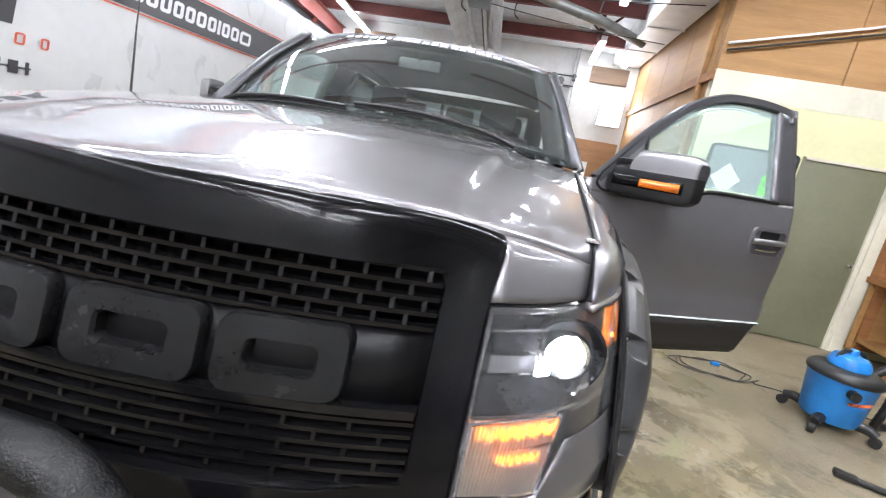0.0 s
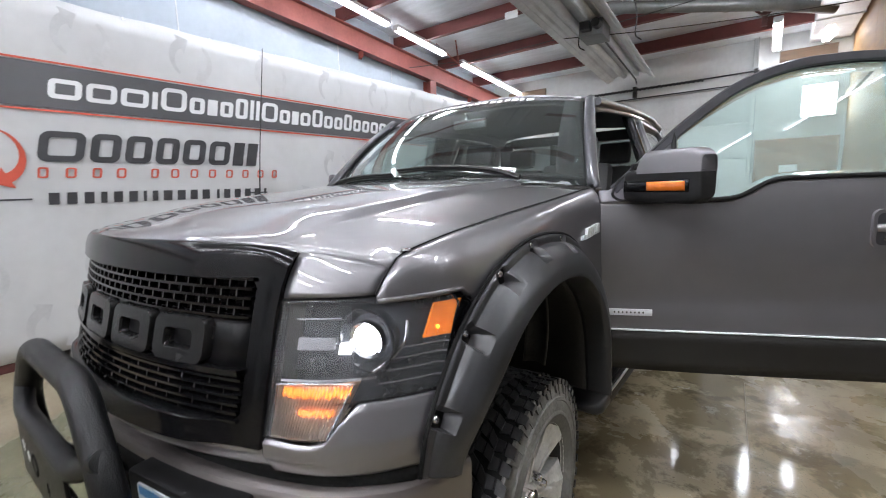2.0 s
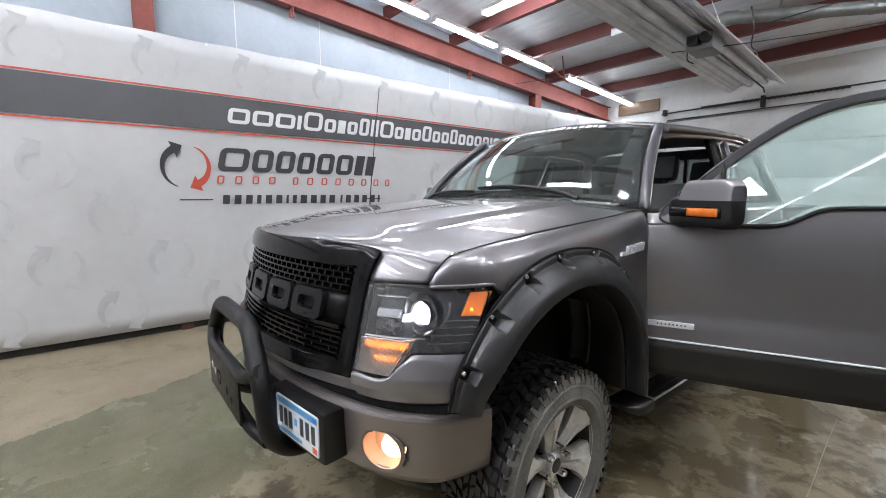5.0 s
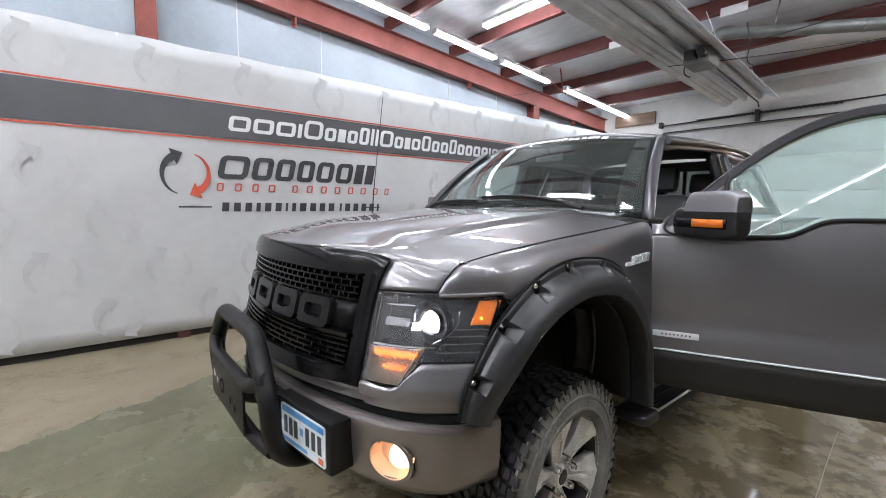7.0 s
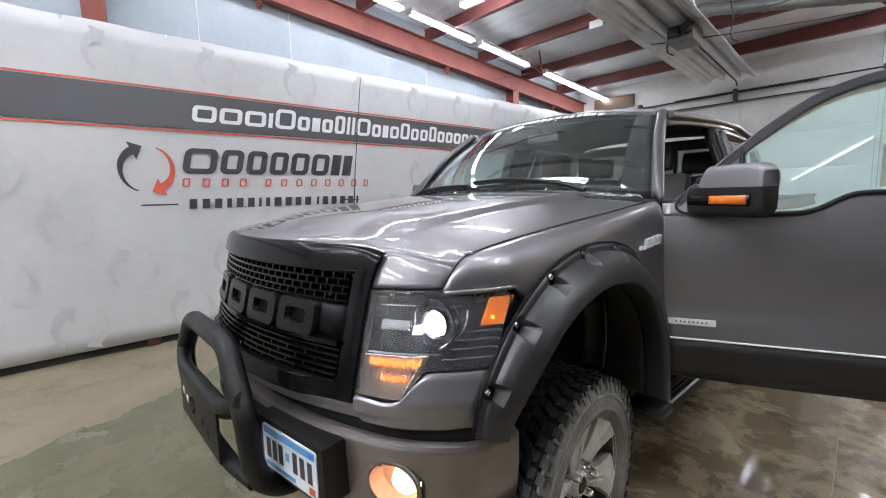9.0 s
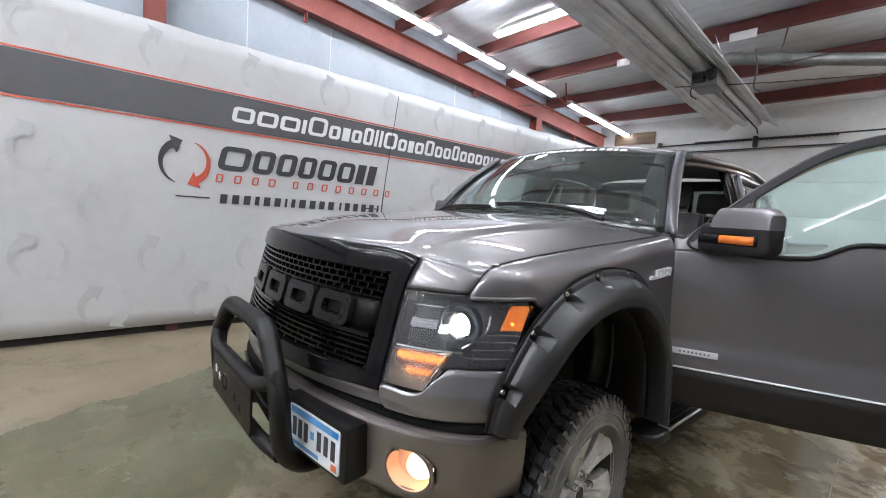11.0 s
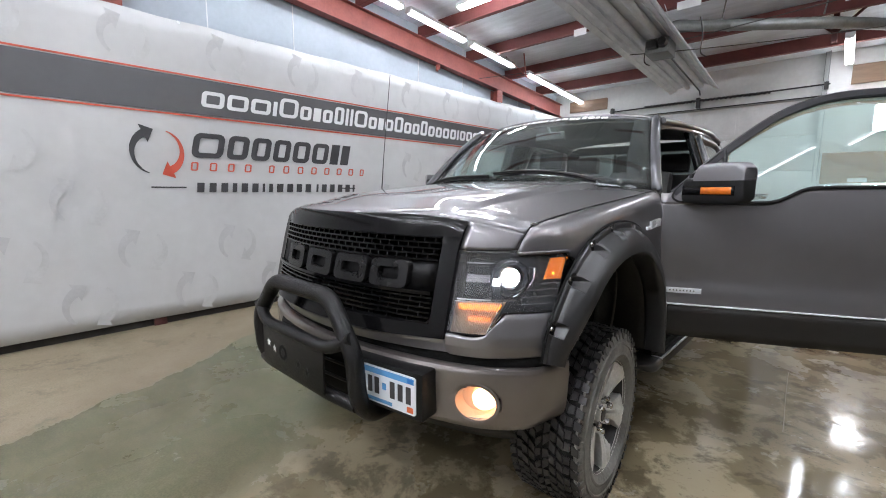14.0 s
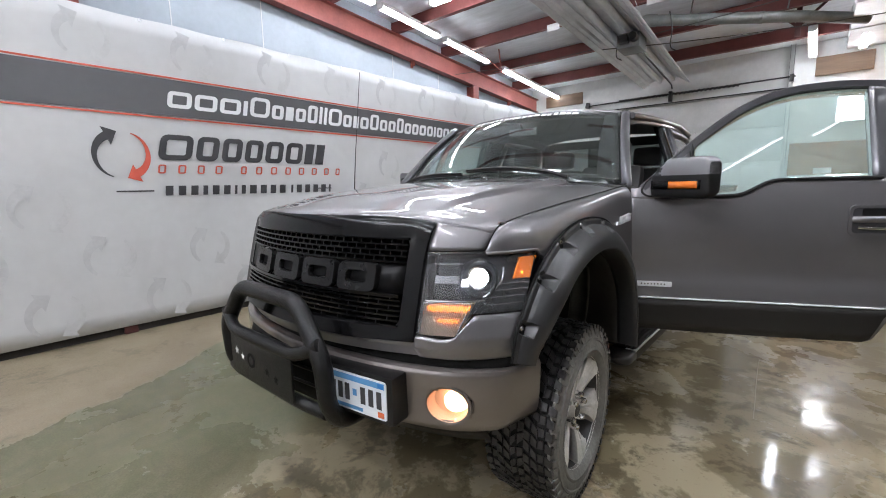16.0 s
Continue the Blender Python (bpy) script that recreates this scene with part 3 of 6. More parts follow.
for row in range(6):
    for col in range(15):
        y, z = -5.2 + col * 0.95 + (row % 2) * 0.47, 0.32 + row * 0.50 + 0.10 * (row == 5)
        if 2.15 < z + 0.2 < 2.75 or (-0.2 < y < 3.2 and 1.25 < z + 0.2 < 2.4):
            continue
        arc_arrow(y, z, 0.155, 235, 118, 0.012, 0.042, 0.088, PALE_INK, 0.0125, "pale_arrow")
        arc_arrow(y + 0.075, z + 0.02, 0.155, 55, -62, 0.012, 0.038, 0.080, FAINT_INK, 0.0125, "pale_arrow")
for y in [-5.2 + 0.82 * k for k in range(17)]:
    part("grommet", lathe([(0.008, 0), (0.016, 0.004), (0.016, -0.004)], pose(0.012, y, 3.195, 0, 90, 0), 12), GALV, banner)
# solid near-black strip stands for the shade under the banner's lower edge
setting("wall_foot_shade", boxed((WALL_X, FRONT_Y, 0), (-4.26, BACK_Y, 0.10)), GAP, "dark strip for the shaded gap at the foot of the wall", "wall base", smooth=False)
setting("footing_block", boxed((-4.26, 0.10, 0.0), (-4.225, 0.22, 0.10), 0.004), RED_SHADED, "red steel column foot below the banner, toned as shaded", "column foot")


# ---- strip lamps ----
def strip_lamp(x, y, along="y", length=1.24, drop=0.0, glow=None, tubes=2):
    """A bare two-tube fixture hung on the purlins."""
    z = roof_z(y) - 0.02 - drop
    lamp = thing("strip_lamp", (x, y, z), "white twin-tube fluorescent strip lamp under the roof, lit" if tubes == 2 else "white single-tube fluorescent strip lamp under the roof, lit", "ceiling lamp", "strip lamps")
    r = Matrix.Rotation(math.atan(SLOPE), 4, "X") if along == "y" else Matrix.Rotation(math.pi / 2, 4, "Z")
    h = length / 2
    part("channel", boxed((-0.055, -h, 0.0), (0.055, h, 0.05), 0.006, r), WHITE_PAINT, lamp)
    for s in (-1, 1):
        if s < tubes:
            off = s * 0.032 if tubes == 2 else 0.0
            bm = bmesh.new()
            tube(bm, [r @ Vector((off, -h + 0.02, -0.02)), r @ Vector((off, h - 0.02, -0.02))], 0.019 if tubes == 2 else 0.012, 10)
            part("tube", bm, glow or TUBE_LIT, lamp, "glowing white fluorescent tube")
        part("end_cap", boxed((-0.05, s * h - 0.015, -0.04), (0.05, s * h + 0.015, 0.02), 0.004, r), WHITE_PAINT, lamp)
    return lamp


for y in (-4.4, -3.1, -1.8, -0.5, 1.25, 2.62, 3.98, 5.38, 7.1, 8.28):
    strip_lamp(-3.72, y, glow=TUBE_DIM)
# y < -1 and x 2.6: unseen lamps added and boosted to fill the truck
for x, y in ((-2.45, 3.72), (-1.0, -1.3), (0.9, -1.3), (-1.0, 1.2), (0.9, 1.2), (-2.6, -3.6), (-0.8, -3.6), (0.9, -3.6), (-0.8, -5.2), (0.9, -5.2), (2.6, 1.8)):
    strip_lamp(x, y, "x", glow=TUBE_FILL if y < -1 or x > 2 else None)
for x, y in ((0.90, 8.15), (1.50, 8.1), (0.9, 5.6), (4.12, 3.1), (4.35, 1.55), (4.35, 0.15), (4.05, -1.2), (4.05, -2.6)):
    strip_lamp(x, y, glow=None if y == 3.1 else TUBE_DIM, tubes=1 if x > 4 and y < 3 else 2)

# ---- tube heater under the roof ----
heater = thing("tube_heater", (-1.06, 5.9, 3.38), "long galvanized radiant tube heater hung under the roof", "heater", turn=4.2)
L0, L1 = -3.6, 2.55


def reflector(u, v):
    prof = [(-0.40, -0.02), (-0.30, 0.03), (-0.285, 0.06), (-0.15, 0.12), (0.15, 0.12), (0.285, 0.06), (0.30, 0.03), (0.40, -0.02)]
    k = min(6, int(v * 7))
    t = v * 7 - k
    a, b = prof[k], prof[k + 1]
    return Vector((a[0] + (b[0] - a[0]) * t, L0 + u * (L1 - L0), a[1] + (b[1] - a[1]) * t - 0.02 * u))


part("reflector", gridded(reflector, 10, 14), GALV, heater, smooth=False, solid=0.004)
for x in (-0.40, -0.34, -0.22, 0.22, 0.34, 0.40):
    zz = -0.02 if abs(x) > 0.38 else 0.005 if abs(x) > 0.3 else 0.075
    part("rib", tubed([(x, L0, zz), (x, L1, zz - 0.02)], 0.010, 6), GALV, heater)
for x in (-0.11, 0.11):
    part("heater_tube", tubed([(x, L0, 0.07), (x, L1, 0.05)], 0.045, 14), GALV, heater, "dull steel heater tube")
burner = part("burner_box", boxed((-0.02, -0.85, -0.16), (0.26, -0.45, 0.02), 0.01), DULL_STEEL, heater, "gray burner box")
part("gas_valve", boxed((0.02, -0.97, -0.12), (0.14, -0.85, -0.03), 0.01), BLACK_PLASTIC, burner)
part("motor", tubed([(0.20, -0.97, -0.06), (0.20, -0.85, -0.06)], 0.05, 14), ALLOY_DARK, burner)
part("gas_pipe", tubed([(0.12, -0.45, -0.03), (0.11, L1 - 0.1, -0.06), (0.11, L1, -0.12)], 0.012, 8), BLACK_PLASTIC, heater)
for y in (-2.6, -0.6, 1.3):
    for x in (-0.3, 0.3):
        part("hanger", tubed([(x, y, 0.03), (x * 0.4, y, 0.5)], 0.004, 6), GALV, heater)
for x in (0.55, -0.12):
    part("conduit", tubed(smooth_path([(x, -0.6, 0.25), (x + 0.03, -0.55, 0.05), (x + 0.02, -0.55, -0.16), (x + 0.08, -0.5, -0.22)], 6), 0.008, 6), BLACK_PLASTIC, heater)
vent = thing("vent_pipe", (-0.85, 5.57, 3.66), "dull gray round vent pipe with elbow under the roof", "vent pipe")
part("elbow", tubed(smooth_path([(-0.03, -0.02, -0.14), (-0.02, -0.01, -0.05), (0.03, 0.02, 0.0), (0.14, 0.09, 0.0)], 6), 0.078, 18), DULL_STEEL, vent)
part("pipe", tubed([(0.12, 0.08, 0.0), (1.63, 1.07, -0.06), (2.30, 1.65, -0.10)], 0.072, 18), DULL_STEEL, vent)
for k in (0.35, 0.75):
    q = Vector((1.63, 1.07, -0.06)) * k
    part("pipe_band", tubed([q, q + Vector((0.03, 0.02, 0))], 0.077, 18), DULL_STEEL, vent)
for x in (0.5, 1.5):
    part("pipe_strap", tubed([(x, x * 0.657, 0.05), (x + 0.05, x * 0.657, 0.42)], 0.010, 6), DULL_STEEL, vent)
truss = thing("roof_strut", (0.76, 6.9, 3.42), "steel strut with slanted braces under the roof, toned as shaded", "strut")
part("hanger_post", boxed((-0.03, -0.03, 0.0), (0.03, 0.03, 0.55), 0.004), RED_SHADED, truss)
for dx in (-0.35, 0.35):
    part("brace", tubed([(0, 0, 0.12), (dx, 0.0, 0.45)], 0.018, 8), RED_SHADED, truss)
for x, y, w in ((-2.09, 5.45, 0.10), (-0.62, 5.45, 0.14), (-1.2, 6.70, 0.09)):
    tagged(part("roof_tag", boxed((x - w, y - 0.082, roof_z(y) - 0.055), (x + w, y - 0.078, roof_z(y) + 0.045)), PAPER, smooth=False), "small white paper tag on a red purlin", "tag", "roof tags")
# wires slung across below the roof
for k, (a, b, sag) in enumerate((((-3.75, 6.2, 3.62), (1.7, 5.4, 3.55), 0.06), ((-1.3, 5.3, 3.33), (1.7, 6.9, 3.5), 0.04), ((-4.2, 5.6, 3.55), (-3.6, 6.35, 3.7), 0.0))):
    a, b = Vector(a), Vector(b)
    pts = [a + (b - a) * t / 12 - Vector((0, 0, sag * 4 * (t / 12) * (1 - t / 12))) for t in range(13)]
    tagged(part("wire", tubed(pts, 0.006, 6), CABLE), "thin dark wire slung below the roof", "wire", "wires")
tagged(part("lamp_stay", tubed([(-3.55, 6.1, 3.98), (-3.5, 6.12, 3.55)], 0.012, 8), RED_STEEL), "thin red rod hanging from a purlin", "rod")
tagged(part("lamp_stay", tubed([(-3.75, 5.8, 3.9), (-3.45, 6.15, 3.52)], 0.010, 8), RED_STEEL), "thin slanted brace rod under the roof", "rod")

# ---- overhead door in the back wall ----
door = thing("overhead_door", ((DOOR_L + DOOR_R) / 2, BACK_Y + 0.02, 0), "closed white sectional overhead door with ribbed panels", "garage door")
HW = (DOOR_R - DOOR_L) / 2
for k in range(5):
    z0 = k * 0.61
    bm = bmesh.new()
    box(bm, (-HW, 0.03, z0), (HW, 0.08, z0 + 0.605), 0.006)
    for j in range(6):
        x0 = -HW + 0.06 + j * (2 * HW - 0.06) / 6
        box(bm, (x0, 0.02, z0 + 0.09), (x0 + (2 * HW - 0.06) / 6 - 0.06, 0.035, z0 + 0.52), 0.008)
    part("door_panel", bm, WHITE_PAINT, door)
track = thing("door_track", (0.635, BACK_Y - 0.06, 0), "white angle steel door track on the back wall", "door track")
part("upright", boxed((-0.03, 0.0, 0), (0.03, 0.05, 4.0), 0.004), WHITE_PAINT, track)
part("flange", boxed((0.026, -0.05, 0), (0.032, 0.0, 4.0), 0.002), DULL_STEEL, track)
part("flange", boxed((-0.034, -0.03, 0), (-0.030, 0.0, 4.0), 0.001), DULL_STEEL, track)
bar = thing("torsion_bar", (-1.25, BACK_Y - 0.10, 3.22), "black torsion spring bar above the overhead door", "door spring")
part("shaft", tubed([(-1.75, 0, -0.02), (1.95, 0, 0.02)], 0.014, 10), BLACK_PLASTIC, bar)
for a, b in ((-1.0, -0.05), (0.05, 1.15)):
    n = 160
    part("spring", tubed([(a + (b - a) * k / n, 0.018 * math.cos(k * 1.9), 0.018 * math.sin(k * 1.9)) for k in range(n + 1)], 0.012, 6), BLACK_PLASTIC, bar)
for x in (-1.7, 0.0, 1.9):
    part("bearing_plate", boxed((x - 0.03, -0.02, -0.14 if x == 0 else -0.06), (x + 0.03, 0.08, 0.06), 0.004), BLACK_PLASTIC, bar)
setting("rail_line", tubed([(-2.9, BACK_Y - 0.06, 3.06), (0.66, BACK_Y - 0.06, 3.06)], 0.012, 8), BLACK_PLASTIC, "dark weather strip along the overhead door's head", "door seal")
setting("roof_block", boxed((-4.0, BACK_Y - 0.05, 3.30), (-3.1, BACK_Y, 3.55), 0.004), BROWN_BOARD, "bare brown board on the back wall", "board")
setting("wood_header", boxed((0.95, BACK_Y - 0.04, 3.20), (1.66, BACK_Y, 3.50), 0.004), BROWN_BOARD, "plywood strip high on the back wall", "board", smooth=False)
setting("brown_panel", boxed((0.70, BACK_Y - 0.03, 0.0), (1.78, BACK_Y, 2.11), 0.004), ORANGE_BOARD, "orange brown board panel low on the back wall", "board", smooth=False)

tagged(part("paper_sheet", boxed((1.05, BACK_Y - 0.035, 1.38), (1.29, BACK_Y - 0.0315, 1.68)), PAPER, smooth=False), "white paper sheet pinned to the orange board", "paper")

# ---- partition at the driver's side ----
PY = 4.85
DX0, DX1, DH = 2.955, 3.79, 2.01
bm = bmesh.new()
box(bm, (1.835, PY, 0), (DX0 - 0.03, PY + 0.12, 2.50))
box(bm, (DX0 - 0.03, PY, DH + 0.03), (DX1 + 0.03, PY + 0.12, 2.50))
box(bm, (DX1 + 0.03, PY, 0), (RIGHT_X, PY + 0.12, 2.50))
setting("partition", bm, YELLOW, "pale yellow painted partition wall", "wall", smooth=False)
setting("partition_cap", boxed((1.83, PY - 0.006, 2.50), (RIGHT_X, PY + 0.12, 2.775)), CREAM, "cream band along the top of the partition", "wall trim", smooth=False)
setting("partition_base", boxed((1.84, PY - 0.012, 0), (DX0 - 0.05, PY, 0.11), 0.003), KICK, "gray base strip at the foot of the partition", "baseboard")
bm = bmesh.new()
for k in range(4):
    x0 = 1.83 + k * 1.22
    box(bm, (x0, PY + 0.01, 2.775), (min(RIGHT_X, x0 + 1.214), PY + 0.10, 5.0), 0.003)
setting("plywood_wall", bm, PLY, "bare plywood sheets above the partition", "wall", smooth=False)
bm = bmesh.new()
for k in range(4):
    y0 = PY + 0.12 + k * 1.0
    box(bm, (1.83, y0, 0), (1.93, min(BACK_Y, y0 + 0.994), 4.9), 0.003)
setting("plywood_return", bm, PLY, "plywood side wall running to the back", "wall", smooth=False)
setting("corner_stud", boxed((1.78, PY + 0.3, 0), (1.83, PY + 0.39, 4.2), 0.004), PLY, "bare timber stud on the plywood wall", "stud", smooth=False)
setting("wall_ledger", boxed((1.79, PY - 0.0, 2.66), (1.83, BACK_Y, 2.76), 0.004), OAK, "dark timber ledger along the plywood wall", "ledger", smooth=False)
duct = thing("air_duct", (1.55, 6.5, 3.78), "square galvanized air duct along the plywood wall", "duct")
for k in range(4):
    part("duct_section", boxed((-0.24, -2.6 + k * 1.25, -0.22), (0.24, -2.6 + k * 1.25 + 1.24, 0.22), 0.006), GALV, duct, smooth=False)
    part("duct_flange", boxed((-0.255, -2.62 + k * 1.25, -0.235), (0.255, -2.59 + k * 1.25, 0.235), 0.003), GALV, duct, smooth=False)
rail = thing("pipe_rail", (1.9, PY - 0.08, 2.95), "two bare conduits across the plywood wall", "conduit")
for dz in (0.0, 0.07):
    part("conduit", tubed([(-0.05, 0.03, dz), (1.2, 0.03, dz + 0.30), (3.8, 0.03, dz + 0.95)], 0.012, 10), GALV if dz else BLACK_PLASTIC, rail)

olive = tagged(thing("door_1", (DX0, PY, 0), "flat olive green shop door, closed", "door"), kind="structure")
part("leaf", boxed((0.0, 0.015, 0.01), (DX1 - DX0, 0.055, DH), 0.004), OLIVE, olive)
for lo, hi in (((-0.03, -0.008, 0), (0.0, 0.12, DH + 0.03)), ((DX1 - DX0, -0.008, 0), (DX1 - DX0 + 0.05, 0.12, DH + 0.03)), ((0.0, -0.008, DH), (DX1 - DX0, 0.12, DH + 0.03))):
    part("door_frame", boxed(lo, hi, 0.003), OLIVE if lo[0] < 0 else CREAM, olive)
knob = part("knob", lathe([(0.012, 0), (0.012, 0.03), (0.028, 0.04), (0.03, 0.055), (0.018, 0.068), (0.001, 0.07)], pose(DX1 - DX0 - 0.07, 0.015, 0.98, 90, 0, 0), 20), CHROME, olive, "round chrome knob")
setting("post_trim", boxed((3.84, PY - 0.02, 0), (3.98, PY - 0.002, 2.5), 0.004), CREAM, "cream board beside the olive door", "trim", smooth=False)

# easel board
board = thing("display_board", (2.39, PY - 0.12, 0), "gray felt board on a thin stand with paper diamonds", "notice board")
bm = bmesh.new()
prism(bm, rounded_rect(-0.425, 0.83, 0.425, 2.01, 0.04), 0, 0.03, Matrix(((1, 0, 0, 0), (0, 0, -1, 0), (0, 1, 0, 0), (0, 0, 0, 1))))
part("panel", bm, GRAY_FELT, board, smooth=False)
TOFRONT = Matrix(((1, 0, 0, 0), (0, 0, -1, 0), (0, 1, 0, 0), (0, 0, 0, 1)))
bm = bmesh.new()
ring_prism(bm, rounded_rect(-0.435, 0.82, 0.435, 2.02, 0.05), rounded_rect(-0.41, 0.845, 0.41, 1.995, 0.035), -0.005, 0.04, TOFRONT)
part("rim", bm, BLACK_PLASTIC, board, "black plastic rim")
for x, z, r in ((-0.21, 1.67, 0.15),):
    bm = bmesh.new()
    prism(bm, [(x - r, z), (x, z - r * 1.2), (x + r, z), (x, z + r * 1.1)], 0.033, 0.035, TOFRONT)
    part("paper_diamond", bm, PAPER, board, smooth=False)
for x in (-0.16, 0.0):
    part("stand_leg", tubed([(x - 0.12 if x else 0.02, 0.02, 0.0), (x * 0.2, 0.03, 0.86)], 0.012, 8), BLACK_PLASTIC, board)
part("stand_foot", tubed([(-0.3, -0.05, 0.012), (0.05, 0.04, 0.012), (0.25, -0.06, 0.012)], 0.012, 8), BLACK_PLASTIC, board)
sale = thing("sale_tag", (2.61, PY - 0.162, 1.64), "lime green card tag printed with black capitals", "sign", turn=0)
bm = bmesh.new()
prism(bm, [(-0.085, -0.14), (0.085, -0.14), (0.085, 0.10), (0.05, 0.14), (-0.05, 0.14), (-0.085, 0.10)], 0, 0.003, TOFRONT)
part("card", bm, LIME, sale, smooth=False)
txt = bpy.data.curves.new("word", "FONT")
txt.body, txt.size, txt.align_x, txt.extrude = "SALE", 0.068, "CENTER", 0.0006
word_src = bpy.data.objects.new("word_src", txt)
scene.collection.objects.link(word_src)
bpy.context.view_layer.update()
me = bpy.data.meshes.new_from_object(word_src.evaluated_get(bpy.context.evaluated_depsgraph_get()))
bpy.data.objects.remove(word_src)
me.materials.clear()
me.materials.append(INK)
word = new("printed_word", me)
word.parent = sale
word.matrix_basis = pose(0, -0.0055, 0.015, 90, -6, 0)

# shop vacuum
vac = thing("shop_vacuum", (2.59, 2.84, 0), "blue wheeled shop vacuum with black lid and hose", "vacuum", turn=8)
drum = part("drum", lathe([(0.001, 0.07), (0.165, 0.07), (0.175, 0.085), (0.205, 0.38), (0.212, 0.39), (0.212, 0.40), (0.001, 0.40)], Matrix(), 40, False), BLUE_PLASTIC, vac, "blue plastic drum")
part("lid", lathe([(0.218, 0.395), (0.222, 0.41), (0.218, 0.43), (0.19, 0.455), (0.15, 0.47), (0.001, 0.475)], Matrix(), 40, False), BLACK_PLASTIC, vac)
part("motor_head", lathe([(0.12, 0.46), (0.125, 0.50), (0.10, 0.545), (0.05, 0.56), (0.001, 0.562)], Matrix(), 32, False), BLUE_PLASTIC, vac, "blue motor cover")
part("power_knob", lathe([(0.03, 0.555), (0.03, 0.59), (0.024, 0.60), (0.001, 0.60)], Matrix(), 20, False), BLUE_PLASTIC, vac, "blue knob")
part("carry_handle", tubed(smooth_path([(-0.10, 0, 0.52), (-0.06, 0, 0.58), (0.06, 0, 0.58), (0.10, 0, 0.52)], 5), 0.014, 8), BLACK_PLASTIC, vac)
part("hose_port", tubed([(-0.09, -0.19, 0.34), (-0.10, -0.235, 0.34)], 0.034, 16), BLACK_PLASTIC, vac)
bm = bmesh.new()
for k in range(9):
    a = radians(-112 + k * 5)
    box(bm, (0.197 * math.cos(a) - 0.006, 0.197 * math.sin(a) - 0.006, 0.255 + 0.002 * k), (0.197 * math.cos(a) + 0.006, 0.197 * math.sin(a) + 0.004, 0.275 + 0.002 * k))
part("label_bar", bm, ORANGE_INK, vac, "orange printed bar", smooth=False)
for a in (35, 125, 215, 305):
    c, s = math.cos(radians(a)), math.sin(radians(a))
    part("caster_arm", tubed([(0.10 * c, 0.10 * s, 0.085), (0.22 * c, 0.22 * s, 0.10), (0.275 * c, 0.275 * s, 0.082)], [0.034, 0.036, 0.030], 12), BLACK_PLASTIC, vac)
    part("caster", lathe([(0.001, -0.018), (0.035, -0.018), (0.036, 0), (0.035, 0.018), (0.001, 0.018)], pose(0.275 * c, 0.275 * s, 0.036, 90, 0, a), 18, False), BLACK_PLASTIC, vac)
hose = smooth_path([(0.21, 0.02, 0.42), (0.30, 0.0, 0.50), (0.34, -0.04, 0.30), (0.33, -0.02, 0.06), (0.45, 0.05, 0.03), (0.75, 0.1, 0.03)], 12)
part("hose", tubed(hose, [0.026 + 0.004 * (k % 2) for k in range(len(hose))], 10), BLACK_PLASTIC, vac)
wand = thing("vacuum_wand", (2.30, 2.12, 0.022), "black plastic vacuum wand lying on the floor", "hose", turn=-22)
part("wand_tube", tubed([(0, 0, 0), (0.32, 0, 0), (0.62, 0.02, 0)], [0.019, 0.020, 0.022], 12), BLACK_PLASTIC, wand)
part("wand_nozzle", boxed((-0.09, -0.03, -0.015), (0.02, 0.03, 0.02), 0.008), BLACK_PLASTIC, wand)

# extension cord
rc = random.Random(7)
cord = thing("extension_cord", (1.97, 3.40, 0), "black extension cord in loose loops on the floor", "cable")
loop = []
for k in range(34):
    a = k / 33 * 2 * math.pi * 2.6 + 2.4
    loop.append((0.27 * math.cos(a) * (1 + 0.25 * rc.random()) + 0.01 * k / 3, 0.15 * math.sin(a) * (1 + 0.3 * rc.random()), 0.008 + 0.006 * (k % 3)))
loop += [(0.35, -0.12, 0.008), (0.55, -0.15, 0.008), (0.75, -0.25, 0.008), (0.95, -0.2, 0.008), (1.15, -0.32, 0.008)]
part("cord", tubed(smooth_path(loop, 5), 0.0048, 7), CABLE, cord)
part("plug", boxed((0.1, 0.10, 0.0), (0.17, 0.14, 0.03), 0.006), BLUE_PLASTIC, cord, "blue plug head")
can = thing("fuel_can", (2.19, 4.52, 0), "red plastic fuel can with a black spout", "fuel can", turn=20)
part("can_body", boxed((-0.11, -0.08, 0), (0.11, 0.08, 0.27), 0.03), RED_PLASTIC, can)
part("can_handle", tubed(rounded_path([(-0.09, 0, 0.26), (-0.08, 0, 0.34), (0.04, 0, 0.34), (0.06, 0, 0.26)], 0.03), 0.016, 10), RED_PLASTIC, can)
part("spout", tubed([(0.075, 0, 0.26), (0.09, 0, 0.31)], 0.02, 12), BLACK_PLASTIC, can)
tagged(part("red_cap", lathe([(0.001, 0), (0.05, 0), (0.05, 0.05), (0.04, 0.07), (0.001, 0.07)], pose(2.24, 4.02, 0), 20, False), RED_PLASTIC), "small red plastic cap on the floor", "cap")

# timber bench at the far end of the partition
bench = thing("work_bench", (4.55, PY - 0.35, 0), "brown timber bench against the partition", "bench")
for x in (-0.5, 0.5):
    for y in (-0.28, 0.28):
        part("leg", boxed((x - 0.05, y - 0.05, 0), (x + 0.05, y + 0.05, 0.86), 0.005), OAK, bench, smooth=False)
part("bench_top", boxed((-0.62, -0.34, 0.86), (0.62, 0.33, 0.92), 0.006), OAK, bench, smooth=False)
part("back_panel", boxed((-0.6, 0.26, 0.10), (0.6, 0.28, 0.86), 0.003), PLY, bench, smooth=False)
part("post", boxed((-0.60, 0.22, 0.92), (-0.48, 0.33, 2.45), 0.005), OAK, bench, smooth=False)
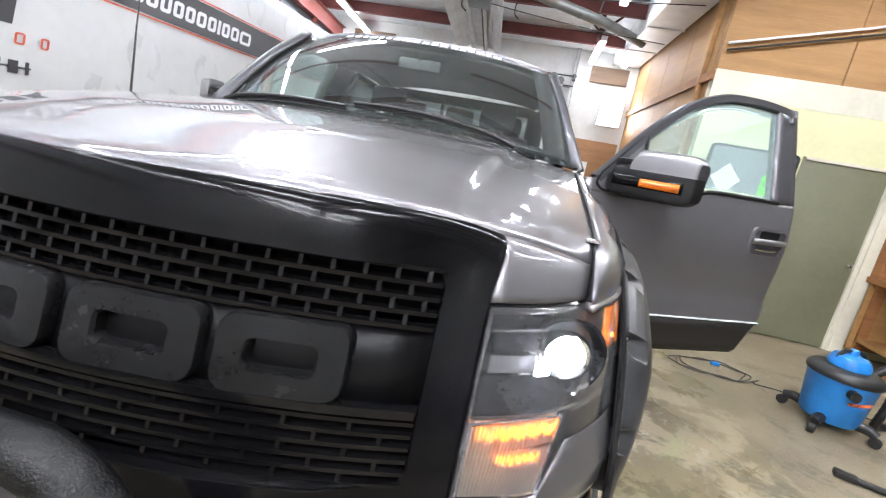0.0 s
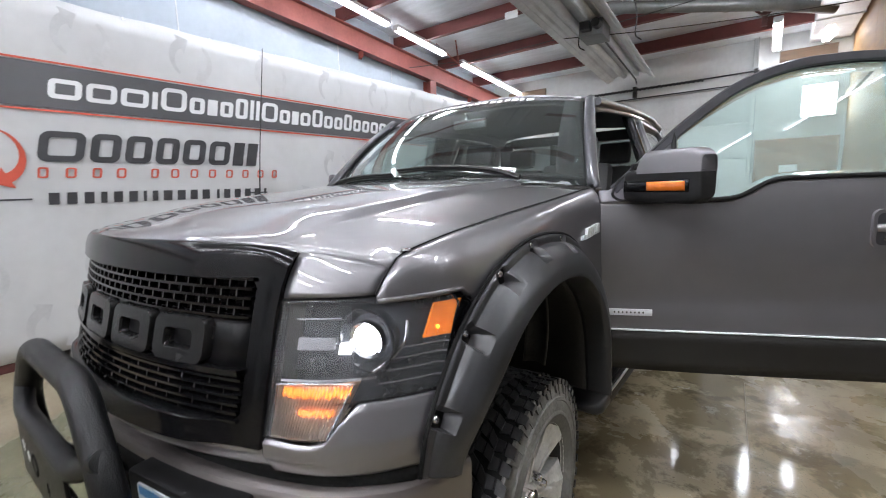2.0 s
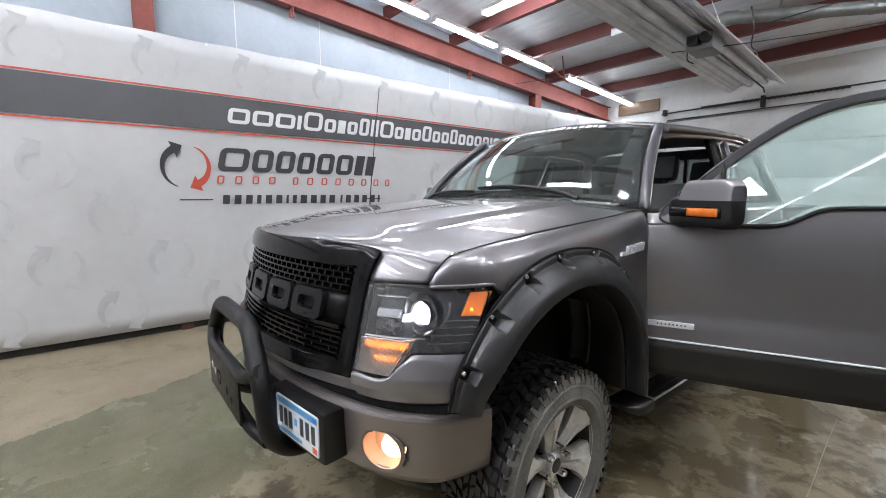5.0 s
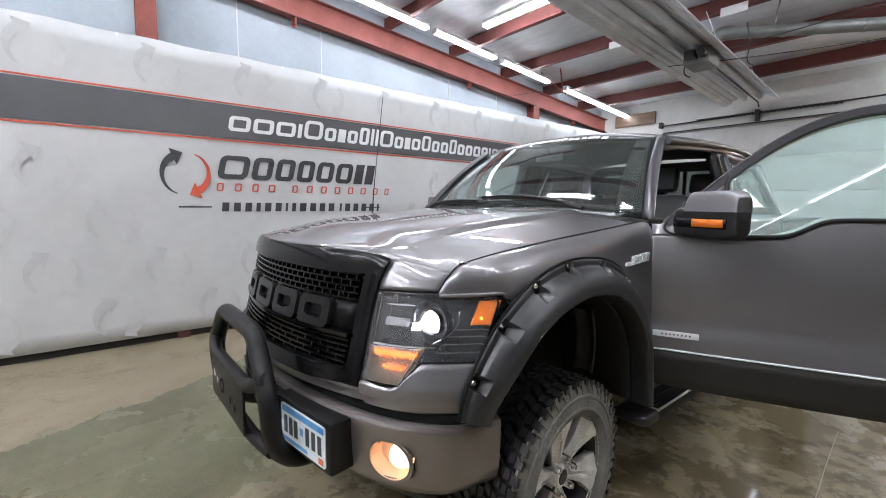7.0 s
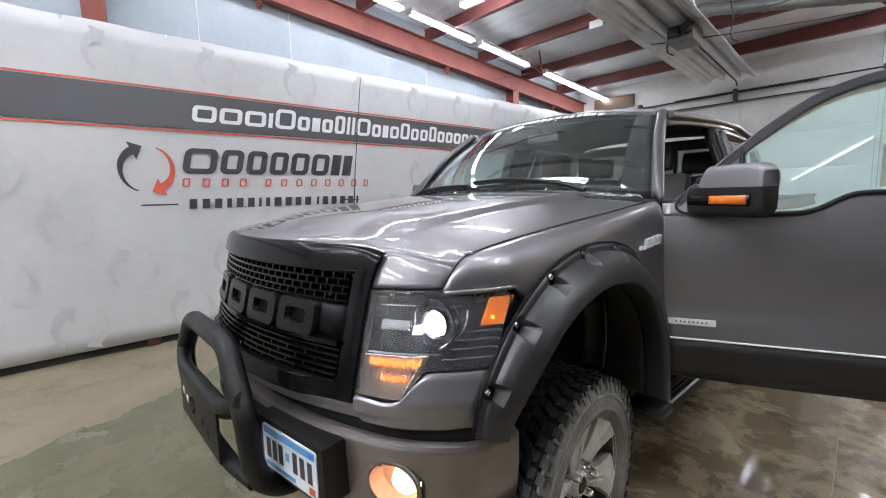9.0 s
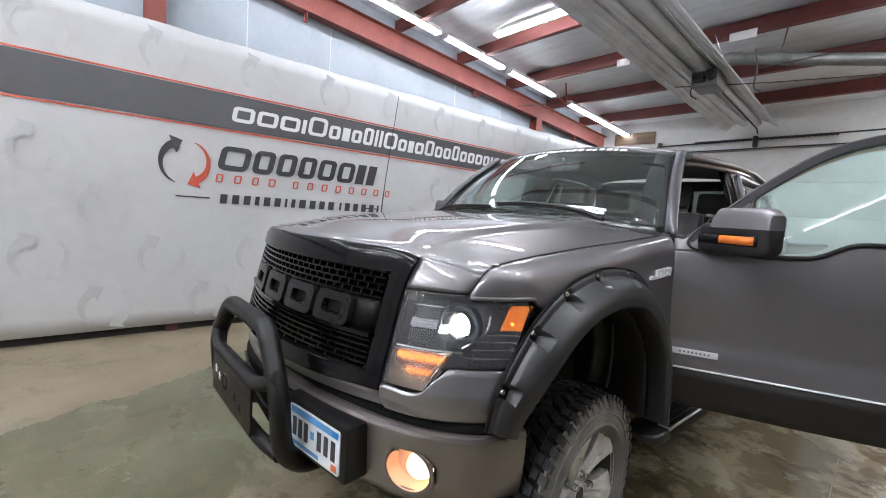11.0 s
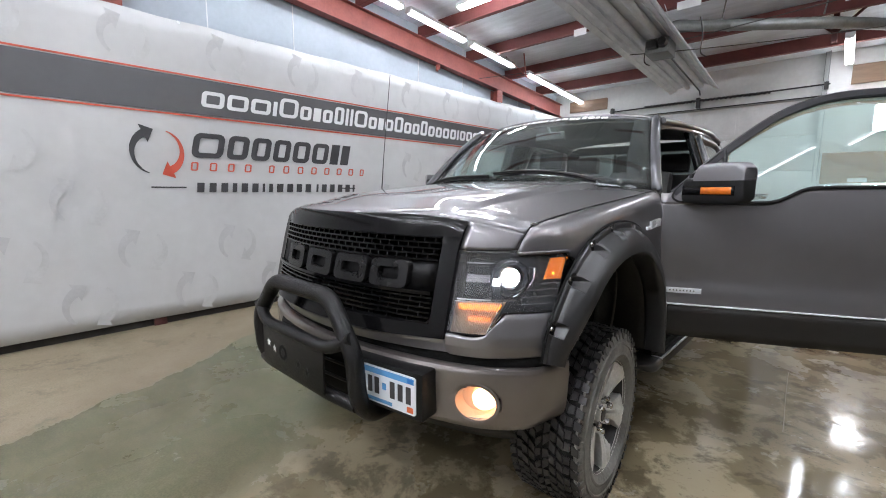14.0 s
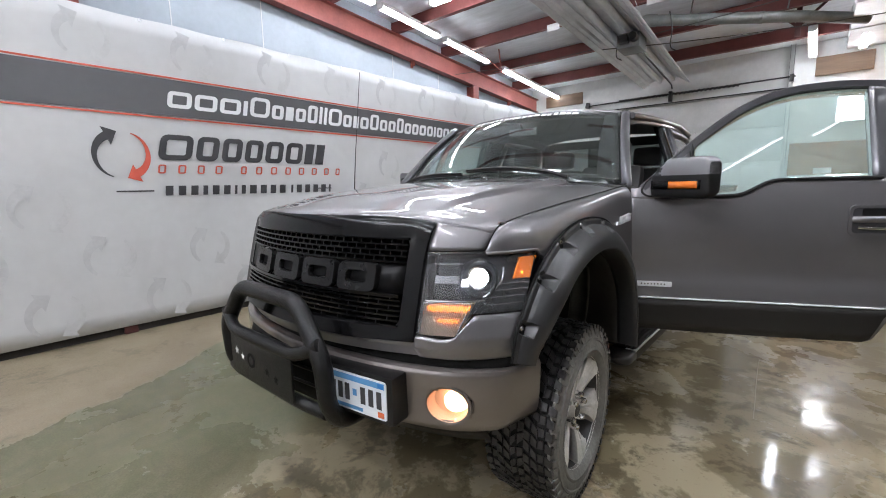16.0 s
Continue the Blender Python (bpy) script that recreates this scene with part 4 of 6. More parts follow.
part("lower_shelf", boxed((-0.55, -0.28, 0.20), (0.55, 0.26, 0.24), 0.004), PLY, bench, smooth=False)

# work light at the back
flood = thing("flood_light", (1.48, 8.78, 2.66), "bright white flood light on the back wall", "work light")
part("lamp_body", boxed((-0.22, 0.0, -0.25), (0.22, 0.08, 0.25), 0.01), GALV, flood)
part("lamp_face", boxed((-0.20, -0.012, -0.23), (0.20, 0.0, 0.23), 0.004), FLOOD_LIT, flood, "glowing lamp face")
part("wall_bracket", boxed((-0.03, 0.08, -0.05), (0.03, 0.12, 0.05), 0.004), GALV, flood)

# slab joint and water beads beside the running board
setting("slab_joint", tubed(smooth_path([(0.885, 3.30, 0), (0.89, 3.16, 0), (0.915, 2.70, 0), (0.932, 2.45, 0), (0.948, 2.17, 0)], 6), 0.0025, 6), JOINT, "thin pale filled joint in the slab", "floor joint")
rb2 = random.Random(21)
bm = bmesh.new()
for k in range(1300):
    ang, rad = rb2.uniform(0, 2 * math.pi), rb2.gauss(0, 1)
    cx, cy = ((1.22, 2.42), (1.0, 1.95), (0.35, 2.0))[0 if k < 780 else 1 if k < 1240 else 2]
    cx, cy = cx + rb2.gauss(0, 0.17), cy + rb2.gauss(0, 0.24)
    rr = rb2.uniform(0.0012, 0.0036)
    top = bm.verts.new((cx, cy, rr * 0.42))
    mid = [bm.verts.new((cx + rr * 0.62 * math.cos(j * math.pi / 3), cy + rr * 0.62 * math.sin(j * math.pi / 3), rr * 0.30)) for j in range(6)]
    low = [bm.verts.new((cx + rr * math.cos(j * math.pi / 3), cy + rr * math.sin(j * math.pi / 3), 0.0)) for j in range(6)]
    for j in range(6):
        i = (j + 1) % 6
        bm.faces.new((top, mid[j], mid[i]))
        bm.faces.new((mid[j], low[j], low[i], mid[i]))
me = bpy.data.meshes.new("water_beads")
bm.to_mesh(me)
bm.free()
me.materials.append(WATER)
me.polygons.foreach_set("use_smooth", [True] * len(me.polygons))
tagged(new("water_beads", me), "scattered clear water beads on the damp slab", "water", kind="stuff")


# ---- the pickup ----
truck = thing("pickup_truck", (-0.618, 0, 0), "lifted gunmetal gray pickup truck, driver door open, headlights on", "truck")

# outlines that several panels share; X is the distance from the middle, y runs back, z up
seam_z = spline([0.296, 0.34, 0.393, 0.8, 1.2, 1.56], [1.243, 1.29, 1.328, 1.385, 1.425, 1.462])
seam_x = spline([0.296, 0.393, 1.56], [0.843, 0.843, 0.905])
crown_z = spline([0.02, 0.12, 0.4, 0.8, 1.2, 1.5], [1.372, 1.388, 1.425, 1.468, 1.497, 1.506])


def face_y(X, z):
    """The front plane of the grille."""
    return 0.057 + (z - 0.967) * 0.238 - 0.10 * (1 - (X / 0.6) ** 2)


def lamp_y(X, z):
    """The front of headlight, fascia and fender corner."""
    a = max(0, (abs(X) - 0.67) / 0.29)
    top = 0.165 + 0.17 * a + 0.22 * a ** 3
    low = 0.107 + 0.12 * a + 0.16 * a ** 3
    t = (z - 1.0) / 0.235
    return low + (top - low) * t


# hood
def hood_front(X):
    return 0.045 + 0.172 * min(1.0, abs(X) / 0.66) ** 2 if abs(X) < 0.66 else 0.217 + 0.78 * (abs(X) - 0.66)


def hood(u, v):
    s = u * 2 - 1
    yb = 1.50 - 0.10 * (1 - abs(s) ** 2)
    X = s * seam_x(0.393 + v * 1.1)
    yf = hood_front(X)
    y = yf + v * (yb - yf)
    t = abs(s)
    zc, zs = crown_z(max(0.02, y)), seam_z(max(0.36, y))
    dome = 0.020 * step(0.705, 0.665, t) * step(0.02, 0.3, v)
    z = zs + (zc - zs) * (1 - t ** 3) + dome
    z -= 0.012 * (1 - v / 0.05) ** 2 if v < 0.05 else 0
    return Vector((X, y, z))


part("hood", gridded(hood, 130, 40), PAINT, truck, "gray hood with raised centre", solid=0.012)
for s in (-1, 1):
    # hood's drop above each headlight
    def drop(u, v, s=s):
        X = 0.672 + u * 0.169
        y1, z1 = hood_front(X), hood((X / seam_x(0.4) + 1) / 2, 0).z
        y0, z0 = lamp_y(X, 1.237) + 0.004, 1.243
        k = math.sin(v * math.pi / 2)
        return Vector((s * X, y0 + (y1 - y0) * (0.62 * v + 0.38 * v ** 2), z0 + (z1 - z0) * (0.8 * v + 0.2 * k)))
    part("hood_lip", gridded(drop, 8, 8), PAINT, truck, solid=0.01)

# fenders
flare_y = [0.285, 0.33, 0.45, 0.62, 0.80, 0.98, 1.18, 1.36, 1.46, 1.50, 1.52]
flare_z = [0.84, 0.965, 1.125, 1.250, 1.312, 1.322, 1.285, 1.175, 1.04, 0.86, 0.60]
flare_edge = spline(flare_y, flare_z)
side_x = spline([0.29, 0.45, 0.7, 1.0, 1.6], [0.843, 0.925, 0.962, 0.972, 0.975])


def fender(u, v, s):
    y = 0.298 + u * (1.555 - 0.298)
    Xs, zs, Xm = seam_x(y), seam_z(y), max(seam_x(y) + 0.001, side_x(y))
    if y < 0.52:
        low = 1.236
    else:
        low = flare_edge(y) - 0.05
    if 0.50 < y <= 0.57:
        low = 1.236 + (flare_edge(0.57) - 0.05 - 1.236) * step(0.50, 0.57, y)
    h = min(0.17, zs - low)
    if v < 0.5:
        a = v / 0.5 * math.pi / 2
        return Vector((s * (Xs + (Xm - Xs) * math.sin(a) ** 0.8), y, zs - h * (1 - max(0.0, math.cos(a)) ** 0.8)))
    t = (v - 0.5) / 0.5
    return Vector((s * (Xm + 0.006 * math.sin(t * math.pi)), y, zs - h + (low - zs + h) * t))


for s in (-1, 1):
    part("fender", gridded(lambda u, v: fender(u, v, s), 48, 20), PAINT, truck, solid=0.012, offset=-1 if s > 0 else 1)
    part("fender_seam", tubed([(s * (seam_x(y) + 0.001), y, seam_z(y)) for y in [0.297 + 0.025 * k for k in range(50)]], 0.0030, 6), DARK, truck)
    part("washer_cap", lathe([(0.001, 0.006), (0.012, 0.005), (0.016, 0)], pose(s * 0.842, 0.41, 1.334), 12, False), CHROME, truck)

# wheel flares
flare_in = list(zip([0.40, 0.435, 0.53, 0.66, 0.80, 0.93, 1.08, 1.23, 1.34, 1.395, 1.42], [0.80, 0.90, 1.035, 1.125, 1.172, 1.182, 1.155, 1.065, 0.94, 0.79, 0.58]))


BOLTS = (0.07, 0.18, 0.29, 0.395, 0.52, 0.65, 0.78)


def flare_set(dy, s, thing_parent):
    op, ip = smooth_path([(0, a, b) for a, b in zip(flare_y, flare_z)], 26), smooth_path([(0, a, b) for a, b in flare_in], 26)
    n = len(op) - 1
    arc = [0.0]
    for a, b in zip(op, op[1:]):
        arc.append(arc[-1] + (b - a).length)
    land = spline([0.0, 0.03, 0.12, 0.20, 0.24, 0.40, 0.62, 0.84, 0.96, 1.0], [-0.006, 0.010, 0.016, 0.019, 0.036, 0.066, 0.088, 0.096, 0.094, 0.072])

    def surf(u, v):
        """Flat outer land, then a bulge with a scooped pocket at each bolt."""
        k = min(n, max(0, round(u * n)))
        o, i = op[k], ip[k]
        if v <= 0.9:
            f = v / 0.9
            out = land(f)
        else:
            f, out = 1.0 - 0.01 * (v - 0.9) / 0.1, 0.072 - 0.082 * (v - 0.9) / 0.1
        near = min(abs(arc[k] - q * arc[-1]) for q in BOLTS)
        notch = step(0.027, 0.021, near) * step(0.03, 0.06, f) * step(0.44, 0.38, f)
        out += (min(out, 0.002) - out) * notch
        base = 0.966 + 0.006 * step(0.5, 1.0, o.y)
        X = base + out * (0.42 + 0.58 * step(0, 0.22, u))
        p = o + (i - o) * f
        return Vector((s * X, p.y + dy, p.z))
    part("wheel_flare", gridded(surf, n, 50), FLARE, thing_parent, "satin black wheel flare with bolts in scooped pockets", solid=0.008, offset=-1 if s > 0 else 1, angle=32)
    for q in BOLTS:
        k = min(range(n + 1), key=lambda j: abs(arc[j] - q * arc[-1])) / n
        along = surf(k + 3 / n, 0.10) - surf(k - 3 / n, 0.10)
        inward = (surf(k, 0.16) - surf(k, 0.10)).normalized()
        out = inward.cross(along).normalized()
        if out.x * s < 0:
            out = -out
        m = Matrix((inward, out.cross(inward), out)).transposed().to_4x4()
        m.translation = surf(k, 0.115)
        # near-black plate paints the pocket's shade onto its floor
        bm = bmesh.new()
        prism(bm, rounded_rect(-0.010, -0.020, 0.042, 0.020, 0.010, 4), -0.004, 0.0015, m)
        part("pocket_shade", bm, DARK, thing_parent, "near-black plate for the shade in a bolt pocket")
        bm = bmesh.new()
        revolve(bm, [(0.0105, -0.002), (0.0105, 0.005), (0.008, 0.009), (0.0045, 0.009), (0.004, 0.006), (0.0003, 0.006)], m, 12)
        part("bolt", bm, CHROME, thing_parent, "bright cap bolt")
    part("flare_seal", tubed([(s * (0.966 + 0.006 * step(0.5, 1.0, q.y)), q.y + dy, q.z) for q in op], 0.006, 6), DARK, thing_parent)
    def liner(u, v):
        p = ip[round(u * n)]
        c = Vector((0, 0.9, 0.6))
        q = c + (p - c) * 1.015
        return Vector((s * (0.99 - 0.42 * v), q.y + dy, q.z))
    part("wheel_liner", gridded(liner, n, 6), LINER_BLACK, thing_parent, solid=0.006)
    part("inner_panel", gridded(lambda u, v: Vector((s * (0.71 + 0.11 * u + 0.05 * v), 1.31 + 0.03 * math.sin(u * math.pi) - 0.10 * v * v + dy, 0.70 + 0.34 * v)), 10, 8), LINER, thing_parent, "dusty gray inner arch panel", solid=0.01)
    part("liner_back", boxed((s * 0.55, 0.35 + dy, 0.42), (s * 0.57, 1.45 + dy, 1.22)), LINER_BLACK, thing_parent)


for s in (-1, 1):
    flare_set(0, s, truck)
    flare_set(3.68, s, truck)


# wheels
def wheel(s, y, steer=0.0):
    axle = pose(s * 0.862, y, 0.414, 0, 90 * s, steer)
    hubm, rimm = axle @ Matrix.Diagonal((0.97, 0.97, 1, 1)), axle @ Matrix.Diagonal((1.085, 1.085, 1, 1))
    R = 0.434
    half = [(0.262, 0.128), (0.276, 0.148), (0.299, 0.1555), (0.303, 0.160), (0.312, 0.160), (0.316, 0.157), (0.335, 0.158), (0.350, 0.1555), (0.354, 0.1595), (0.364, 0.1585), (0.368, 0.152), (0.380, 0.150), (0.400, 0.142), (0.412, 0.128), (0.418, 0.08)]
    tyre = part("tyre", lathe([(r, h) for r, h in half] + [(r, -h) for r, h in half[::-1]], hubm, 72, False), SIDEWALL, truck, "dusty all-terrain tyre")
    part("tread_base", lathe([(0.400, -0.1445), (0.415, -0.136), (0.421, -0.10), (0.422, 0), (0.421, 0.10), (0.415, 0.136), (0.400, 0.1445)], hubm, 72, False), DARK, tyre)
    bm, lugs = bmesh.new(), {-1: bmesh.new(), 1: bmesh.new()}
    n = 50
    rt = random.Random(3)

    def slab(pts, low, top):
        """A raised block; pts are (x across, angle)."""
        lo = [bm.verts.new(hubm @ Vector((low * math.cos(b), low * math.sin(b), x))) for x, b in pts]
        hi = [bm.verts.new(hubm @ Vector((top * math.cos(b), top * math.sin(b), x))) for x, b in pts]
        bm.faces.new(hi)
        for i in range(len(pts)):
            j = (i + 1) % len(pts)
            bm.faces.new((lo[i], lo[j], hi[j], hi[i]))
    pitch = 2 * math.pi / n
    for k in range(n):
        for lane, xc in enumerate((-0.119, -0.061, 0.0, 0.061, 0.119)):
            a1 = pitch * (k + 0.5 * (lane % 2)) + rt.uniform(-0.012, 0.012)
            if lane in (0, 4):
                w, d, tw = 0.030, pitch * 0.37, 0.010 * (1 if lane else -1)
            else:
                w, d, tw = 0.026, pitch * 0.38, (0.050, -0.062, 0.050)[lane - 1] * (1 if k % 2 else 0.55)
            top = R - (0.006 if lane in (0, 4) else 0.0) + rt.uniform(-0.0015, 0.0015)
            # each block is cut in two by a slanted sipe
            for e in (-1, 1):
                c = 0.004 * e
                pts = [(xc + c + (0 if e > 0 else -w), a1 - d + tw * (0.1 if e > 0 else -1)), (xc + c + (w if e > 0 else 0), a1 - d * (0.55 if e > 0 else 1) + tw * (1 if e > 0 else -0.1)), (xc + c + (w if e > 0 else 0), a1 + d * (0.6 if e < 0 else 1) + tw * (1 if e > 0 else 0.1)), (xc + c + (0 if e > 0 else -w), a1 + d + tw * (-0.1 if e > 0 else -1))]
                slab(pts, 0.408 if lane in (0, 4) else 0.417, top - 0.002 * (e < 0))
        # lugs that run down onto the sidewall
        for side_s in (-1, 1):
            sb = lugs[side_s]
            a1 = pitch * (k + (0.0 if side_s < 0 else 0.5))
            half_a = pitch * (0.38 if k % 2 else 0.26)
            bottom = 0.356 if k % 2 else 0.378
            lo, hi = [], []
            for rr, x, da in ((0.424, 0.141, -half_a), (0.424, 0.141, half_a), (bottom, 0.1535, half_a * 0.6), (bottom, 0.1535, -half_a * 0.6)):
                b = a1 + da
                lo.append(sb.verts.new(hubm @ Vector(((rr - 0.004) * math.cos(b), (rr - 0.004) * math.sin(b), side_s * (x - 0.010)))))
                hi.append(sb.verts.new(hubm @ Vector(((rr + 0.002) * math.cos(b), (rr + 0.002) * math.sin(b), side_s * (x + 0.003)))))
            sb.faces.new(hi)
            for i in range(4):
                j = (i + 1) % 4
                sb.faces.new((lo[i], lo[j], hi[j], hi[i]))
    for sb in lugs.values():
        tagged(part("shoulder_tread", sb, SIDEWALL, tyre, "dusty lugs down the tyre's shoulder", smooth=False), kind="stuff")
    tread = part("tread", bm, RUBBER, tyre, "wet black tread blocks", smooth=False)
    bm = bmesh.new()
    revolve(bm, [(0.252, 0.126), (0.249, 0.138), (0.245, 0.141), (0.239, 0.136), (0.236, 0.124)], rimm, 64)
    rim = part("rim", bm, ALLOY, truck, "machined alloy wheel with six broad spokes")
    # barrel colour and the disc behind it carry the shade between the spokes
    bm = bmesh.new()
    revolve(bm, [(0.236, 0.124), (0.233, 0.112), (0.222, 0.05), (0.215, 0.0), (0.21, -0.12)], rimm, 64)
    part("barrel", bm, ALLOY_DARK, rim, "inner barrel of the wheel, darkened for shade")
    part("rim_shade", lathe([(0.225, 0.02), (0.12, 0.0), (0.001, 0.0)], rimm, 40, False), DARK, rim)
    for k in range(6):
        a0 = 2 * math.pi * k / 6 + 0.22
        bm = bmesh.new()
        def spoke(u, v):
            r = 0.050 + u * 0.195
            wid = 0.34 - 0.09 * step(0.0, 0.4, u) + 0.06 * step(0.5, 0.85, u) + 0.10 * step(0.88, 1.0, u)
            dip = 0.030 * (1 - step(0.35, 0.70, u))
            prof = [(-1.0, 0.055), (-0.96, 0.006), (-0.50, 0.0), (-0.22, 0.002), (-0.12, dip), (0.12, dip), (0.22, 0.004), (0.55, 0.012), (0.96, 0.022), (1.0, 0.060)]
            p = prof[round(v * 9)]
            a = a0 + p[0] * wid
            h = 0.094 + 0.046 * u ** 0.8 - p[1] - 0.003 * step(0.9, 1.0, u)
            return rimm @ Vector((r * math.cos(a), r * math.sin(a), h))
        grid(bm, spoke, 12, 9)
        part("spoke", bm, ALLOY, rim, solid=0.004, angle=20)
        part("lug_nut", lathe([(0.015, 0.05), (0.014, 0.122), (0.010, 0.130), (0.0005, 0.131)], rimm @ Matrix.Rotation(a0 + 0.52, 4, "Z") @ Matrix.Translation((0.070, 0, 0)), 8, False), CHROME, rim)
    part("hub_cap", lathe([(0.072, 0.05), (0.072, 0.082), (0.045, 0.090), (0.042, 0.106), (0.036, 0.112), (0.0005, 0.113)], rimm, 32, False), ALLOY, rim)
    part("cap_badge", lathe([(0.030, 0.112), (0.026, 0.1155), (0.0005, 0.116)], rimm, 24, False), ALLOY_DARK, rim)
    part("brake_disc", lathe([(0.19, -0.03), (0.19, 0.0), (0.001, 0.0)], rimm, 40, False), ALLOY_DARK, rim)
    return tyre


for s in (-1, 1):
    wheel(s, 0.855, 4.5)
    wheel(s, 4.558)

# chassis
bm = bmesh.new()
for s in (-1, 1):
    box(bm, (s * 0.42 - 0.05, 0.25, 0.60), (s * 0.42 + 0.05, 5.7, 0.74), 0.01)
box(bm, (-0.5, 0.35, 0.62), (0.5, 1.4, 1.15), 0.03)
part("frame", bm, LINER, truck, "dark chassis frame")
part("axle", tubed([(-0.75, 4.558, 0.414), (0.75, 4.558, 0.414)], 0.05, 12), LINER, truck)
part("front_axle", tubed([(-0.75, 0.855, 0.414), (0.75, 0.855, 0.414)], 0.045, 12), LINER, truck)
for s in (-1, 1):
    part("shock", tubed([(s * 0.52, 0.95, 0.45), (s * 0.50, 1.0, 1.10)], 0.035, 12), GALV, truck, "dull metal shock absorber")

# ---- grille ----
def ring_pts(hw, z0, z1, r, off, n=8):
    pts = rounded_rect(-hw, z0, hw, z1, r, n)
    out = []
    k = len(pts)
    for i in range(k):
        a, b = pts[i], pts[(i + 1) % k]
        m = max(1, int(math.dist(a, b) / 0.05))
        out += [(a[0] + (b[0] - a[0]) * j / m, a[1] + (b[1] - a[1]) * j / m) for j in range(m)]
    return out


def shell():
    """The black grille surround in one skin: rounded cap up to the hood, sides, foot and inner lip."""
    bm = bmesh.new()
    hi = 1.292

    edge = spline([0.906, 1.0, 1.15, 1.243, 1.292, 1.34], [0.083, 0.103, 0.139, 0.163, 0.181, 0.204])

    def front_y(X, z):
        w = step(0.45, 0.70, abs(X))
        return face_y(X, z) * (1 - w) + w * edge(z) - 0.006 * step(0.70, 0.64, abs(X))

    def at(X, z):
        if z <= hi:
            return Vector((X, front_y(X, z), z))
        v = (z - hi) / 0.1
        e = hood((max(-1, min(1, X / seam_x(0.4))) + 1) / 2, 0) + Vector((0, 0.004, 0.004))
        p0 = Vector((X, front_y(X, hi), hi))
        p1 = Vector((X, front_y(X, e.z) - 0.010, e.z - 0.002))
        return (1 - v) ** 2 * p0 + 2 * v * (1 - v) * p1 + v * v * Vector((X, e.y, e.z))
    inner = ring_pts(0.598, 0.960, 1.284, 0.030, 0)
    cz, outer = 1.13, []
    for x, z in inner:
        dx, dz = x, z - cz
        k = min((0.668 + 0.020 * step(1.22, 1.36, z)) / max(1e-6, abs(dx)), ((hi + 0.1 - cz) if dz > 0 else (cz - 0.906)) / max(1e-6, abs(dz)))
        ox, oz, rc = dx * k, dz * k, 0.05
        hw, top = 0.668 + 0.020 * step(1.22, 1.36, z), hi + 0.1 - cz
        if abs(ox) > hw - rc and oz > top - rc:
            d = Vector((abs(ox) - hw + rc, oz - top + rc)).normalized() * rc
            ox, oz = math.copysign(hw - rc + d.x, ox), top - rc + d.y
        outer.append((ox, cz + oz))
    rings, n = [], 16
    lip = [Vector((x * 0.995, face_y(x, z) + 0.045, z)) for x, z in inner]
    rings.append([bm.verts.new(p) for p in lip])
    for k in range(n + 1):
        t = (k / n) ** 1.2
        rings.append([bm.verts.new(at(a[0] + (b[0] - a[0]) * t, a[1] + (b[1] - a[1]) * t) + Vector((0, 0.004 if k == 0 else 0, 0))) for a, b in zip(inner, outer)])
    rings.append([bm.verts.new(v.co + Vector((0.003 if v.co.x > 0 else -0.003, 0.02 if v.co.z < 1.24 else 0.006, 0))) for v in rings[-1]])
    for a, b in zip(rings, rings[1:]):
        for k in range(len(a)):
            j = (k + 1) % len(a)
            bm.faces.new((a[k], a[j], b[j], b[k]))
    return bm


grille = part("grille_shell", shell(), SURROUND_BLACK, truck, "gloss black grille surround")
# dark sheet stands for the shaded space behind the mesh
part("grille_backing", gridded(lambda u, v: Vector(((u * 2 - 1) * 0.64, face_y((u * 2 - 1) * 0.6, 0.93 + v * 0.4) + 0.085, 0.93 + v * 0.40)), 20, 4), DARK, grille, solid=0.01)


def bar_across(z, x0, x1, h, d, off):
    bm = bmesh.new()
    n = 24
    rings = []
    for k in range(n + 1):
        X = x0 + (x1 - x0) * k / n
        y = face_y(X, z) + off
        rings.append([bm.verts.new((X, y + a, z + b)) for a, b in ((0, -h), (0, h), (d, h), (d, -h))])
    for a, b in zip(rings, rings[1:]):
        for k in range(4):
            bm.faces.new((a[k], a[(k + 1) % 4], b[(k + 1) % 4], b[k]))
    return bm


def upright(X, z0, z1, w, d, off):
    bm = bmesh.new()
    v = [bm.verts.new((X + a, face_y(X, z) + off + b, z)) for z in (z0, z1) for a, b in ((-w, 0), (w, 0), (w, d), (-w, d))]
    for q in ((0, 1, 5, 4), (1, 2, 6, 5), (2, 3, 7, 6), (3, 0, 4, 7), (0, 3, 2, 1), (4, 5, 6, 7)):
        bm.faces.new([v[k] for k in q])
    return bm


def mesh_band(z0, z1, rows, cols):
    dz = (z1 - z0) / rows
    for r in range(rows + 1):
        part("grille_bar", bar_across(z0 + r * dz, -0.598, 0.598, 0.0035, 0.022, 0.012), GRILLE_BLACK, grille)
    for r in range(rows):
        for c in range(cols + 1):
            X = -0.60 + (c + 0.5 * (r % 2)) * 1.2 / cols
            if abs(X) < 0.598:
                part("grille_slat", upright(X, z0 + r * dz, z0 + (r + 1) * dz, 0.0035, 0.020, 0.013), GRILLE_BLACK, grille, smooth=False)


mesh_band(1.196, 1.284, 4, 26)
mesh_band(0.960, 1.072, 6, 13)
part("grille_strip", bar_across(1.073, -0.598, 0.598, 0.007, 0.02, 0.0), GRILLE_BLACK, grille)
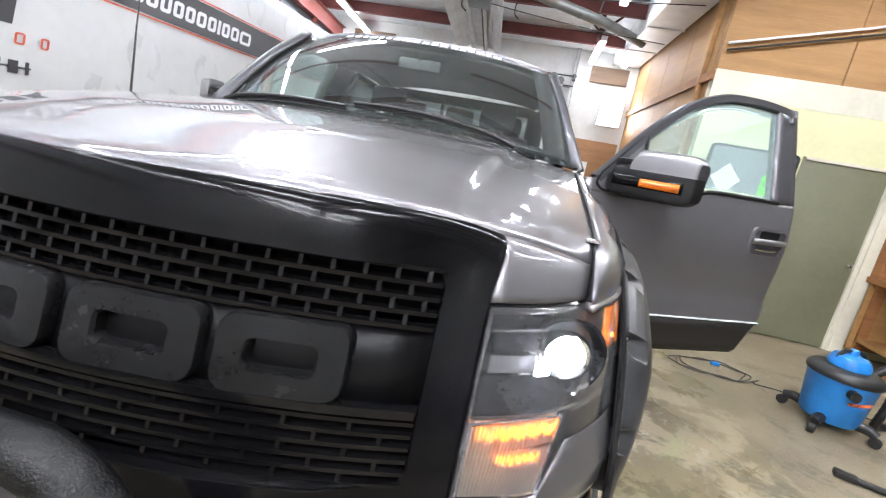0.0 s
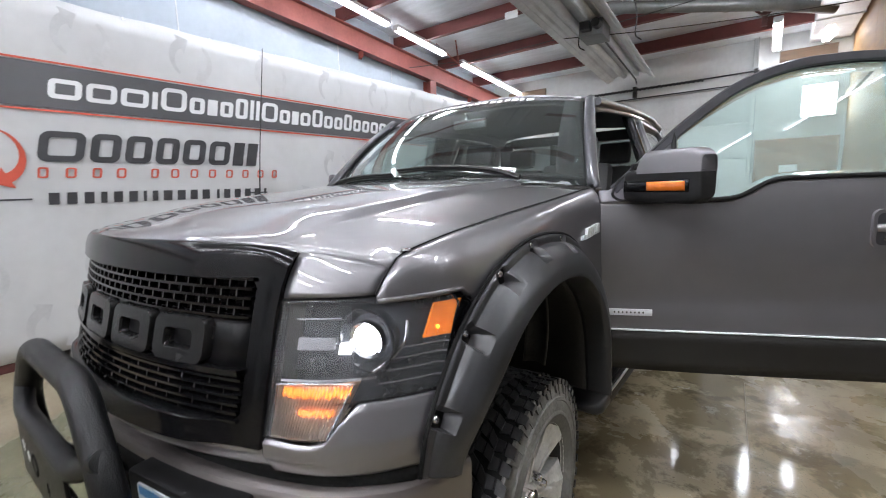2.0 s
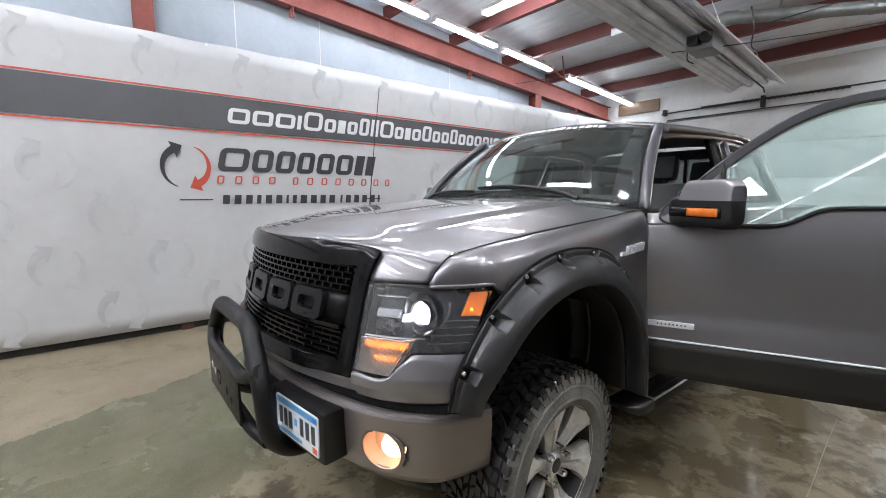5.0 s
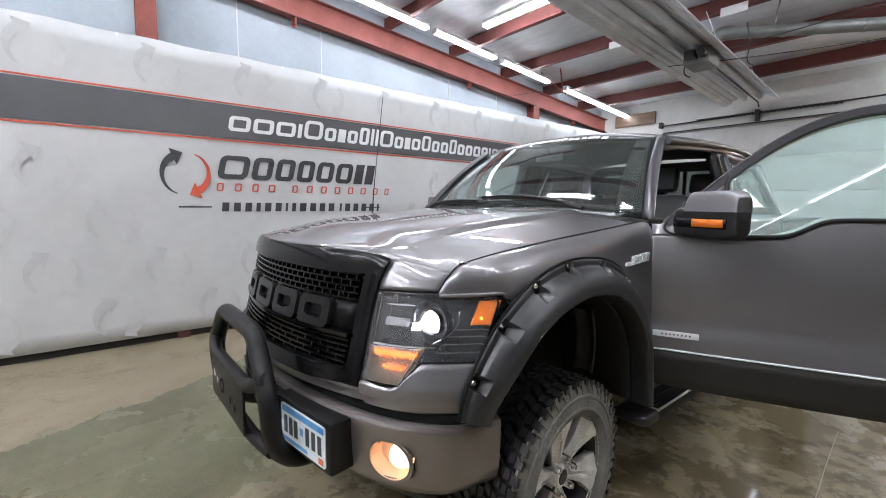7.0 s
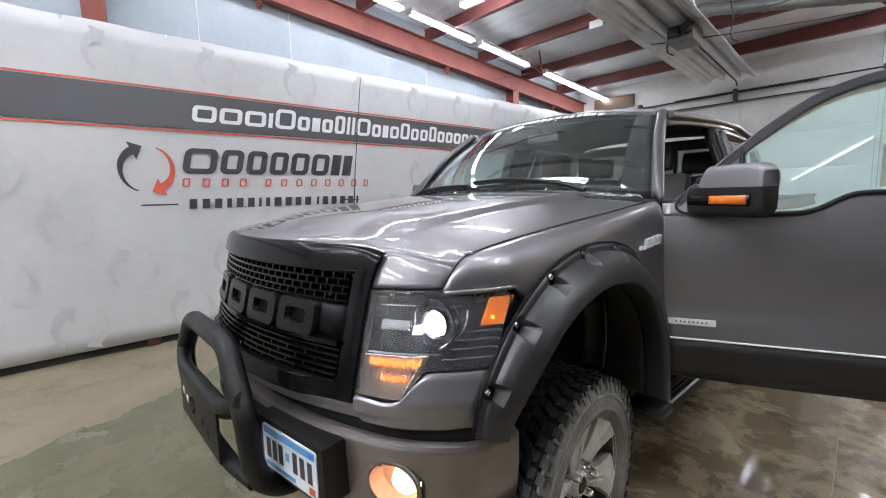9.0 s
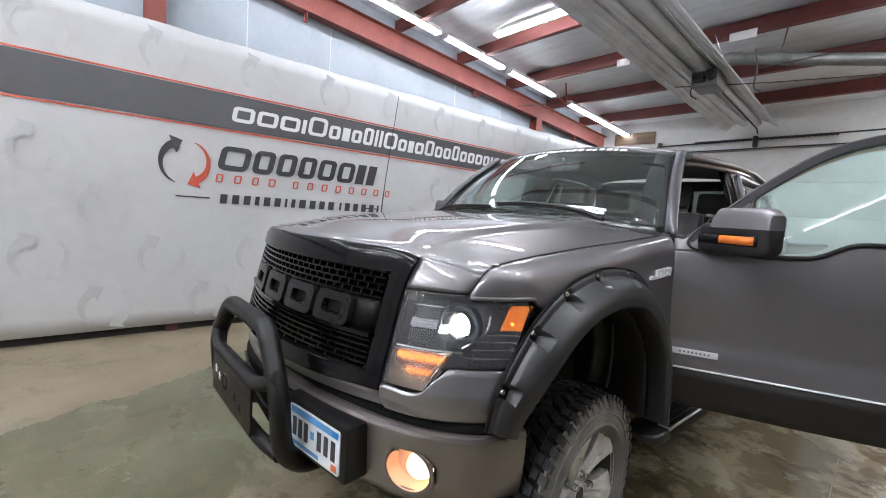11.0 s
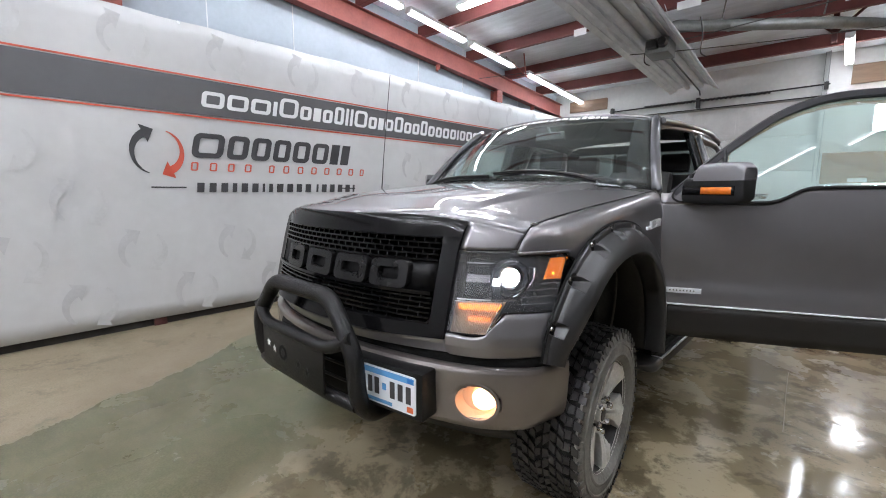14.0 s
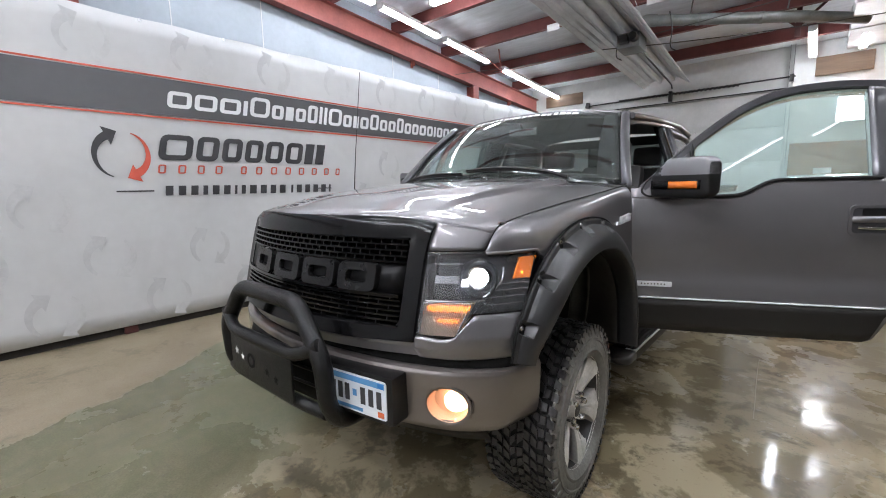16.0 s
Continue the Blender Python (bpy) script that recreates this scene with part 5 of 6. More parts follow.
for X, hw in ((-0.314, 0.106), (-0.056, 0.109), (0.183, 0.101), (0.398, 0.093)):
    bm = bmesh.new()
    o, i = rounded_rect(-hw, 1.078, hw, 1.190, 0.026, 4), rounded_rect(-hw * 0.52, 1.112, hw * 0.52, 1.156, 0.012, 4)
    loops = []
    for loop, off in ((o, 0.03), (o, 0.004), ([(a * 0.978, 1.134 + (b - 1.134) * 0.965) for a, b in o], 0.0), ([(a * 1.08, 1.134 + (b - 1.134) * 1.10) for a, b in i], 0.0), (i, 0.005), (i, 0.03)):
        loops.append([bm.verts.new((X + a, face_y(X + a, b) + off, b)) for a, b in loop])
    for a, b in zip(loops, loops[1:]):
        for k in range(len(o)):
            j = (k + 1) % len(o)
            bm.faces.new((a[k], a[j], b[j], b[k]))
    part("block_emblem", bm, EMBLEM_BLACK, grille, "black raised block with a slot")
part("emblem_backing", gridded(lambda u, v: Vector((-0.598 + 1.196 * u, face_y(-0.598 + 1.196 * u, 1.07 + v * 0.13) + 0.024, 1.07 + v * 0.13)), 20, 2), BACKING_BLACK, grille, solid=0.006)

# ---- fascia under grille and headlights ----
fascia_top = spline([0, 0.6, 0.672, 0.80, 0.842, 0.90, 1.0], [0.908, 0.908, 0.934, 0.936, 1.008, 1.012, 1.006])


def fascia(u, v):
    s = u * 2 - 1
    X = s * 0.963
    a = abs(X)
    z1 = fascia_top(a)
    z = 0.847 + v * (z1 - 0.847)
    y = -0.043 + 0.15 * (a / 0.67) ** 2 if a < 0.67 else lamp_y(a, max(0.93, z)) + 0.002
    y += 0.55 * max(0.0, 0.889 - z) + 0.008 * step(0.88, 1, v) - 0.006
    return Vector((X, y, z))


part("fascia", gridded(fascia, 100, 22), PAINT, truck, "gray painted fascia under the grille", solid=0.01)

# ---- headlights ----
for s in (-1, 1):
    lamp = part("headlight", gridded(lambda u, v: Vector((s * (0.668 + u * 0.28), lamp_y(0.668 + u * 0.28, 0.92 + v * 0.31) + 0.075, 0.92 + v * 0.31)), 12, 10), LAMP_HOUSING, truck, "clear headlight with dark housing, lit", solid=0.006)

    def edge_hi(X):
        return 1.237 - 0.012 * step(0.86, 0.95, X)

    def lens_main(u, v, s=s):
        z0 = 1.014
        X1 = 0.954 - 0.014 * v - 0.012 * step(0.9, 1, v)
        X = 0.672 + u * (X1 - 0.672)
        z = z0 + v * (edge_hi(X) - z0)
        return Vector((s * X, lamp_y(X, z) + 0.002 - 0.004 * math.sin(v * math.pi), z))

    def lens_low(u, v, s=s):
        X = 0.672 + u * (0.136 + 0.034 * v)
        z = 0.938 + v * 0.076
        return Vector((s * X, lamp_y(X, z) + 0.002, z))

    def inside(X, z, depth):
        return Vector((s * X, lamp_y(X, z) + depth, z))

    def bar_in(name, x0, x1, z0, z1, depth, mat, parent, label="", thick=0.012):
        return part(name, gridded(lambda u, v: inside(x0 + u * (x1 - x0), z0 + v * (z1 - z0), depth), 8, 2), mat, parent, label, smooth=False, solid=thick)
    def lens_all(u, v):
        k = round(v * 20)
        return lens_low(u, k / 6) if k <= 6 else lens_main(u, (k - 7) / 13 + (0.004 if k == 7 else 0))
    lens = part("lens", gridded(lens_all, 30, 20), LENS, lamp, "clear plastic lens", solid=0.003, offset=1 if s > 0 else -1)
    lens.visible_shadow = False
    rimp = [lens_main(k / 12, 1) for k in range(13)] + [lens_main(1, 1 - k / 8) for k in range(1, 9)] + [lens_main(1 - k / 8, 0) for k in range(1, 4)] + [lens_low(1, 1 - k / 4) for k in range(5)] + [lens_low(1 - k / 6, 0) for k in range(1, 7)] + [lens_low(0, k / 4) for k in range(1, 5)] + [lens_main(0, k / 8) for k in range(1, 8)]
    part("lens_rim", tubed([p + Vector((0, 0.004, 0)) for p in rimp], 0.0045, 6, True), GLOSS_BLACK, lamp)
    # projector in its dark bowl, with a small second emitter beside it
    px, pz = 0.820, 1.138
    m = pose(s * px, lamp_y(px, pz) + 0.050, pz, 90, 0, 14 * s)
    proj = part("projector", lathe([(0.047, -0.01), (0.047, 0.014), (0.043, 0.020), (0.035, 0.016), (0.033, 0.0)], m, 36, False), CHROME, lamp, "chrome projector ring")
    part("projector_lens", lathe([(0.0345, 0.004), (0.032, 0.014), (0.024, 0.022), (0.012, 0.027), (0.0005, 0.028)], m, 32, False), HEADLAMP_LIT, proj, "glowing projector lens")
    part("projector_bowl", lathe([(0.064, -0.03), (0.070, 0.0), (0.076, 0.018), (0.071, 0.019), (0.058, -0.005)], m, 36, False), LAMP_HOUSING, lamp)
    bar_in("side_emitter", 0.776, 0.797, 1.108, 1.132, 0.040, HEADLAMP_LIT, lamp, "small glowing emitter", 0.008)
    # stepped reflectors towards the grille
    bar_in("reflector_panel", 0.684, 0.768, 1.070, 1.108, 0.050, LAMP_HOUSING, lamp, "dark stepped reflector")
    bar_in("reflector_panel", 0.690, 0.766, 1.118, 1.146, 0.038, REFLECTOR, lamp, "gray stepped reflector", 0.020)
    bar_in("reflector_box", 0.694, 0.762, 1.150, 1.186, 0.045, LAMP_HOUSING, lamp, thick=0.02)
    bar_in("reflector_strip", 0.686, 0.775, 1.188, 1.192, 0.030, REFLECTOR, lamp)
    bar_in("reflector_strip", 0.684, 0.860, 1.057, 1.0625, 0.012, CHROME, lamp, "thin bright strip")
    for x0, x1, z0 in ((0.880, 0.936, 1.112), (0.872, 0.938, 1.090), (0.868, 0.940, 1.066), (0.860, 0.942, 1.040)):
        bar_in("reflector_strip", x0, x1, z0, z0 + 0.003, 0.026, REFLECTOR, lamp)
    part("light_guide", tubed(smooth_path([inside(0.880, 1.172, 0.022), inside(0.884, 1.13, 0.022), inside(0.872, 1.095, 0.022), inside(0.850, 1.070, 0.022)], 5), 0.0042, 8), CHROME, lamp)
    bar_in("side_marker", 0.913, 0.944, 1.130, 1.207, 0.006, AMBER, lamp, "amber side marker", 0.012)
    part("marker_bead", lathe([(0.006, 0), (0.004, 0.003), (0.0003, 0.004)], pose(s * 0.926, lamp_y(0.926, 1.15) + 0.004, 1.150, 90, 0, 40 * s), 10, False), AMBER_LIT, lamp)
    # ribbed turn signal in the lower corner
    def cup(u, v):
        z = 0.942 + v * 0.108
        X = 0.680 + u * (0.122 + 0.026 * v)
        return inside(X, z, 0.040 - 0.018 * math.cos((u - 0.5) * 2.6))
    turn = part("turn_reflector", gridded(cup, 12, 8), TURN_CUP, lamp, "bright turn signal reflector", solid=0.004)
    for x0, x1, z0, z1 in ((0.694, 0.828, 1.024, 1.044), (0.735, 0.804, 0.986, 0.998)):
        bm = bmesh.new()
        for k in range(20):
            xa, xb = x0 + (x1 - x0) * (k + 0.15) / 20, x0 + (x1 - x0) * (k + 0.75) / 20
            dz = 0.004 * math.sin(k * 1.7)
            grid(bm, lambda u, v: inside(xa + u * (xb - xa), z0 + dz + v * (z1 - z0 - abs(dz)), 0.013), 1, 2)
        part("turn_glow", bm, AMBER_LIT, turn, "glowing amber turn signal", smooth=False, solid=0.003)
    for k in range(22):
        u = (k + 0.5) / 22
        a, b = inside(0.682 + u * 0.122, 0.943, 0.008), inside(0.684 + u * 0.144, 1.050, 0.008)
        part("lens_flute", tubed([a, b], 0.0030, 6), FLUTE, lamp)
    part("flute_frame", tubed([inside(0.680, 0.943, 0.006), inside(0.682, 1.052, 0.006), inside(0.832, 1.052, 0.006), inside(0.806, 0.943, 0.006)], 0.003, 6), REFLECTOR, lamp)

# ---- bumper ----
bump_y = spline([0, 0.3, 0.55, 0.765, 0.88, 0.95, 0.99], [-0.03, 0.0, 0.05, 0.130, 0.215, 0.305, 0.46])
FOG = Vector((0.779, 0, 0.674))
prof = [(0.085, 0.809), (0.022, 0.809), (0.006, 0.803), (0.0, 0.790), (0.0, 0.74), (0.002, 0.70), (0.004, 0.66), (0.008, 0.62), (0.016, 0.585), (0.034, 0.560), (0.07, 0.548)]
bm = bmesh.new()
n, npf = 180, 40
vs = []
for k in range(n + 1):
    s = (k / n * 2 - 1)
    X = 0.99 * math.sin(abs(s) ** 0.9 * math.pi / 2) * (1 if s > 0 else -1)
    row = []
    for j in range(npf + 1):
        q = j / npf * (len(prof) - 1)
        i = min(len(prof) - 2, int(q))
        t = q - i
        d = prof[i][0] + (prof[i + 1][0] - prof[i][0]) * t
        z = prof[i][1] + (prof[i + 1][1] - prof[i][1]) * t
        row.append(bm.verts.new((X - (1 if X > 0 else -1) * d * step(0.85, 0.99, abs(X)), bump_y(abs(X)) + d * (1 - 0.7 * step(0.85, 0.99, abs(X))), z)))
    vs.append(row)
for k in range(n):
    for j in range(npf):
        q = [vs[k][j], vs[k + 1][j], vs[k + 1][j + 1], vs[k][j + 1]]
        c = sum((v.co for v in q), Vector()) / 4
        if math.hypot((abs(c.x) - FOG.x) * 0.86, c.z - FOG.z) < 0.067:
            continue
        bm.faces.new(q)
bumper = part("bumper", bm, BUMPER_PAINT, truck, "gray painted steel bumper", solid=0.006)
for s in (-1, 1):
    fy = bump_y(FOG.x)
    m = pose(s * FOG.x, fy + 0.004, FOG.z, 90, 0, 24 * s) @ Matrix.Diagonal((1.2, 1, 1, 1))
    fog = part("fog_lamp", lathe([(0.066, 0.002), (0.066, -0.02), (0.054, -0.055), (0.001, -0.065)], m, 40, False), FOG_CUP, bumper, "round fog lamp, lit warm white")
    part("fog_bezel", lathe([(0.078, -0.004), (0.077, 0.003), (0.072, 0.004), (0.068, 0.002), (0.066, -0.006)], m, 48, False), BUMPER_PAINT, fog, "gray rolled rim of the lamp hole")
    part("fog_bulb", lathe([(0.040, -0.045), (0.034, -0.026), (0.018, -0.016), (0.001, -0.013)], m @ Matrix.Translation((0.020 * s, 0, 0)), 24, False), FOG_LIT, fog, "glowing fog bulb")
    part("fog_lens", lathe([(0.066, -0.003), (0.0663, 0.0), (0.04, 0.003), (0.0003, 0.004)], m, 40), LENS, fog).visible_shadow = False
# dark sheet paints the shade in the gap between fascia and bumper
part("bumper_gap", gridded(lambda u, v: Vector(((u * 2 - 1) * 0.96, bump_y(abs(u * 2 - 1) * 0.96) + 0.035 + 0.012 * v, 0.80 + v * 0.055)), 60, 2), DARK, truck, "dark sheet for the shaded gap above the bumper", solid=0.01)
part("air_dam", gridded(lambda u, v: Vector(((u * 2 - 1) * 0.86, bump_y(abs(u * 2 - 1) * 0.86) + 0.06 + 0.05 * v, 0.56 - v * 0.07)), 40, 2), TRIM_BLACK, truck, solid=0.01)

# black intake in the middle of the bumper, with two bars across it
intake = part("air_intake", gridded(lambda u, v: Vector((-0.52 + 0.82 * u, bump_y(abs(-0.52 + 0.82 * u)) + 0.001 - 0.012 * math.sin(v * math.pi) ** 0.3, 0.556 + 0.214 * v)), 30, 8), DARK, bumper, "black intake opening in the bumper", solid=0.004)
for zz in (0.630, 0.700):
    part("intake_bar", tubed([(-0.51 + 0.80 * k / 16, bump_y(abs(-0.51 + 0.80 * k / 16)) - 0.014, zz) for k in range(17)], 0.007, 8), TRIM_BLACK, intake)
# plate bracket and plate, offset to the driver's side
PLATE_TURN = Matrix.Translation((0.618, 0, 0)) @ Matrix.Rotation(radians(8.4), 4, "Z") @ Matrix.Translation((-0.618, 0, 0))
part("plate_bracket", boxed((0.26, -0.012, 0.600), (0.645, 0.09, 0.790), 0.014, PLATE_TURN), TRIM_BLACK, truck, "black plastic plate bracket")
bm = bmesh.new()
TOF = Matrix(((1, 0, 0, 0), (0, 0, -1, 0), (0, 1, 0, 0), (0, 0, 0, 1)))
prism(bm, rounded_rect(0.313, 0.620, 0.618, 0.772, 0.012), 0.012, 0.0155, PLATE_TURN @ TOF)
plate = part("license_plate", bm, PLATE_WHITE, truck, "white and blue license plate on a black bracket", smooth=False)


def plate_bar(x0, x1, z0, z1, mat, lift=0.0165):
    bm = bmesh.new()
    prism(bm, [(x0, z0), (x1, z0), (x1, z1), (x0, z1)], 0.0155, lift, PLATE_TURN @ TOF)
    part("plate_bar", bm, mat, plate, smooth=False)


plate_bar(0.322, 0.609, 0.742, 0.765, PLATE_BLUE)
plate_bar(0.322, 0.500, 0.628, 0.642, PLATE_BLUE)
plate_bar(0.575, 0.605, 0.628, 0.650, ORANGE_INK)
plate_bar(0.578, 0.606, 0.744, 0.762, BLUE_PLASTIC, 0.017)
for x in (0.335, 0.372, 0.409, 0.490, 0.530, 0.570):
    plate_bar(x, x + 0.024, 0.660, 0.728, INK)
plate_bar(0.450, 0.470, 0.685, 0.712, PLATE_BLUE)

# ---- bull bar ----
bull = part("bull_bar", tubed(rounded_path([(-0.30, 0.14, 0.50), (-0.36, -0.03, 0.54), (-0.405, -0.12, 0.64), (-0.405, -0.135, 0.84), (-0.235, -0.125, 1.035), (0.235, -0.125, 1.035), (0.405, -0.135, 0.84), (0.405, -0.12, 0.64), (0.36, -0.03, 0.54), (0.30, 0.14, 0.50)], 0.065, 8), 0.036, 20), POWDER, truck, "textured black tubular bull bar")
part("cross_tube", tubed(rounded_path([(-0.395, -0.135, 0.90), (-0.27, -0.165, 0.835), (0.27, -0.165, 0.835), (0.395, -0.135, 0.90)], 0.06, 6), 0.027, 16), POWDER, bull)
part("low_tube", tubed(rounded_path([(-0.395, -0.12, 0.62), (-0.27, -0.15, 0.635), (0.27, -0.15, 0.635), (0.395, -0.12, 0.62)], 0.06, 6), 0.026, 16), POWDER, bull)
skid = part("skid_plate", boxed((-0.265, -0.186, 0.645), (0.265, -0.176, 0.835), 0.004), POWDER, bull, "flat black skid plate with star cutouts")


def star(cx, cz, r, mat, name):
    pts = [(cx + (r if k % 2 == 0 else r * 0.42) * math.sin(k * math.pi / 5), cz + (r if k % 2 == 0 else r * 0.42) * math.cos(k * math.pi / 5)) for k in range(10)]
    bm = bmesh.new()
    prism(bm, pts, 0.186, 0.1875, TOF)
    part(name, bm, mat, skid, smooth=False)


star(-0.205, 0.752, 0.020, PAPER, "star_cutout")
star(-0.150, 0.735, 0.018, PAPER, "star_cutout")
star(0.07, 0.72, 0.019, DARK, "star_cutout")
star(0.14, 0.705, 0.019, DARK, "star_cutout")
part("emblem_cutout", lathe([(0.020, 0), (0.034, 0.0), (0.034, 0.0015), (0.020, 0.0015)], pose(-0.07, -0.186, 0.735, 90, 0, 0), 24, False), DARK, skid)
for s in (-1, 1):
    part("mount_bracket", boxed((s * 0.33 - 0.012, -0.02, 0.54), (s * 0.33 + 0.012, 0.2, 0.60), 0.006), POWDER, bull)

# ---- cab ----
ws_low = spline([0, 0.5, 0.8, 0.9], [1.40, 1.46, 1.56, 1.62])


def shield(u, v):
    s = u * 2 - 1
    low = Vector((s * 0.915, ws_low(abs(s) * 0.90), 1.515 - 0.045 * abs(s) ** 2.5))
    top = Vector((s * 0.728, 2.02 + 0.075 * abs(s) ** 2.2, 2.005 - 0.058 * abs(s) ** 2.2))
    p = low.lerp(top, v)
    p.y -= 0.03 * math.sin(v * math.pi)
    p.z += 0.022 * math.sin(v * math.pi)
    return p


glass = part("windshield", gridded(shield, 24, 14), SHIELD_GLASS, truck, "tinted windshield", solid=0.004)
glass.visible_shadow = False
# dark glass border
bm = bmesh.new()
for f in (lambda u, v: shield(u, v * 0.09), lambda u, v: shield(u, 0.94 + v * 0.06), lambda u, v: shield(v * 0.085, u), lambda u, v: shield(1 - v * 0.085, u)):
    grid(bm, lambda u, v, f=f: f(u, v) + Vector((0, 0.008, -0.004)), 24, 2)
part("glass_border", bm, DARK, truck, solid=0.002)
# pale decal strip at the head of the windshield, as plain bars
rd = random.Random(11)
u = 0.20
while u < 0.80:
    w = rd.uniform(0.016, 0.030)
    h0 = rd.uniform(0.0, 0.012)
    part("decal_bar", gridded(lambda a, b: shield(u + a * w, 0.925 + h0 + b * 0.040) + Vector((0, -0.006, 0.005)), 2, 2), PAPER, glass, "white plain decal bar", solid=0.001)
    u += w + rd.uniform(0.005, 0.014)


def a_pillar(u, v, s):
    out_low, out_top = Vector((0.948, 1.60, 1.470)), Vector((0.752, 2.12, 1.957))
    p, q = shield(0.985, u), out_low.lerp(out_top, u)
    q.y -= 0.02 * math.sin(u * math.pi)
    r = p.lerp(q, v)
    r += Vector((0.3, -0.6, 0.5)) * 0.022 * math.sin(v * math.pi)
    return Vector((s * r.x, r.y, r.z))


def roof(u, v):
    s = u * 2 - 1
    y0 = 2.02 + 0.09 * abs(s) ** 2.2
    y = y0 + v * (3.78 - y0)
    hw = 0.75 + 0.02 * math.sin(v * math.pi)
    z = 2.013 + 0.055 * math.sin(min(1, v * 1.25 + 0.1) * math.pi / 2) - 0.065 * abs(s) ** 3 - 0.05 * step(0.75, 1, v) - 0.01 * (1 - step(0, 0.08, v))
    z -= 0.07 * step(0.93, 1.0, abs(s))
    return Vector((s * hw * (1 + 0.02 * step(0.93, 1, abs(s))), y, z))


part("roof", gridded(roof, 40, 24), PAINT, truck, "gray cab roof", solid=0.02)
part("headliner_panel", gridded(lambda u, v: roof(0.05 + u * 0.9, 0.03 + v * 0.9) + Vector((0, 0, -0.05)), 20, 10), HEADLINER, truck, solid=0.01)
for s in (-1, 1):
    # body-colour pillar, given the darkened paint to look shaded
    part("a_pillar", gridded(lambda u, v: a_pillar(u, v, s), 16, 8), PAINT_SHADED, truck, solid=0.03, offset=-1 if s > 0 else 1)
    part("roof_rail", tubed([(s * 0.772, 2.10 + k * 0.168, 1.918 + 0.05 * math.sin(min(1, (k / 10) * 1.25 + 0.1) * math.pi / 2) - 0.045 * step(0.75, 1, k / 10)) for k in range(11)], 0.022, 10), PAINT_SHADED, truck)
    # body side behind the front door: rocker, pillars, rear door, bed
    part("rocker", boxed((s * 0.90, 1.54, 0.60), (s * 0.965, 3.85, 0.74), 0.02), PAINT, truck)
    part("b_pillar", boxed((s * 0.88, 2.80, 0.70), (s * 0.955, 2.93, 1.46), 0.015), PAINT, truck)
    bm = bmesh.new()
    grid(bm, lambda u, v: Vector((s * (0.95 - 0.175 * v), 2.72 + 0.21 * u + 0.05 * v, 1.45 + 0.48 * v)), 2, 8)
    part("b_pillar_upper", bm, GLOSS_BLACK, truck, solid=0.05, offset=-1 if s > 0 else 1)

    def rear_door(u, v, s=s):
        z = 0.66 + 0.82 * v
        return Vector((s * (0.972 + 0.008 * math.sin(v * math.pi) - 0.02 * step(0.9, 1, v)), 2.94 + u * 0.84, z))
    rdoor = part("rear_door", gridded(rear_door, 16, 14), PAINT, truck, solid=0.05, offset=-1 if s > 0 else 1)
    gl = part("rear_door_glass", gridded(lambda u, v: Vector((s * (0.945 - 0.165 * v), 2.99 + u * (0.70 - 0.12 * v) + 0.05 * v, 1.47 + 0.42 * v)), 6, 6), TINTED, rdoor, solid=0.004)
    gl.visible_shadow = False
    fr = [(0.95, 2.93, 1.47), (0.775, 2.99, 1.90), (0.775, 3.60, 1.88), (0.95, 3.78, 1.47)]
    part("window_frame", tubed(rounded_path([(s * a, b, c) for a, b, c in fr], 0.06, 5), 0.026, 10), PAINT_SHADED, rdoor)
    part("rear_door_handle", boxed((s * 0.975, 3.52, 1.29), (s * 1.005, 3.72, 1.335), 0.012), CHROME, rdoor)
    part("c_pillar", gridded(lambda u, v: Vector((s * (0.965 - 0.19 * v), 3.76 + u * 0.12 - 0.10 * v * (1 - u), 1.44 + 0.46 * v)), 4, 8), PAINT, truck, solid=0.05, offset=-1 if s > 0 else 1)

    def bed_side(u, v, s=s):
        y = 3.90 + u * 1.85
        z = 0.70 + v * 0.72
        return Vector((s * (0.975 - 0.015 * step(0.85, 1, v)), y, z))
    bm = bmesh.new()
    vs2 = grid(bm, bed_side, 60, 24)
    kill = [f for f in bm.faces if math.hypot(f.calc_center_median().y - 4.56, f.calc_center_median().z - 0.58) < 0.62]
    bmesh.ops.delete(bm, geom=kill, context="FACES")
    part("bed_side", bm, PAINT, truck, solid=0.04, offset=-1 if s > 0 else 1)
    part("bed_rail", boxed((s * 0.90, 3.90, 1.405), (s * 0.975, 5.76, 1.430), 0.01), TRIM_BLACK, truck)
    # running board
    bm = bmesh.new()
    box(bm, (s * 0.83, 1.66, 0.385), (s * 0.992, 3.75, 0.450), 0.024)
    rb = part("running_board", bm, TRIM_BLACK, truck, "black running board with ribbed step")
    for k in range(6):
        part("step_rib", boxed((s * (0.846 + 0.023 * k), 1.71, 0.448), (s * (0.856 + 0.023 * k), 3.70, 0.455), 0.002), TRIM_BLACK, rb, smooth=False)
    part("step_trim", boxed((s * 0.978, 1.70, 0.444), (s * 0.988, 3.72, 0.455), 0.003), GALV, rb, "dull metal edge strip")
    part("step_clasp", boxed((s * 0.925, 1.690, 0.444), (s * 0.990, 1.704, 0.457), 0.003), GALV, rb, "dull metal clasp")
    bm = bmesh.new()
    rings = []
    for k in range(9):
        f = k / 8
        nose = math.sqrt(max(0.0, 1 - (1 - min(1, f * 2.2)) ** 2))
        x1, lo, hi = 0.925 + 0.070 * nose, 0.422 - 0.030 * nose, 0.440 + 0.013 * nose
        rings.append([bm.verts.new((s * a, 1.525 + 0.165 * f, b)) for a, b in rounded_rect(0.80, lo, x1, hi, 0.4 * (hi - lo), 4)])
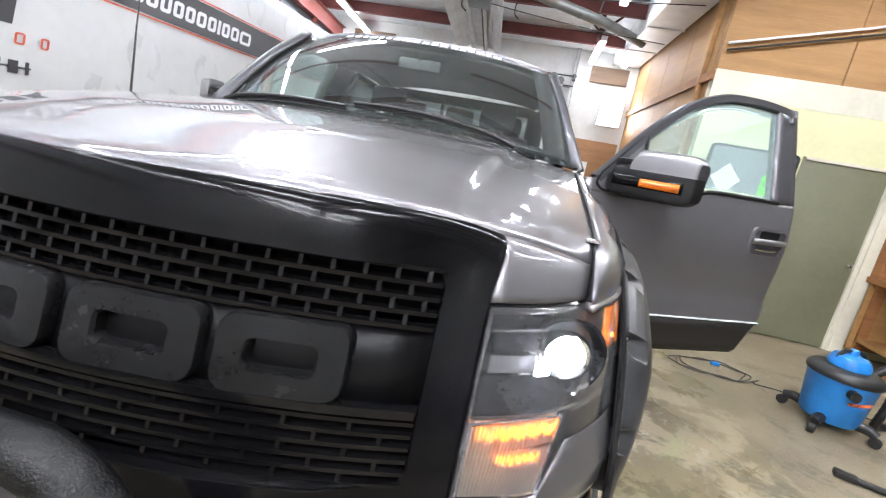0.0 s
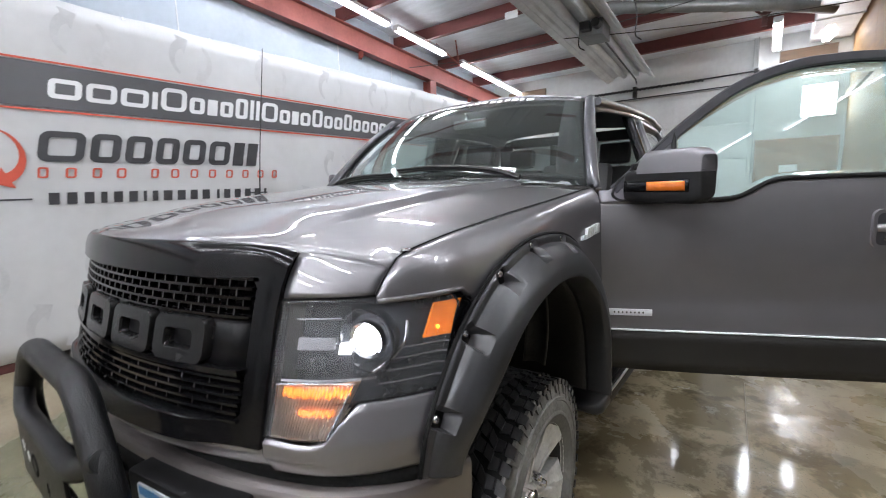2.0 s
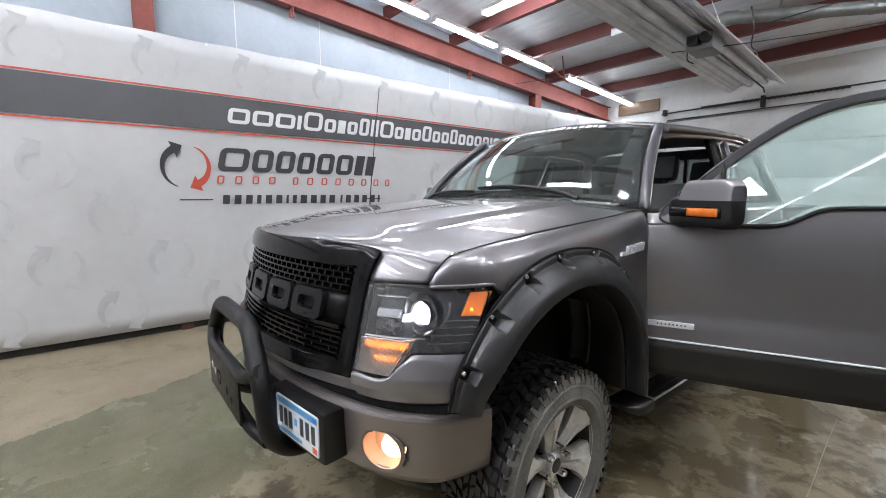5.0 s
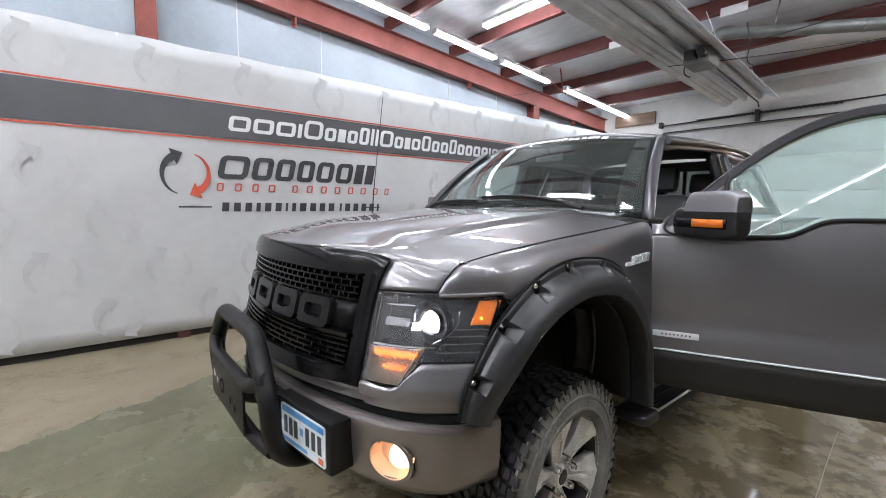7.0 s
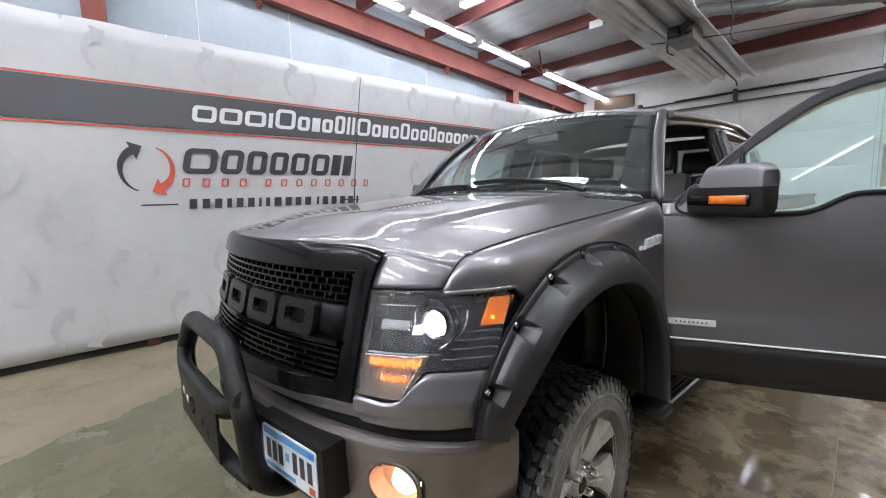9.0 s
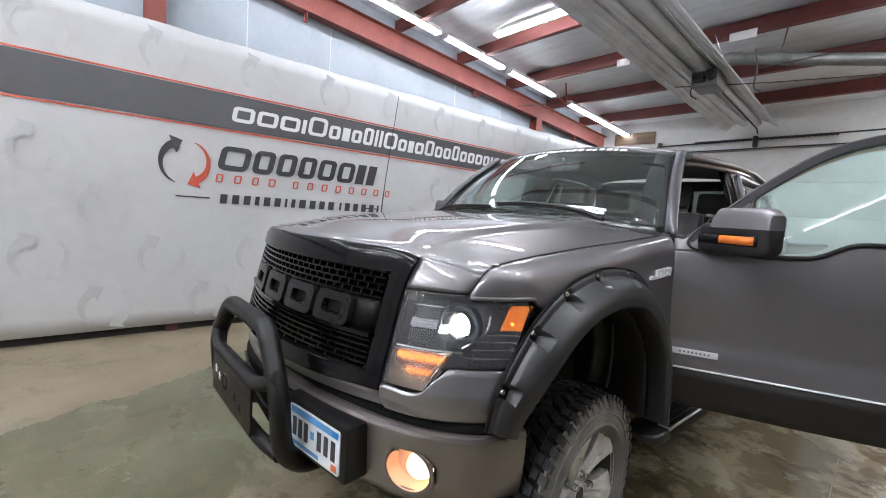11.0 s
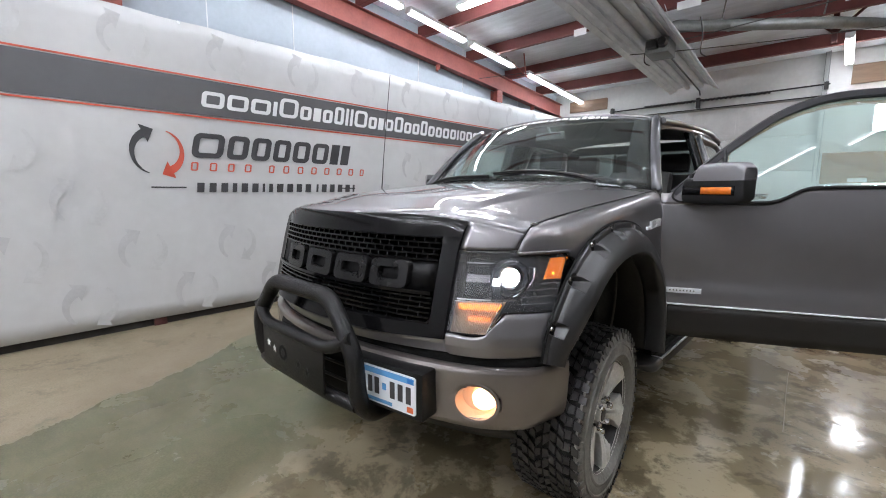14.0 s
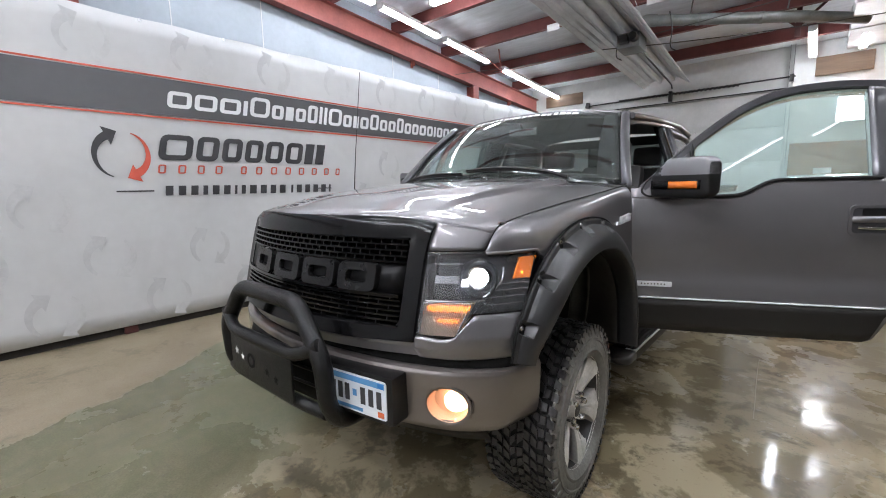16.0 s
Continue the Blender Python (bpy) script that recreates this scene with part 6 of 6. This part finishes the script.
    for a, b in zip(rings, rings[1:]):
        for k in range(len(a)):
            j = (k + 1) % len(a)
            bm.faces.new((a[k], a[j], b[j], b[k]))
    bm.faces.new(rings[0])
    bm.faces.new(rings[-1])
    bmesh.ops.recalc_face_normals(bm, faces=bm.faces)
    part("end_cap", bm, FLARE, rb, "rounded black end cap")
    for y in (1.7, 2.7, 3.6):
        part("step_bracket", boxed((s * 0.60, y, 0.46), (s * 0.92, y + 0.05, 0.60), 0.01), TRIM_BLACK, rb)
part("tailgate", boxed((-0.94, 5.72, 0.72), (0.94, 5.77, 1.42), 0.02), PAINT, truck)
part("bed_floor", boxed((-0.93, 3.9, 0.86), (0.93, 5.73, 0.90)), TRIM_BLACK, truck)
part("cab_back", boxed((-0.92, 3.80, 0.70), (0.92, 3.86, 1.47), 0.02), PAINT, truck)
bm = bmesh.new()
for lo, hi in (((-0.78, 3.78, 1.45), (-0.62, 3.83, 1.93)), ((0.62, 3.78, 1.45), (0.78, 3.83, 1.93)), ((-0.66, 3.78, 1.86), (0.66, 3.83, 1.95)), ((-0.22, 3.785, 1.45), (-0.19, 3.825, 1.88)), ((0.19, 3.785, 1.45), (0.22, 3.825, 1.88))):
    box(bm, lo, hi, 0.008)
part("back_window_frame", bm, TRIM_BLACK, truck)
g2 = part("back_window", boxed((-0.64, 3.80, 1.46), (0.64, 3.806, 1.87)), TINTED, truck, smooth=False)
g2.visible_shadow = False

# cowl and wipers
part("cowl", gridded(lambda u, v: Vector(((u * 2 - 1) * 0.90, 1.37 + 0.14 * abs(u * 2 - 1) ** 2 + v * 0.10, 1.492 - 0.05 * (u * 2 - 1) ** 2 - 0.01 * v)), 24, 3), TRIM_BLACK, truck, solid=0.01)
for px, tip in ((-0.62, (-0.02, 0.10)), (0.30, (0.66, 0.11))):
    a = shield((px / 0.915 + 1) / 2, 0.02) + Vector((0, -0.03, 0.03))
    if px < 0:
        path = [(-0.86, 0.02), (-0.72, 0.055), (-0.45, 0.06), (-0.15, 0.05)]
    else:
        path = [(0.62, 0.00), (0.45, 0.065), (0.15, 0.10), (-0.12, 0.085)]
    pts = [shield((x / 0.915 + 1) / 2, v) + Vector((0, -0.022, 0.022)) for x, v in path]
    wp = part("wiper", tubed(smooth_path(pts, 8), [0.014 - 0.007 * k / 24 for k in range(25)], 8), TRIM_BLACK, truck, "black wiper arm")
    part("wiper_blade", tubed([p + Vector((0, 0.012, -0.012)) for p in smooth_path(pts, 8)[6:]], 0.008, 6), RUBBER, wp)
antenna = part("antenna", tubed([(-0.855, 1.02, 1.40), (-0.857, 1.05, 1.70), (-0.865, 1.13, 2.316)], [0.005, 0.003, 0.0022], 8), BLACK_PLASTIC, truck, "thin black whip antenna")
part("antenna_base", lathe([(0.016, 0), (0.013, 0.02), (0.006, 0.03)], pose(-0.855, 1.02, 1.385), 14, False), BLACK_PLASTIC, antenna)

# badge on the fender, as plain chrome blocks
for k, (y0, w, h) in enumerate(((1.285, 0.045, 0.016), (1.335, 0.024, 0.040), (1.364, 0.030, 0.040), (1.402, 0.012, 0.040), (1.420, 0.028, 0.040), (1.454, 0.030, 0.040))):
    for s in (-1, 1):
        bm = bmesh.new()
        z0 = 1.262 + 0.012 * k / 5
        poly = [(y0, z0), (y0 + w, z0), (y0 + w + 0.006, z0 + h), (y0 + 0.006, z0 + h)]
        if w > 0.02 and h > 0.03:
            q = 0.008
            inner = [(y0 + q, z0 + q), (y0 + w - q, z0 + q), (y0 + w - q + 0.005, z0 + h - q), (y0 + q + 0.005, z0 + h - q)]
            ring_prism(bm, poly, inner, s * 0.965, s * 0.986, FLAT)
        else:
            prism(bm, poly, s * 0.965, s * 0.984, FLAT)
        part("badge_block", bm, GALV, truck, "chrome badge block", smooth=False)

# ---- interior ----
part("dashboard", gridded(lambda u, v: Vector(((u * 2 - 1) * 0.80, 1.50 + 0.10 * (u * 2 - 1) ** 2 + v * 0.62, 1.475 - 0.03 * (u * 2 - 1) ** 2 + 0.02 * math.sin(v * math.pi) - 0.25 * step(0.85, 1, v))), 16, 12), DASH, truck, "dark dashboard", solid=0.03)
part("cab_floor", boxed((-0.9, 1.5, 0.66), (0.9, 3.8, 0.70)), LINER, truck)
part("firewall", boxed((-0.88, 1.48, 0.66), (0.88, 1.52, 1.42)), LINER, truck)
part("console", boxed((-0.14, 1.95, 0.70), (0.14, 2.75, 1.12), 0.04), DASH, truck)
wheel_m = pose(0.40, 2.10, 1.36, 66, 0, 0)
sw = part("steering_wheel", tubed([wheel_m @ Vector((0.185 * math.cos(k / 32 * 2 * math.pi), 0.185 * math.sin(k / 32 * 2 * math.pi), 0)) for k in range(32)], 0.015, 10, True), SEAT, truck, "black steering wheel")
part("wheel_hub", lathe([(0.07, 0.0), (0.065, 0.03), (0.001, 0.04)], wheel_m, 20, False), DASH, sw)
for a in (0, 180, 270):
    part("wheel_spoke", tubed([wheel_m @ Vector((0.05 * math.cos(radians(a)), 0.05 * math.sin(radians(a)), 0.01)), wheel_m @ Vector((0.18 * math.cos(radians(a)), 0.18 * math.sin(radians(a)), 0))], 0.016, 8), DASH, sw)
part("steering_column", tubed([wheel_m @ Vector((0, 0, -0.01)), wheel_m @ Vector((0, 0.02, -0.35))], 0.04, 10), DASH, sw)
for X, y in ((-0.42, 2.42), (0.42, 2.42), (-0.45, 3.25), (0.0, 3.25), (0.45, 3.25)):
    seat = part("seat_cushion", boxed((X - 0.25, y - 0.28, 0.90), (X + 0.25, y + 0.28, 1.08), 0.05), SEAT, truck, "black leather seat")
    m = pose(X, y + 0.24, 1.05, -12, 0, 0)
    part("seat_back", boxed((-0.25 if abs(X) else -0.2, -0.06, 0.0), (0.25 if abs(X) else 0.2, 0.07, 0.58), 0.05, m), SEAT, seat)
    part("headrest", boxed((-0.13, -0.045, 0.61), (0.13, 0.06, 0.79), 0.04, m), SEAT, seat)
    for dx in (-0.05, 0.05):
        part("headrest_post", tubed([m @ Vector((dx, 0.0, 0.55)), m @ Vector((dx, 0.0, 0.64))], 0.007, 8), CHROME, seat)
mir = part("inner_mirror", boxed((-0.12, 1.985, 1.845), (0.12, 2.015, 1.905), 0.015), DASH, truck)
part("mirror_stem", tubed([(0, 2.01, 1.88), (0, 1.96, 1.935)], 0.010, 8), DASH, mir)

# ---- doors ----
def front_door(s, opened):
    """A door in its closed place, turned about its hinge; s: 1 for the driver's."""
    hinge = Vector((0.945, 1.575, 0))
    d = part("front_door", bmesh.new(), PAINT, truck, "open gray front door" if opened else "closed gray front door")
    d.matrix_basis = pose(s * hinge.x, hinge.y, 0, 0, 0, -s * opened)
    low = spline([0, 0.06, 1.14, 1.17, 1.19, 1.265], [0.68, 0.648, 0.648, 0.66, 0.69, 0.88])
    sill = spline([0, 0.10, 0.30, 0.50, 0.56, 0.66, 0.72, 1.3], [1.400, 1.400, 1.400, 1.402, 1.415, 1.468, 1.480, 1.484])

    side = spline([0.648, 0.80, 0.90, 0.975, 1.08, 1.20, 1.32, 1.42, 1.49], [0.028, 0.042, 0.040, 0.030, 0.036, 0.043, 0.039, 0.026, 0.010])

    def skin(u, v):
        sy = u * 1.262
        z0, z1 = low(sy), sill(sy)
        z = z0 + (z1 - z0) * v
        return Vector((s * side(z), sy, z))
    bm = bmesh.new()
    grid(bm, skin, 60, 40)
    me = d.data
    bmesh.ops.remove_doubles(bm, verts=bm.verts, dist=1e-5)
    bmesh.ops.recalc_face_normals(bm, faces=bm.faces)
    bm.to_mesh(me)
    bm.free()
    me.polygons.foreach_set("use_smooth", [True] * len(me.polygons))
    mod = d.modifiers.new("thickness", "SOLIDIFY")
    mod.thickness, mod.offset = 0.09, -1
    # lean of the upper frame
    def up(sy, z, out=0.0):
        return Vector((s * (0.030 - 0.30 * (z - 1.40) * 0.93 + out), sy, z))
    part("lower_trim", gridded(lambda u, v: Vector((s * (side(0.75) + 0.006), 0.012 + u * (1.236 - 0.035 * (1 - v)), low(0.012 + u * 1.225) + 0.004 + v * (0.822 - low(0.012 + u * 1.225)))), 40, 4), CLADDING, d, "duller lower door cladding", solid=0.006, offset=1 if s > 0 else -1)
    part("trim_line", tubed([Vector((s * (side(0.835) + 0.006), 0.005 + 1.25 * k / 20, 0.832)) for k in range(21)], 0.0045, 8), GALV, d, "bright metal trim line")
    frame_pts = [up(0.055, 1.460), up(0.12, 1.517), up(0.34, 1.720), up(0.56, 1.880), up(0.76, 1.958), up(0.95, 1.978), up(1.10, 1.975), up(1.215, 1.955), up(1.222, 1.90)]
    fp = smooth_path(frame_pts, 6)
    bm = bmesh.new()
    n = len(fp) - 1

    def frame_surf(u, v):
        p = fp[round(u * n)]
        a, b = fp[max(0, round(u * n) - 1)], fp[min(n, round(u * n) + 1)]
        t = (b - a).normalized()
        ring = [(0.0, 0.012), (-0.030, 0.014), (-0.038, 0.004), (-0.038, -0.035), (0.0, -0.045), (0.006, -0.01), (0.0, 0.012)]
        q = ring[round(v * 6)]
        return p + Vector((0, -t.z, t.y)) * q[0] + Vector((s * q[1], 0, 0))
    grid(bm, frame_surf, n, 6)
    part("window_frame", bm, PAINT_SHADED, d, "dark gray window frame")
    part("glass_seal", tubed([q + Vector((s * -0.004, 0, -0.034)) for q in fp[8:-4]], 0.010, 8), TRIM_BLACK, d)
    # rear upright of the frame, body colour darkened as in shade
    bm = bmesh.new()
    grid(bm, lambda u, v: up(1.115 + 0.148 * u - 0.024 * v * u, 1.47 + v * 0.50, 0.004), 4, 10)
    part("frame_post", bm, PAINT_SHADED, d, "dark gray door frame post", solid=0.05, offset=-1 if s > 0 else 1)
    # glass and its inner edge
    def pane(u, v):
        y0, y1 = 0.315, 1.125
        sy = y0 + u * (y1 - y0)
        zlo = sill(sy) - 0.02
        zhi = min(1.945, np.interp(sy, [q.y for q in fp[:44]], [q.z for q in fp[:44]]) - 0.03)
        return up(sy, zlo + v * (zhi - zlo), -0.012)
    gl = part("door_glass", gridded(pane, 30, 10), GLASS, d, "clear side window", solid=0.004)
    gl.visible_shadow = False
    part("sill_strip", tubed([up(sy, sill(sy) + 0.002, 0.008) for sy in [0.20 + 0.035 * k for k in range(28)]], 0.009, 8), TRIM_BLACK, d)
    part("glass_run", tubed([up(0.312, sill(0.3)), up(0.312, 1.69)], 0.011, 8), TRIM_BLACK, d)
    bm = bmesh.new()
    grid(bm, lambda u, v: up(0.004 + u * 0.305, 1.395 + v * max(0.004, np.interp(0.004 + u * 0.305, [q.y for q in fp[:30]], [q.z for q in fp[:30]]) - 1.405), 0.002), 8, 6)
    part("mirror_sail", bm, PAINT, d, "gray mirror sail", solid=0.03, offset=-1 if s > 0 else 1)
    part("sail_outline", tubed(rounded_path([up(0.30, 1.405, 0.008), up(0.085, 1.405, 0.008), up(0.055, 1.43, 0.008), up(0.075, 1.475, 0.008), up(0.29, 1.672, 0.006)], 0.02), 0.006, 6), TRIM_BLACK, d)
    # mirror
    def front_at(t):
        return 0.090 + 0.215 * t ** 1.15

    def shell_of(t0, grow, low=0.0):
        """Mirror housing that sweeps back and grows taller as it runs out from the door."""
        bm = bmesh.new()
        rings = []
        m = 30
        for k in range(m + 1):
            t = t0 + (1 - t0) * k / m
            e = 1 - max(0, (t - 0.82) / 0.18) ** 2 * 0.26 - max(0, (0.08 - t) / 0.08) ** 2 * 0.18
            top = 1.532 + 0.068 * step(0.20, 0.34, t)
            zc, zh = (1.396 + top) / 2, ((top - 1.396) / 2 + grow) * e
            ya, yb = front_at(t) - grow, 0.262 + 0.10 * t + grow
            yc, yh = (ya + yb) / 2, (yb - ya) / 2 * (0.5 + 0.5 * e)
            ring = []
            for j in range(64):
                a = 2 * math.pi * j / 64
                c_, s_ = math.cos(a), math.sin(a)
                ring.append(bm.verts.new((s * (0.060 + 0.255 * t), yc + yh * math.copysign(abs(c_) ** 0.34, c_), zc + zh * math.copysign(abs(s_) ** 0.34, s_))))
            rings.append(ring)
        for a, b in zip(rings, rings[1:]):
            for j in range(64):
                bm.faces.new((a[j], a[(j + 1) % 64], b[(j + 1) % 64], b[j]))
        bm.faces.new(rings[0])
        bm.faces.new(rings[-1])
        if low:
            bmesh.ops.bisect_plane(bm, geom=bm.verts[:] + bm.edges[:] + bm.faces[:], plane_co=(0, 0, low), plane_no=(0, 0, 1), clear_inner=True)
        return bm
    mirror = part("side_mirror", shell_of(0.0, 0.0), TRIM_BLACK, d, "large side mirror with amber signal", angle=50)
    part("mirror_cap", shell_of(0.26, 0.003, 1.514), PAINT, mirror, "gray painted mirror cap", angle=50)

    def on_face(t0, t1, z0, z1, out):
        return gridded(lambda u, v: Vector((s * (0.060 + 0.255 * (t0 + u * (t1 - t0))), front_at(t0 + u * (t1 - t0)) - out, z0 + v * (z1 - z0))), 12, 2)
    part("signal_groove", on_face(0.06, 0.90, 1.442, 1.488, 0.001), GLOSS_BLACK, mirror, "gloss black strip round the signal", solid=0.006, offset=0)
    part("mirror_signal", on_face(0.42, 0.87, 1.447, 1.482, 0.005), AMBER, mirror, "amber turn signal strip", solid=0.006, offset=0)
    part("mirror_arm", boxed((s * 0.02, 0.10, 1.415), (s * 0.09, 0.20, 1.49), 0.02), TRIM_BLACK, mirror)
    part("mirror_arm", boxed((s * 0.02, 0.13, 1.52), (s * 0.09, 0.20, 1.56), 0.015), TRIM_BLACK, mirror)
    part("mirror_glass", boxed((-0.10, -0.006, 0), (0.10, 0.006, 0.14), 0.006, pose(s * 0.185, 0.318, 1.435, 0, 0, s * 21)), CHROME, mirror)
    # handle
    hx = side(1.3)
    SIDE = Matrix(((0, 0, s, 0), (1, 0, 0, 0), (0, 1, 0, 0), (0, 0, 0, 1)))
    bm = bmesh.new()
    ring_prism(bm, rounded_rect(1.010, 1.198, 1.242, 1.352, 0.030, 5), rounded_rect(1.024, 1.212, 1.228, 1.338, 0.020, 5), hx - 0.004, hx + 0.011, SIDE)
    hb = part("handle_bezel", bm, PAINT, d, "gray handle surround")
    bm = bmesh.new()
    prism(bm, rounded_rect(1.020, 1.206, 1.232, 1.344, 0.022, 5), hx - 0.002, hx + 0.004, SIDE)
    part("handle_basin", bm, PAINT_SHADED, hb, "dark gray recess behind the pull")
    # flat black patch paints the shade of the hollow above the pull
    bm = bmesh.new()
    prism(bm, rounded_rect(1.064, 1.296, 1.192, 1.334, 0.010, 4), hx + 0.003, hx + 0.006, SIDE)
    part("hollow_shade", bm, DARK, hb, "black patch for the shaded finger hollow")
    part("handle_pull", tubed(smooth_path([(s * (hx + 0.006), 1.028, 1.280), (s * (hx + 0.024), 1.060, 1.282), (s * (hx + 0.028), 1.13, 1.283), (s * (hx + 0.024), 1.20, 1.283), (s * (hx + 0.010), 1.232, 1.283)], 6), 0.016, 12), PAINT, hb, "gray pull handle")
    part("handle_lip", tubed([(s * (hx + 0.006), 1.050, 1.240), (s * (hx + 0.010), 1.13, 1.236), (s * (hx + 0.006), 1.190, 1.240)], 0.009, 10), CHROME, hb, "bright lower lip")
    part("lock", lathe([(0.010, 0), (0.010, 0.004), (0.0005, 0.005)], pose(s * (side(1.3) + 0.012), 1.212, 1.232, 0, 90 * s, 0), 12, False), CHROME, hb)
    # emblem: plain bar with blocks
    em = part("door_emblem", boxed((s * (side(0.9) - 0.001), 0.035, 0.895), (s * (side(0.9) + 0.006), 0.235, 0.925), 0.003), GALV, d, "bright metal emblem bar")
    for k in range(8):
        part("emblem_block", boxed((s * (side(0.9) + 0.004), 0.075 + k * 0.017, 0.907), (s * (side(0.9) + 0.008), 0.081 + k * 0.017, 0.914)), TRIM_BLACK, em, smooth=False)
    # inner panel
    part("inner_panel", boxed((s * (side(1.0) - 0.13), 0.05, 0.72), (s * (side(1.0) - 0.088), 1.22, 1.38), 0.02), DASH, d, "dark inner door panel")
    part("armrest", boxed((s * (side(1.0) - 0.19), 0.35, 1.10), (s * (side(1.0) - 0.12), 1.0, 1.18), 0.02), SEAT, d)
    return d


front_door(1, 65.5)
front_door(-1, 0.0)
